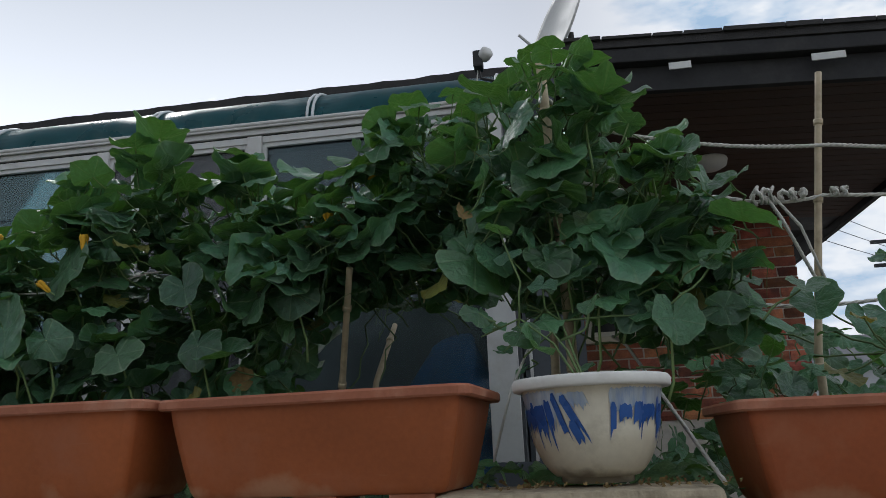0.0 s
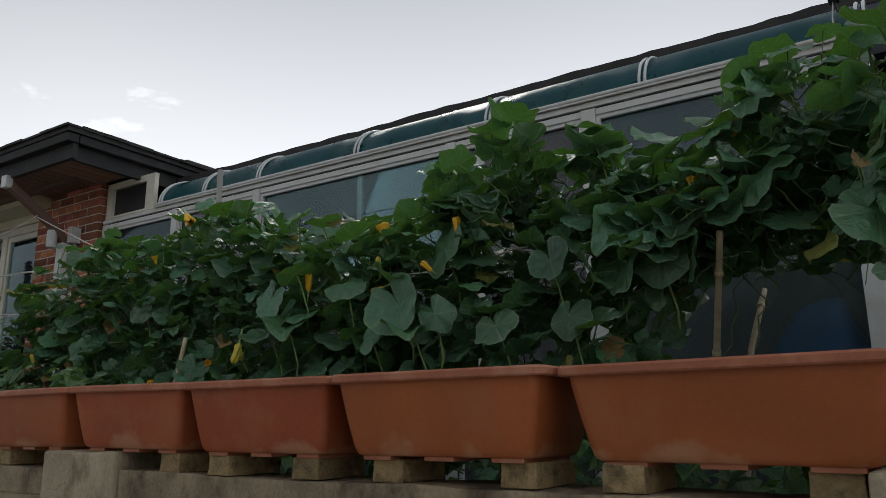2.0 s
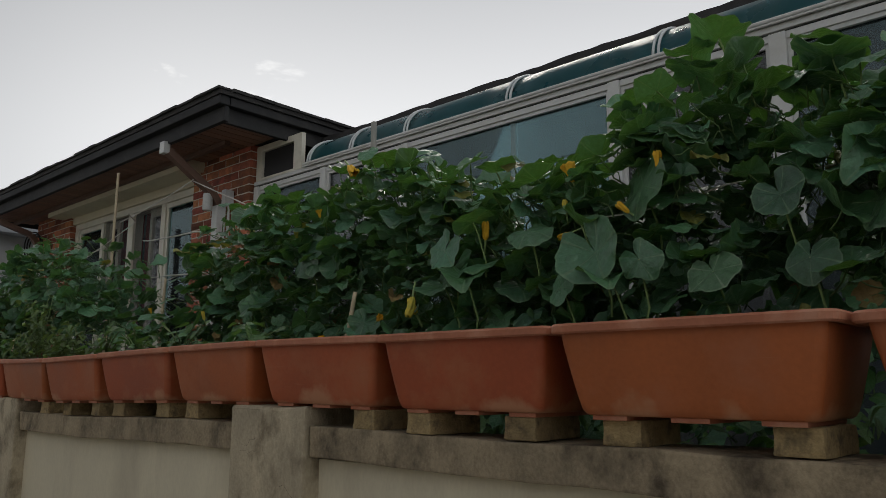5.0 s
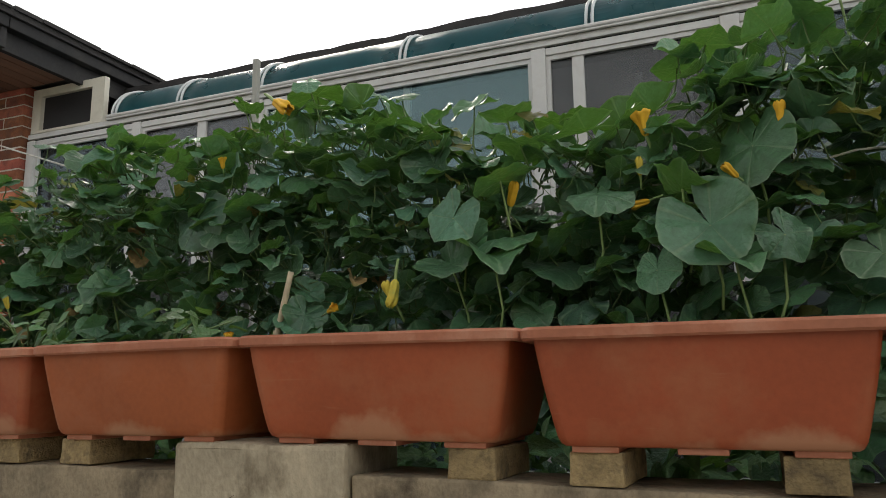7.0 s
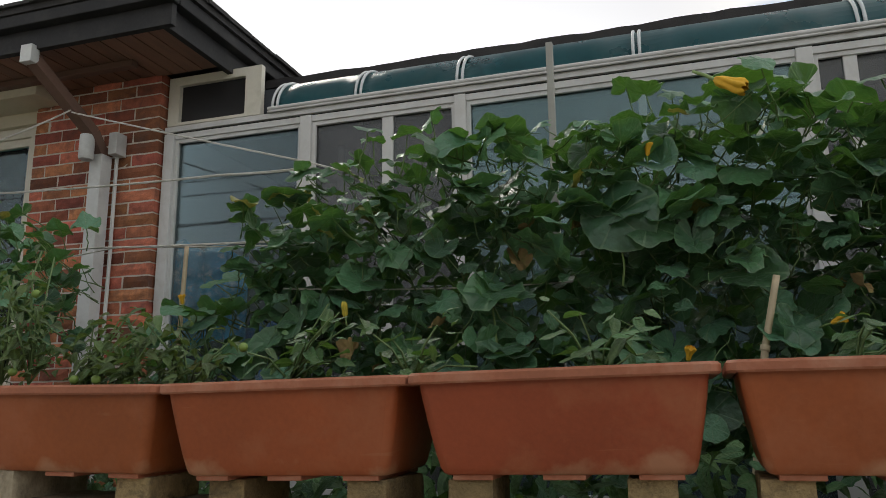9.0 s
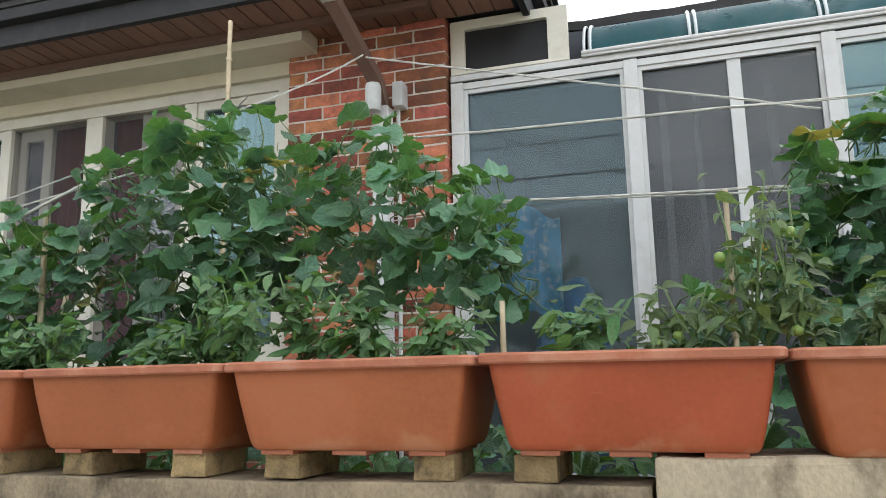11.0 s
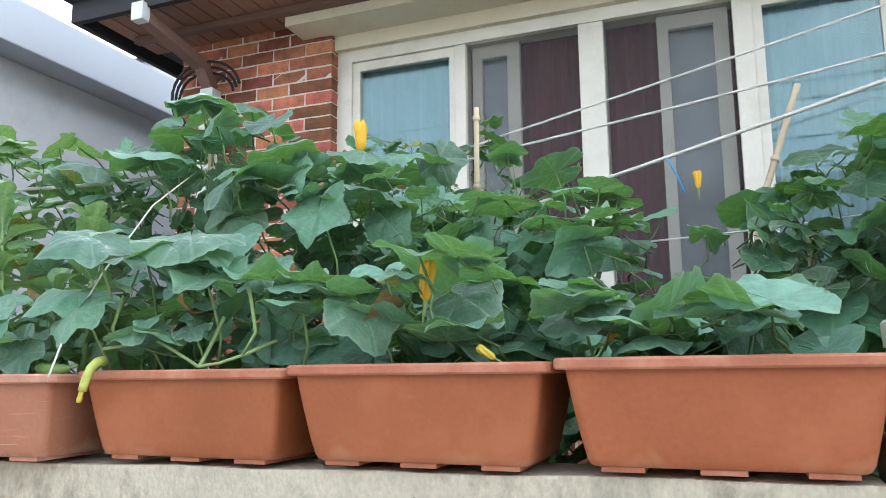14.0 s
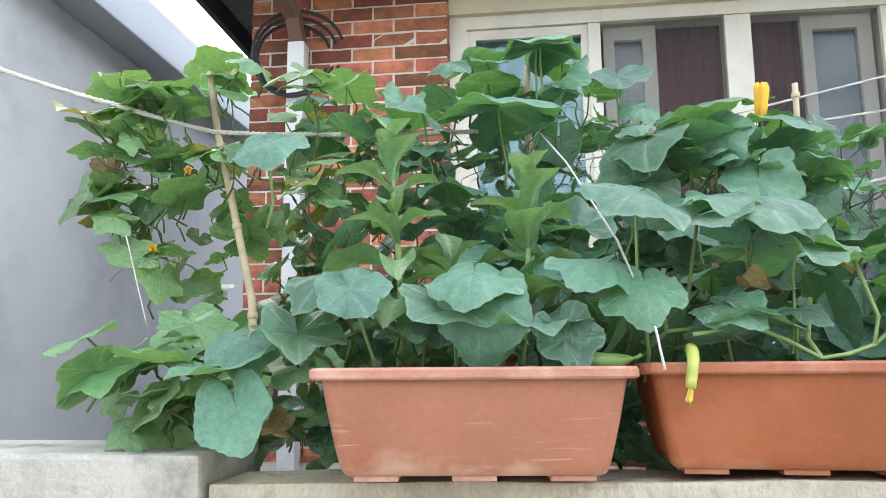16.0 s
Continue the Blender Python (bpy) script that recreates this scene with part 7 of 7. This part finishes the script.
rope([(-6.29, 1.95, 1.86), (-6.75, 1.53, 1.47)], 0.005)
rope([(-6.27, 1.94, 1.84), (-4.47, 1.51, 1.20), (-4.25, 1.46, 1.12)], 0.005, 0.004)
rope([(-6.4, 1.58, 1.265), (-5.85, 1.41, 1.18), (-4.6, 1.04, 1.02), (-4.2, 0.93, 0.97)], 0.005, 0.004)
rope([(-5.95, 1.45, 0.895), (-5.51, 1.37, 0.86), (-4.53, 1.20, 0.78), (-4.2, 1.14, 0.755)], 0.005, 0.003)
rope([(-5.95, 1.49, 0.845), (-5.40, 1.40, 0.86), (-4.2, 1.12, 0.73)], 0.0032, 0.003)
rope([(-6.76, 1.6, 1.56), (-7.0, 1.79, 1.55), (-8.7, 1.77, 1.17), (-9.3, 1.76, 1.03)], 0.005, 0.003)
rope([(-6.8, 1.44, 1.24), (-7.05, 1.40, 1.20), (-8.58, 1.60, 1.06), (-9.3, 1.69, 0.99)], 0.005, 0.003)
rope([(-6.75, 0.90, 1.06), (-6.95, 0.92, 1.02), (-8.15, 1.18, 0.78), (-9.0, 1.36, 0.61)], 0.008, 0.004)
rope([(-8.2, 0.9, 0.5), (-7.0, 1.1, 0.62)], 0.003)
rope([(-11.35, -0.45, 0.96), (-10.742, 0.2, 0.869), (-10.559, 0.4, 0.842), (-10.327, 0.52, 0.793), (-10.07, 0.55, 0.783), (-9.664, 0.62, 0.792), (-9.474, 0.71, 0.83), (-9.45, 0.73, 0.842)], 0.008, 0.004)
rope([(0.25, 0.68, 1.06), (0.49, 0.9, 1.01), (1.07, 0.89, 0.91), (2.25, 0.95, 0.83)], 0.007)
rope([(0.25, 0.68, 0.82), (0.75, 0.9, 0.78), (1.03, 0.89, 0.755), (2.25, 0.92, 0.74)], 0.006)
rope([(0.25, 0.7, 0.5), (0.68, 0.9, 0.47), (1.15, 0.9, 0.44), (2.25, 0.9, 0.42)], 0.006)
rope([(0.87, 0.88, 0.76), (0.9, 0.86, 0.68), (0.98, 0.88, 0.48)], 0.008, 0.0, label="knotted loose rope end hanging from a rope")
rope([(0.89, 0.88, 0.76), (0.95, 0.87, 0.66), (1., 0.89, 0.5)], 0.006, 0.0, label="knotted loose rope end hanging from a rope")
krnd = random.Random(17)
for x0, x1, rad, loops in ((0.83, 0.90, 0.020, 3), (0.90, 0.99, 0.011, 3), (1.05, 1.10, 0.012, 2)):
    for k in range(loops):
        cx, wide = x0 + (x1 - x0) * (k + 0.5) / loops, (x1 - x0) / loops
        spin, skew = krnd.uniform(0, 6.28), krnd.uniform(-1.2, 1.2)
        rope([(cx + wide * skew * (j / 14 - 0.5) + 0.006 * math.sin(j * 1.3 + spin), 0.885 + rad * (1 + 0.35 * math.sin(j * 0.9 + spin)) * math.cos(spin + 7.5 * j / 14), 0.768 - 0.03 * (cx - 0.85) + rad * (1 + 0.3 * math.cos(j * 1.1 + spin)) * math.sin(spin + 7.5 * j / 14)) for j in range(15)], krnd.uniform(0.0055, 0.008), 0.0, label="white rope knotted round the line")
rope([(0.38, 0.75, 0.36), (0.41, 0.7, 0.33), (0.52, 0.12, 0.0)], 0.006, 0.0)
rope([(0.21, 0.9, 0.5), (0.12, 0.36, 0.2), (0.08, 0.3, 0.05)], 0.0045, 0.0)
rope([(-7.95, 1.13, 0.815), (-7.92, 1.12, 0.75), (-7.90, 1.12, 0.69)], 0.0034, 0.0, "tape_tie", "torn light blue tape tied to a rope", "blue_tape")
rope([(-9.45, 0.71, 0.85), (-9.36, 0.36, 0.62), (-9.275, 0.1, 0.38), (-9.232, -0.05, 0.197), (-9.225, -0.085, 0.123)], 0.0026, 0.0, label="white string tied down to a planter rim")
rope([(-10.47, 0.35, 0.47), (-10.40, 0.35, 0.24)], 0.0018, 0.0)
rope([(-4.3, 1.0, 0.55), (-3.0, 1.0, 0.52), (-2.3, 1.0, 0.5)], 0.003)
rope([(-1.6, 0.86, 0.64), (-1.1, 0.88, 0.68), (-0.2, 0.95, 0.76)], 0.0036)

# cracks in the wall's plaster and concrete
crnd = random.Random(55)
for x, y, z, along, n in ((-2.44, 0.0465, -0.16, 0.02, 7), (-2.33, 0.0465, -0.10, -0.02, 6), (-2.2, 0.0465, -0.24, 0.015, 8), (-4.8, 0.0465, -0.16, 0.02, 6), (-4.62, 0.0465, -0.2, -0.01, 7), (-7.4, 0.0465, -0.13, 0.015, 8), (-7.25, 0.0465, -0.2, -0.02, 6), (-8.4, 0.0635, -0.12, 0.03, 7)):
    b = bmesh.new()
    p, run = Vector((x, y, z)), []
    for k in range(n):
        run.append(p.copy())
        p = p + Vector((along + crnd.uniform(-0.012, 0.012), 0, crnd.uniform(-0.022, 0.012)))
    tube(b, run, 0.0006, 4, 0.4)
    part("crack", b, M["soil"], wall_g, "fine dark crack")
# withered leaf litter round the pot
lit = tagged(thing("leaf_litter", (0.31, 0.16, 0.0), "brown withered leaf litter round the pot on the wall", "litter"), kind="stuff")
rows = []
for k in range(150):
    x, y = crnd.uniform(0.05, 0.55), crnd.uniform(0.055, 0.28)
    if (x - 0.295) ** 2 + (y - 0.215) ** 2 > 0.0085:
        rows.append(turned((x, y, crnd.uniform(0.0, 0.008)), (crnd.gauss(0, .5), crnd.gauss(0, .5), 1), (crnd.gauss(0, 1), crnd.gauss(0, 1), 0), crnd.uniform(0.005, 0.013)))
joined_leaves("withered_leaves", lit, (0.31, 0.16, 0.0), rows, DRY[0])


# ---- distance and the far side of the alley ----
def far_house_at(x, y, w, d, h, name="distant_house"):
    hs = tagged(thing(name, (x, y, GROUND_Z), "small distant house with pale walls and a grey roof", "house", "distant houses"), kind="structure")
    part("wall", new_box(-w / 2, w / 2, -d / 2, d / 2, 0, h), M["neighbour"], hs)
    r = bmesh.new()
    lo = [r.verts.new((sx * (w / 2 + 0.3), sy * (d / 2 + 0.3), h)) for sx, sy in ((-1, -1), (1, -1), (1, 1), (-1, 1))]
    t = [r.verts.new((sx * w / 4, 0, h + 0.9)) for sx in (-1, 1)]
    r.faces.new(lo[::-1]); r.faces.new((lo[0], lo[1], t[1], t[0])); r.faces.new((lo[1], lo[2], t[1])); r.faces.new((lo[2], lo[3], t[0], t[1])); r.faces.new((lo[3], lo[0], t[0]))
    part("roof", r, M["roof_far"], hs)
    for k in (-1, 0, 1):
        part("window", new_box(k * w / 3.4 - 0.5, k * w / 3.4 + 0.5, -d / 2 - 0.03, -d / 2 + 0.02, h * 0.45, h * 0.8), M["dark_pane"], hs)


far_house_at(7.5, 17, 6, 5, 2.6)
far_house_at(14.0, 21, 7, 5, 3.0)
far_house_at(5.2, 26, 6, 5, 2.9)


def roof_deck_house():
    """A pale block far off with a lower terrace and a railing."""
    hs = tagged(thing("distant_apartment", (-34.5, 5.0, GROUND_Z), "pale distant apartment block with a railed terrace", "apartment block", "distant houses"), kind="structure")
    part("wall", new_box(-1.5, 1.5, -3.5, 2.75, 0, 9.85), M["neighbour"], hs)
    part("parapet", new_box(-1.6, 1.6, -3.6, 2.85, 9.852, 9.98), M["eave_band"], hs)
    part("terrace", new_box(-1.5, 1.5, 2.752, 3.25, 0, 8.55), M["neighbour"], hs)
    for z in (8.75, 9.0, 9.25):
        part("rail", new_box(1.44, 1.48, 2.86, 3.25, z, z + 0.04), M["pipe"], hs)
    for y in (2.9, 3.05, 3.21):
        part("rail_post", new_box(1.43, 1.49, y, y + 0.04, 8.552, 9.3), M["pipe"], hs)
    for z in (3.0, 6.0):
        part("window", new_box(1.49, 1.53, 0.4, 2.0, z, z + 1.3), M["dark_pane"], hs)


roof_deck_house()
far_house_at(-23.5, 16.8, 7, 5.6, 9.9)


def utility_pole(x, y, h, arms=()):
    w = thing("utility_pole", (x, y, GROUND_Z), "grey concrete utility pole" + (" with crossarms" if arms else " across the alley"), "utility pole", "utility poles")
    b = bmesh.new()
    tube(b, [(0, 0, 0), (0, 0, h)], 0.14, 12, 0.7)
    part("shaft", b, M["fascia"], w)
    for z in arms:
        part("crossarm", new_box(-0.7, 0.7, -0.05, 0.05, z, z + 0.08), M["fascia"], w)


utility_pole(8.6, 18.5, 6.2, (5.9, 5.3))
utility_pole(16, -7.5, 7.0)
utility_pole(-26, -7.5, 7.0)
for i, (z, y, s) in enumerate(((5.4, -7.5, 0.5), (5.0, -7.4, 0.45), (4.55, -7.6, 0.6), (4.3, -7.45, 0.4), (3.9, -7.5, 0.5))):
    rope([(-26, y, z), (16, y, z + 0.2)], 0.016, s, "overhead_cable", "black overhead cable along the alley", "black")
for z in (4.6, 4.3, 4.0):
    rope([(8.6, 18.5, z), (2.5, 9.0, z - 0.9)], 0.008, 0.05, "overhead_cable", "black overhead cable to the house", "black")
    rope([(8.6, 18.5, z), (20, 19, z)], 0.01, 0.08, "overhead_cable", "black overhead cable behind the house", "black")


# ---- bricks, course by course ----
def brick_mesh(seed, width):
    """One brick with an uneven split face towards -y; its lower left front corner is the origin."""
    rnd = random.Random(seed)
    H, D = 0.0655, 0.10
    bm = bmesh.new()
    nx, nz = 4, 2
    g = []
    for j in range(nz + 1):
        row = []
        for i in range(nx + 1):
            edge = i in (0, nx) or j in (0, nz)
            row.append(bm.verts.new((width * i / nx + (0 if not edge else rnd.uniform(-.0015, .0015)), rnd.uniform(-0.006, 0.0) if not edge else rnd.uniform(0.001, 0.005), H * j / nz + (0 if not edge else rnd.uniform(-.0015, .0015)))))
        g.append(row)
    for j in range(nz):
        for i in range(nx):
            bm.faces.new((g[j][i], g[j][i + 1], g[j + 1][i + 1], g[j + 1][i]))
    rim_v = [g[0][i] for i in range(nx + 1)] + [g[j][nx] for j in range(1, nz + 1)] + [g[nz][i] for i in range(nx - 1, -1, -1)] + [g[j][0] for j in range(nz - 1, 0, -1)]
    back = [bm.verts.new((v.co.x, D, v.co.z)) for v in rim_v]
    n = len(rim_v)
    for k in range(n):
        bm.faces.new((rim_v[k], back[k], back[(k + 1) % n], rim_v[(k + 1) % n]))
    return mesh_of(bm, "brick", M["brick"])


LONG = [brick_mesh(s, 0.213) for s in range(6)]
SHORT = [brick_mesh(20 + s, 0.100) for s in range(4)]
COURSE, PITCH = 0.0765, 0.225


def lay_bricks(wall, x0, x1, z0, z1, y, seed):
    rnd = random.Random(seed)
    z, j = z0, 0
    while z + 0.0655 <= z1 + 0.01:
        x = x0
        if j % 2:
            b = new("brick", rnd.choice(SHORT))
            b.parent, b.location = wall, (x, y, z)
            x += 0.1125
        while x + 0.09 <= x1:
            room = x1 - x
            me = rnd.choice(LONG) if room >= 0.2 else rnd.choice(SHORT)
            b = new("brick", me)
            b.parent, b.location = wall, (x, y + rnd.uniform(-0.003, 0.002), z)
            wdt = 0.213 if room >= 0.2 else 0.100
            if room < 0.31 and room >= 0.2 and room - 0.225 < 0.09:
                b.scale = ((room) / 0.213, 1, 1)
                x += room
            elif room < 0.2:
                b.scale = (room / 0.100, 1, 1)
                x += room
            else:
                x += wdt + 0.012
        z += COURSE
        j += 1


lay_bricks(house, -10.935, -9.862, -0.306, 2.2, HY, 1)
lay_bricks(pier, -6.915, -5.945, -0.306, 2.2, HY, 2)
lay_bricks(apron, -9.86, -6.92, -0.391, 0.22, HY, 3)
lay_bricks(right_wall, 0.36, 1.955, 0.2, 1.7, 4.40, 4)
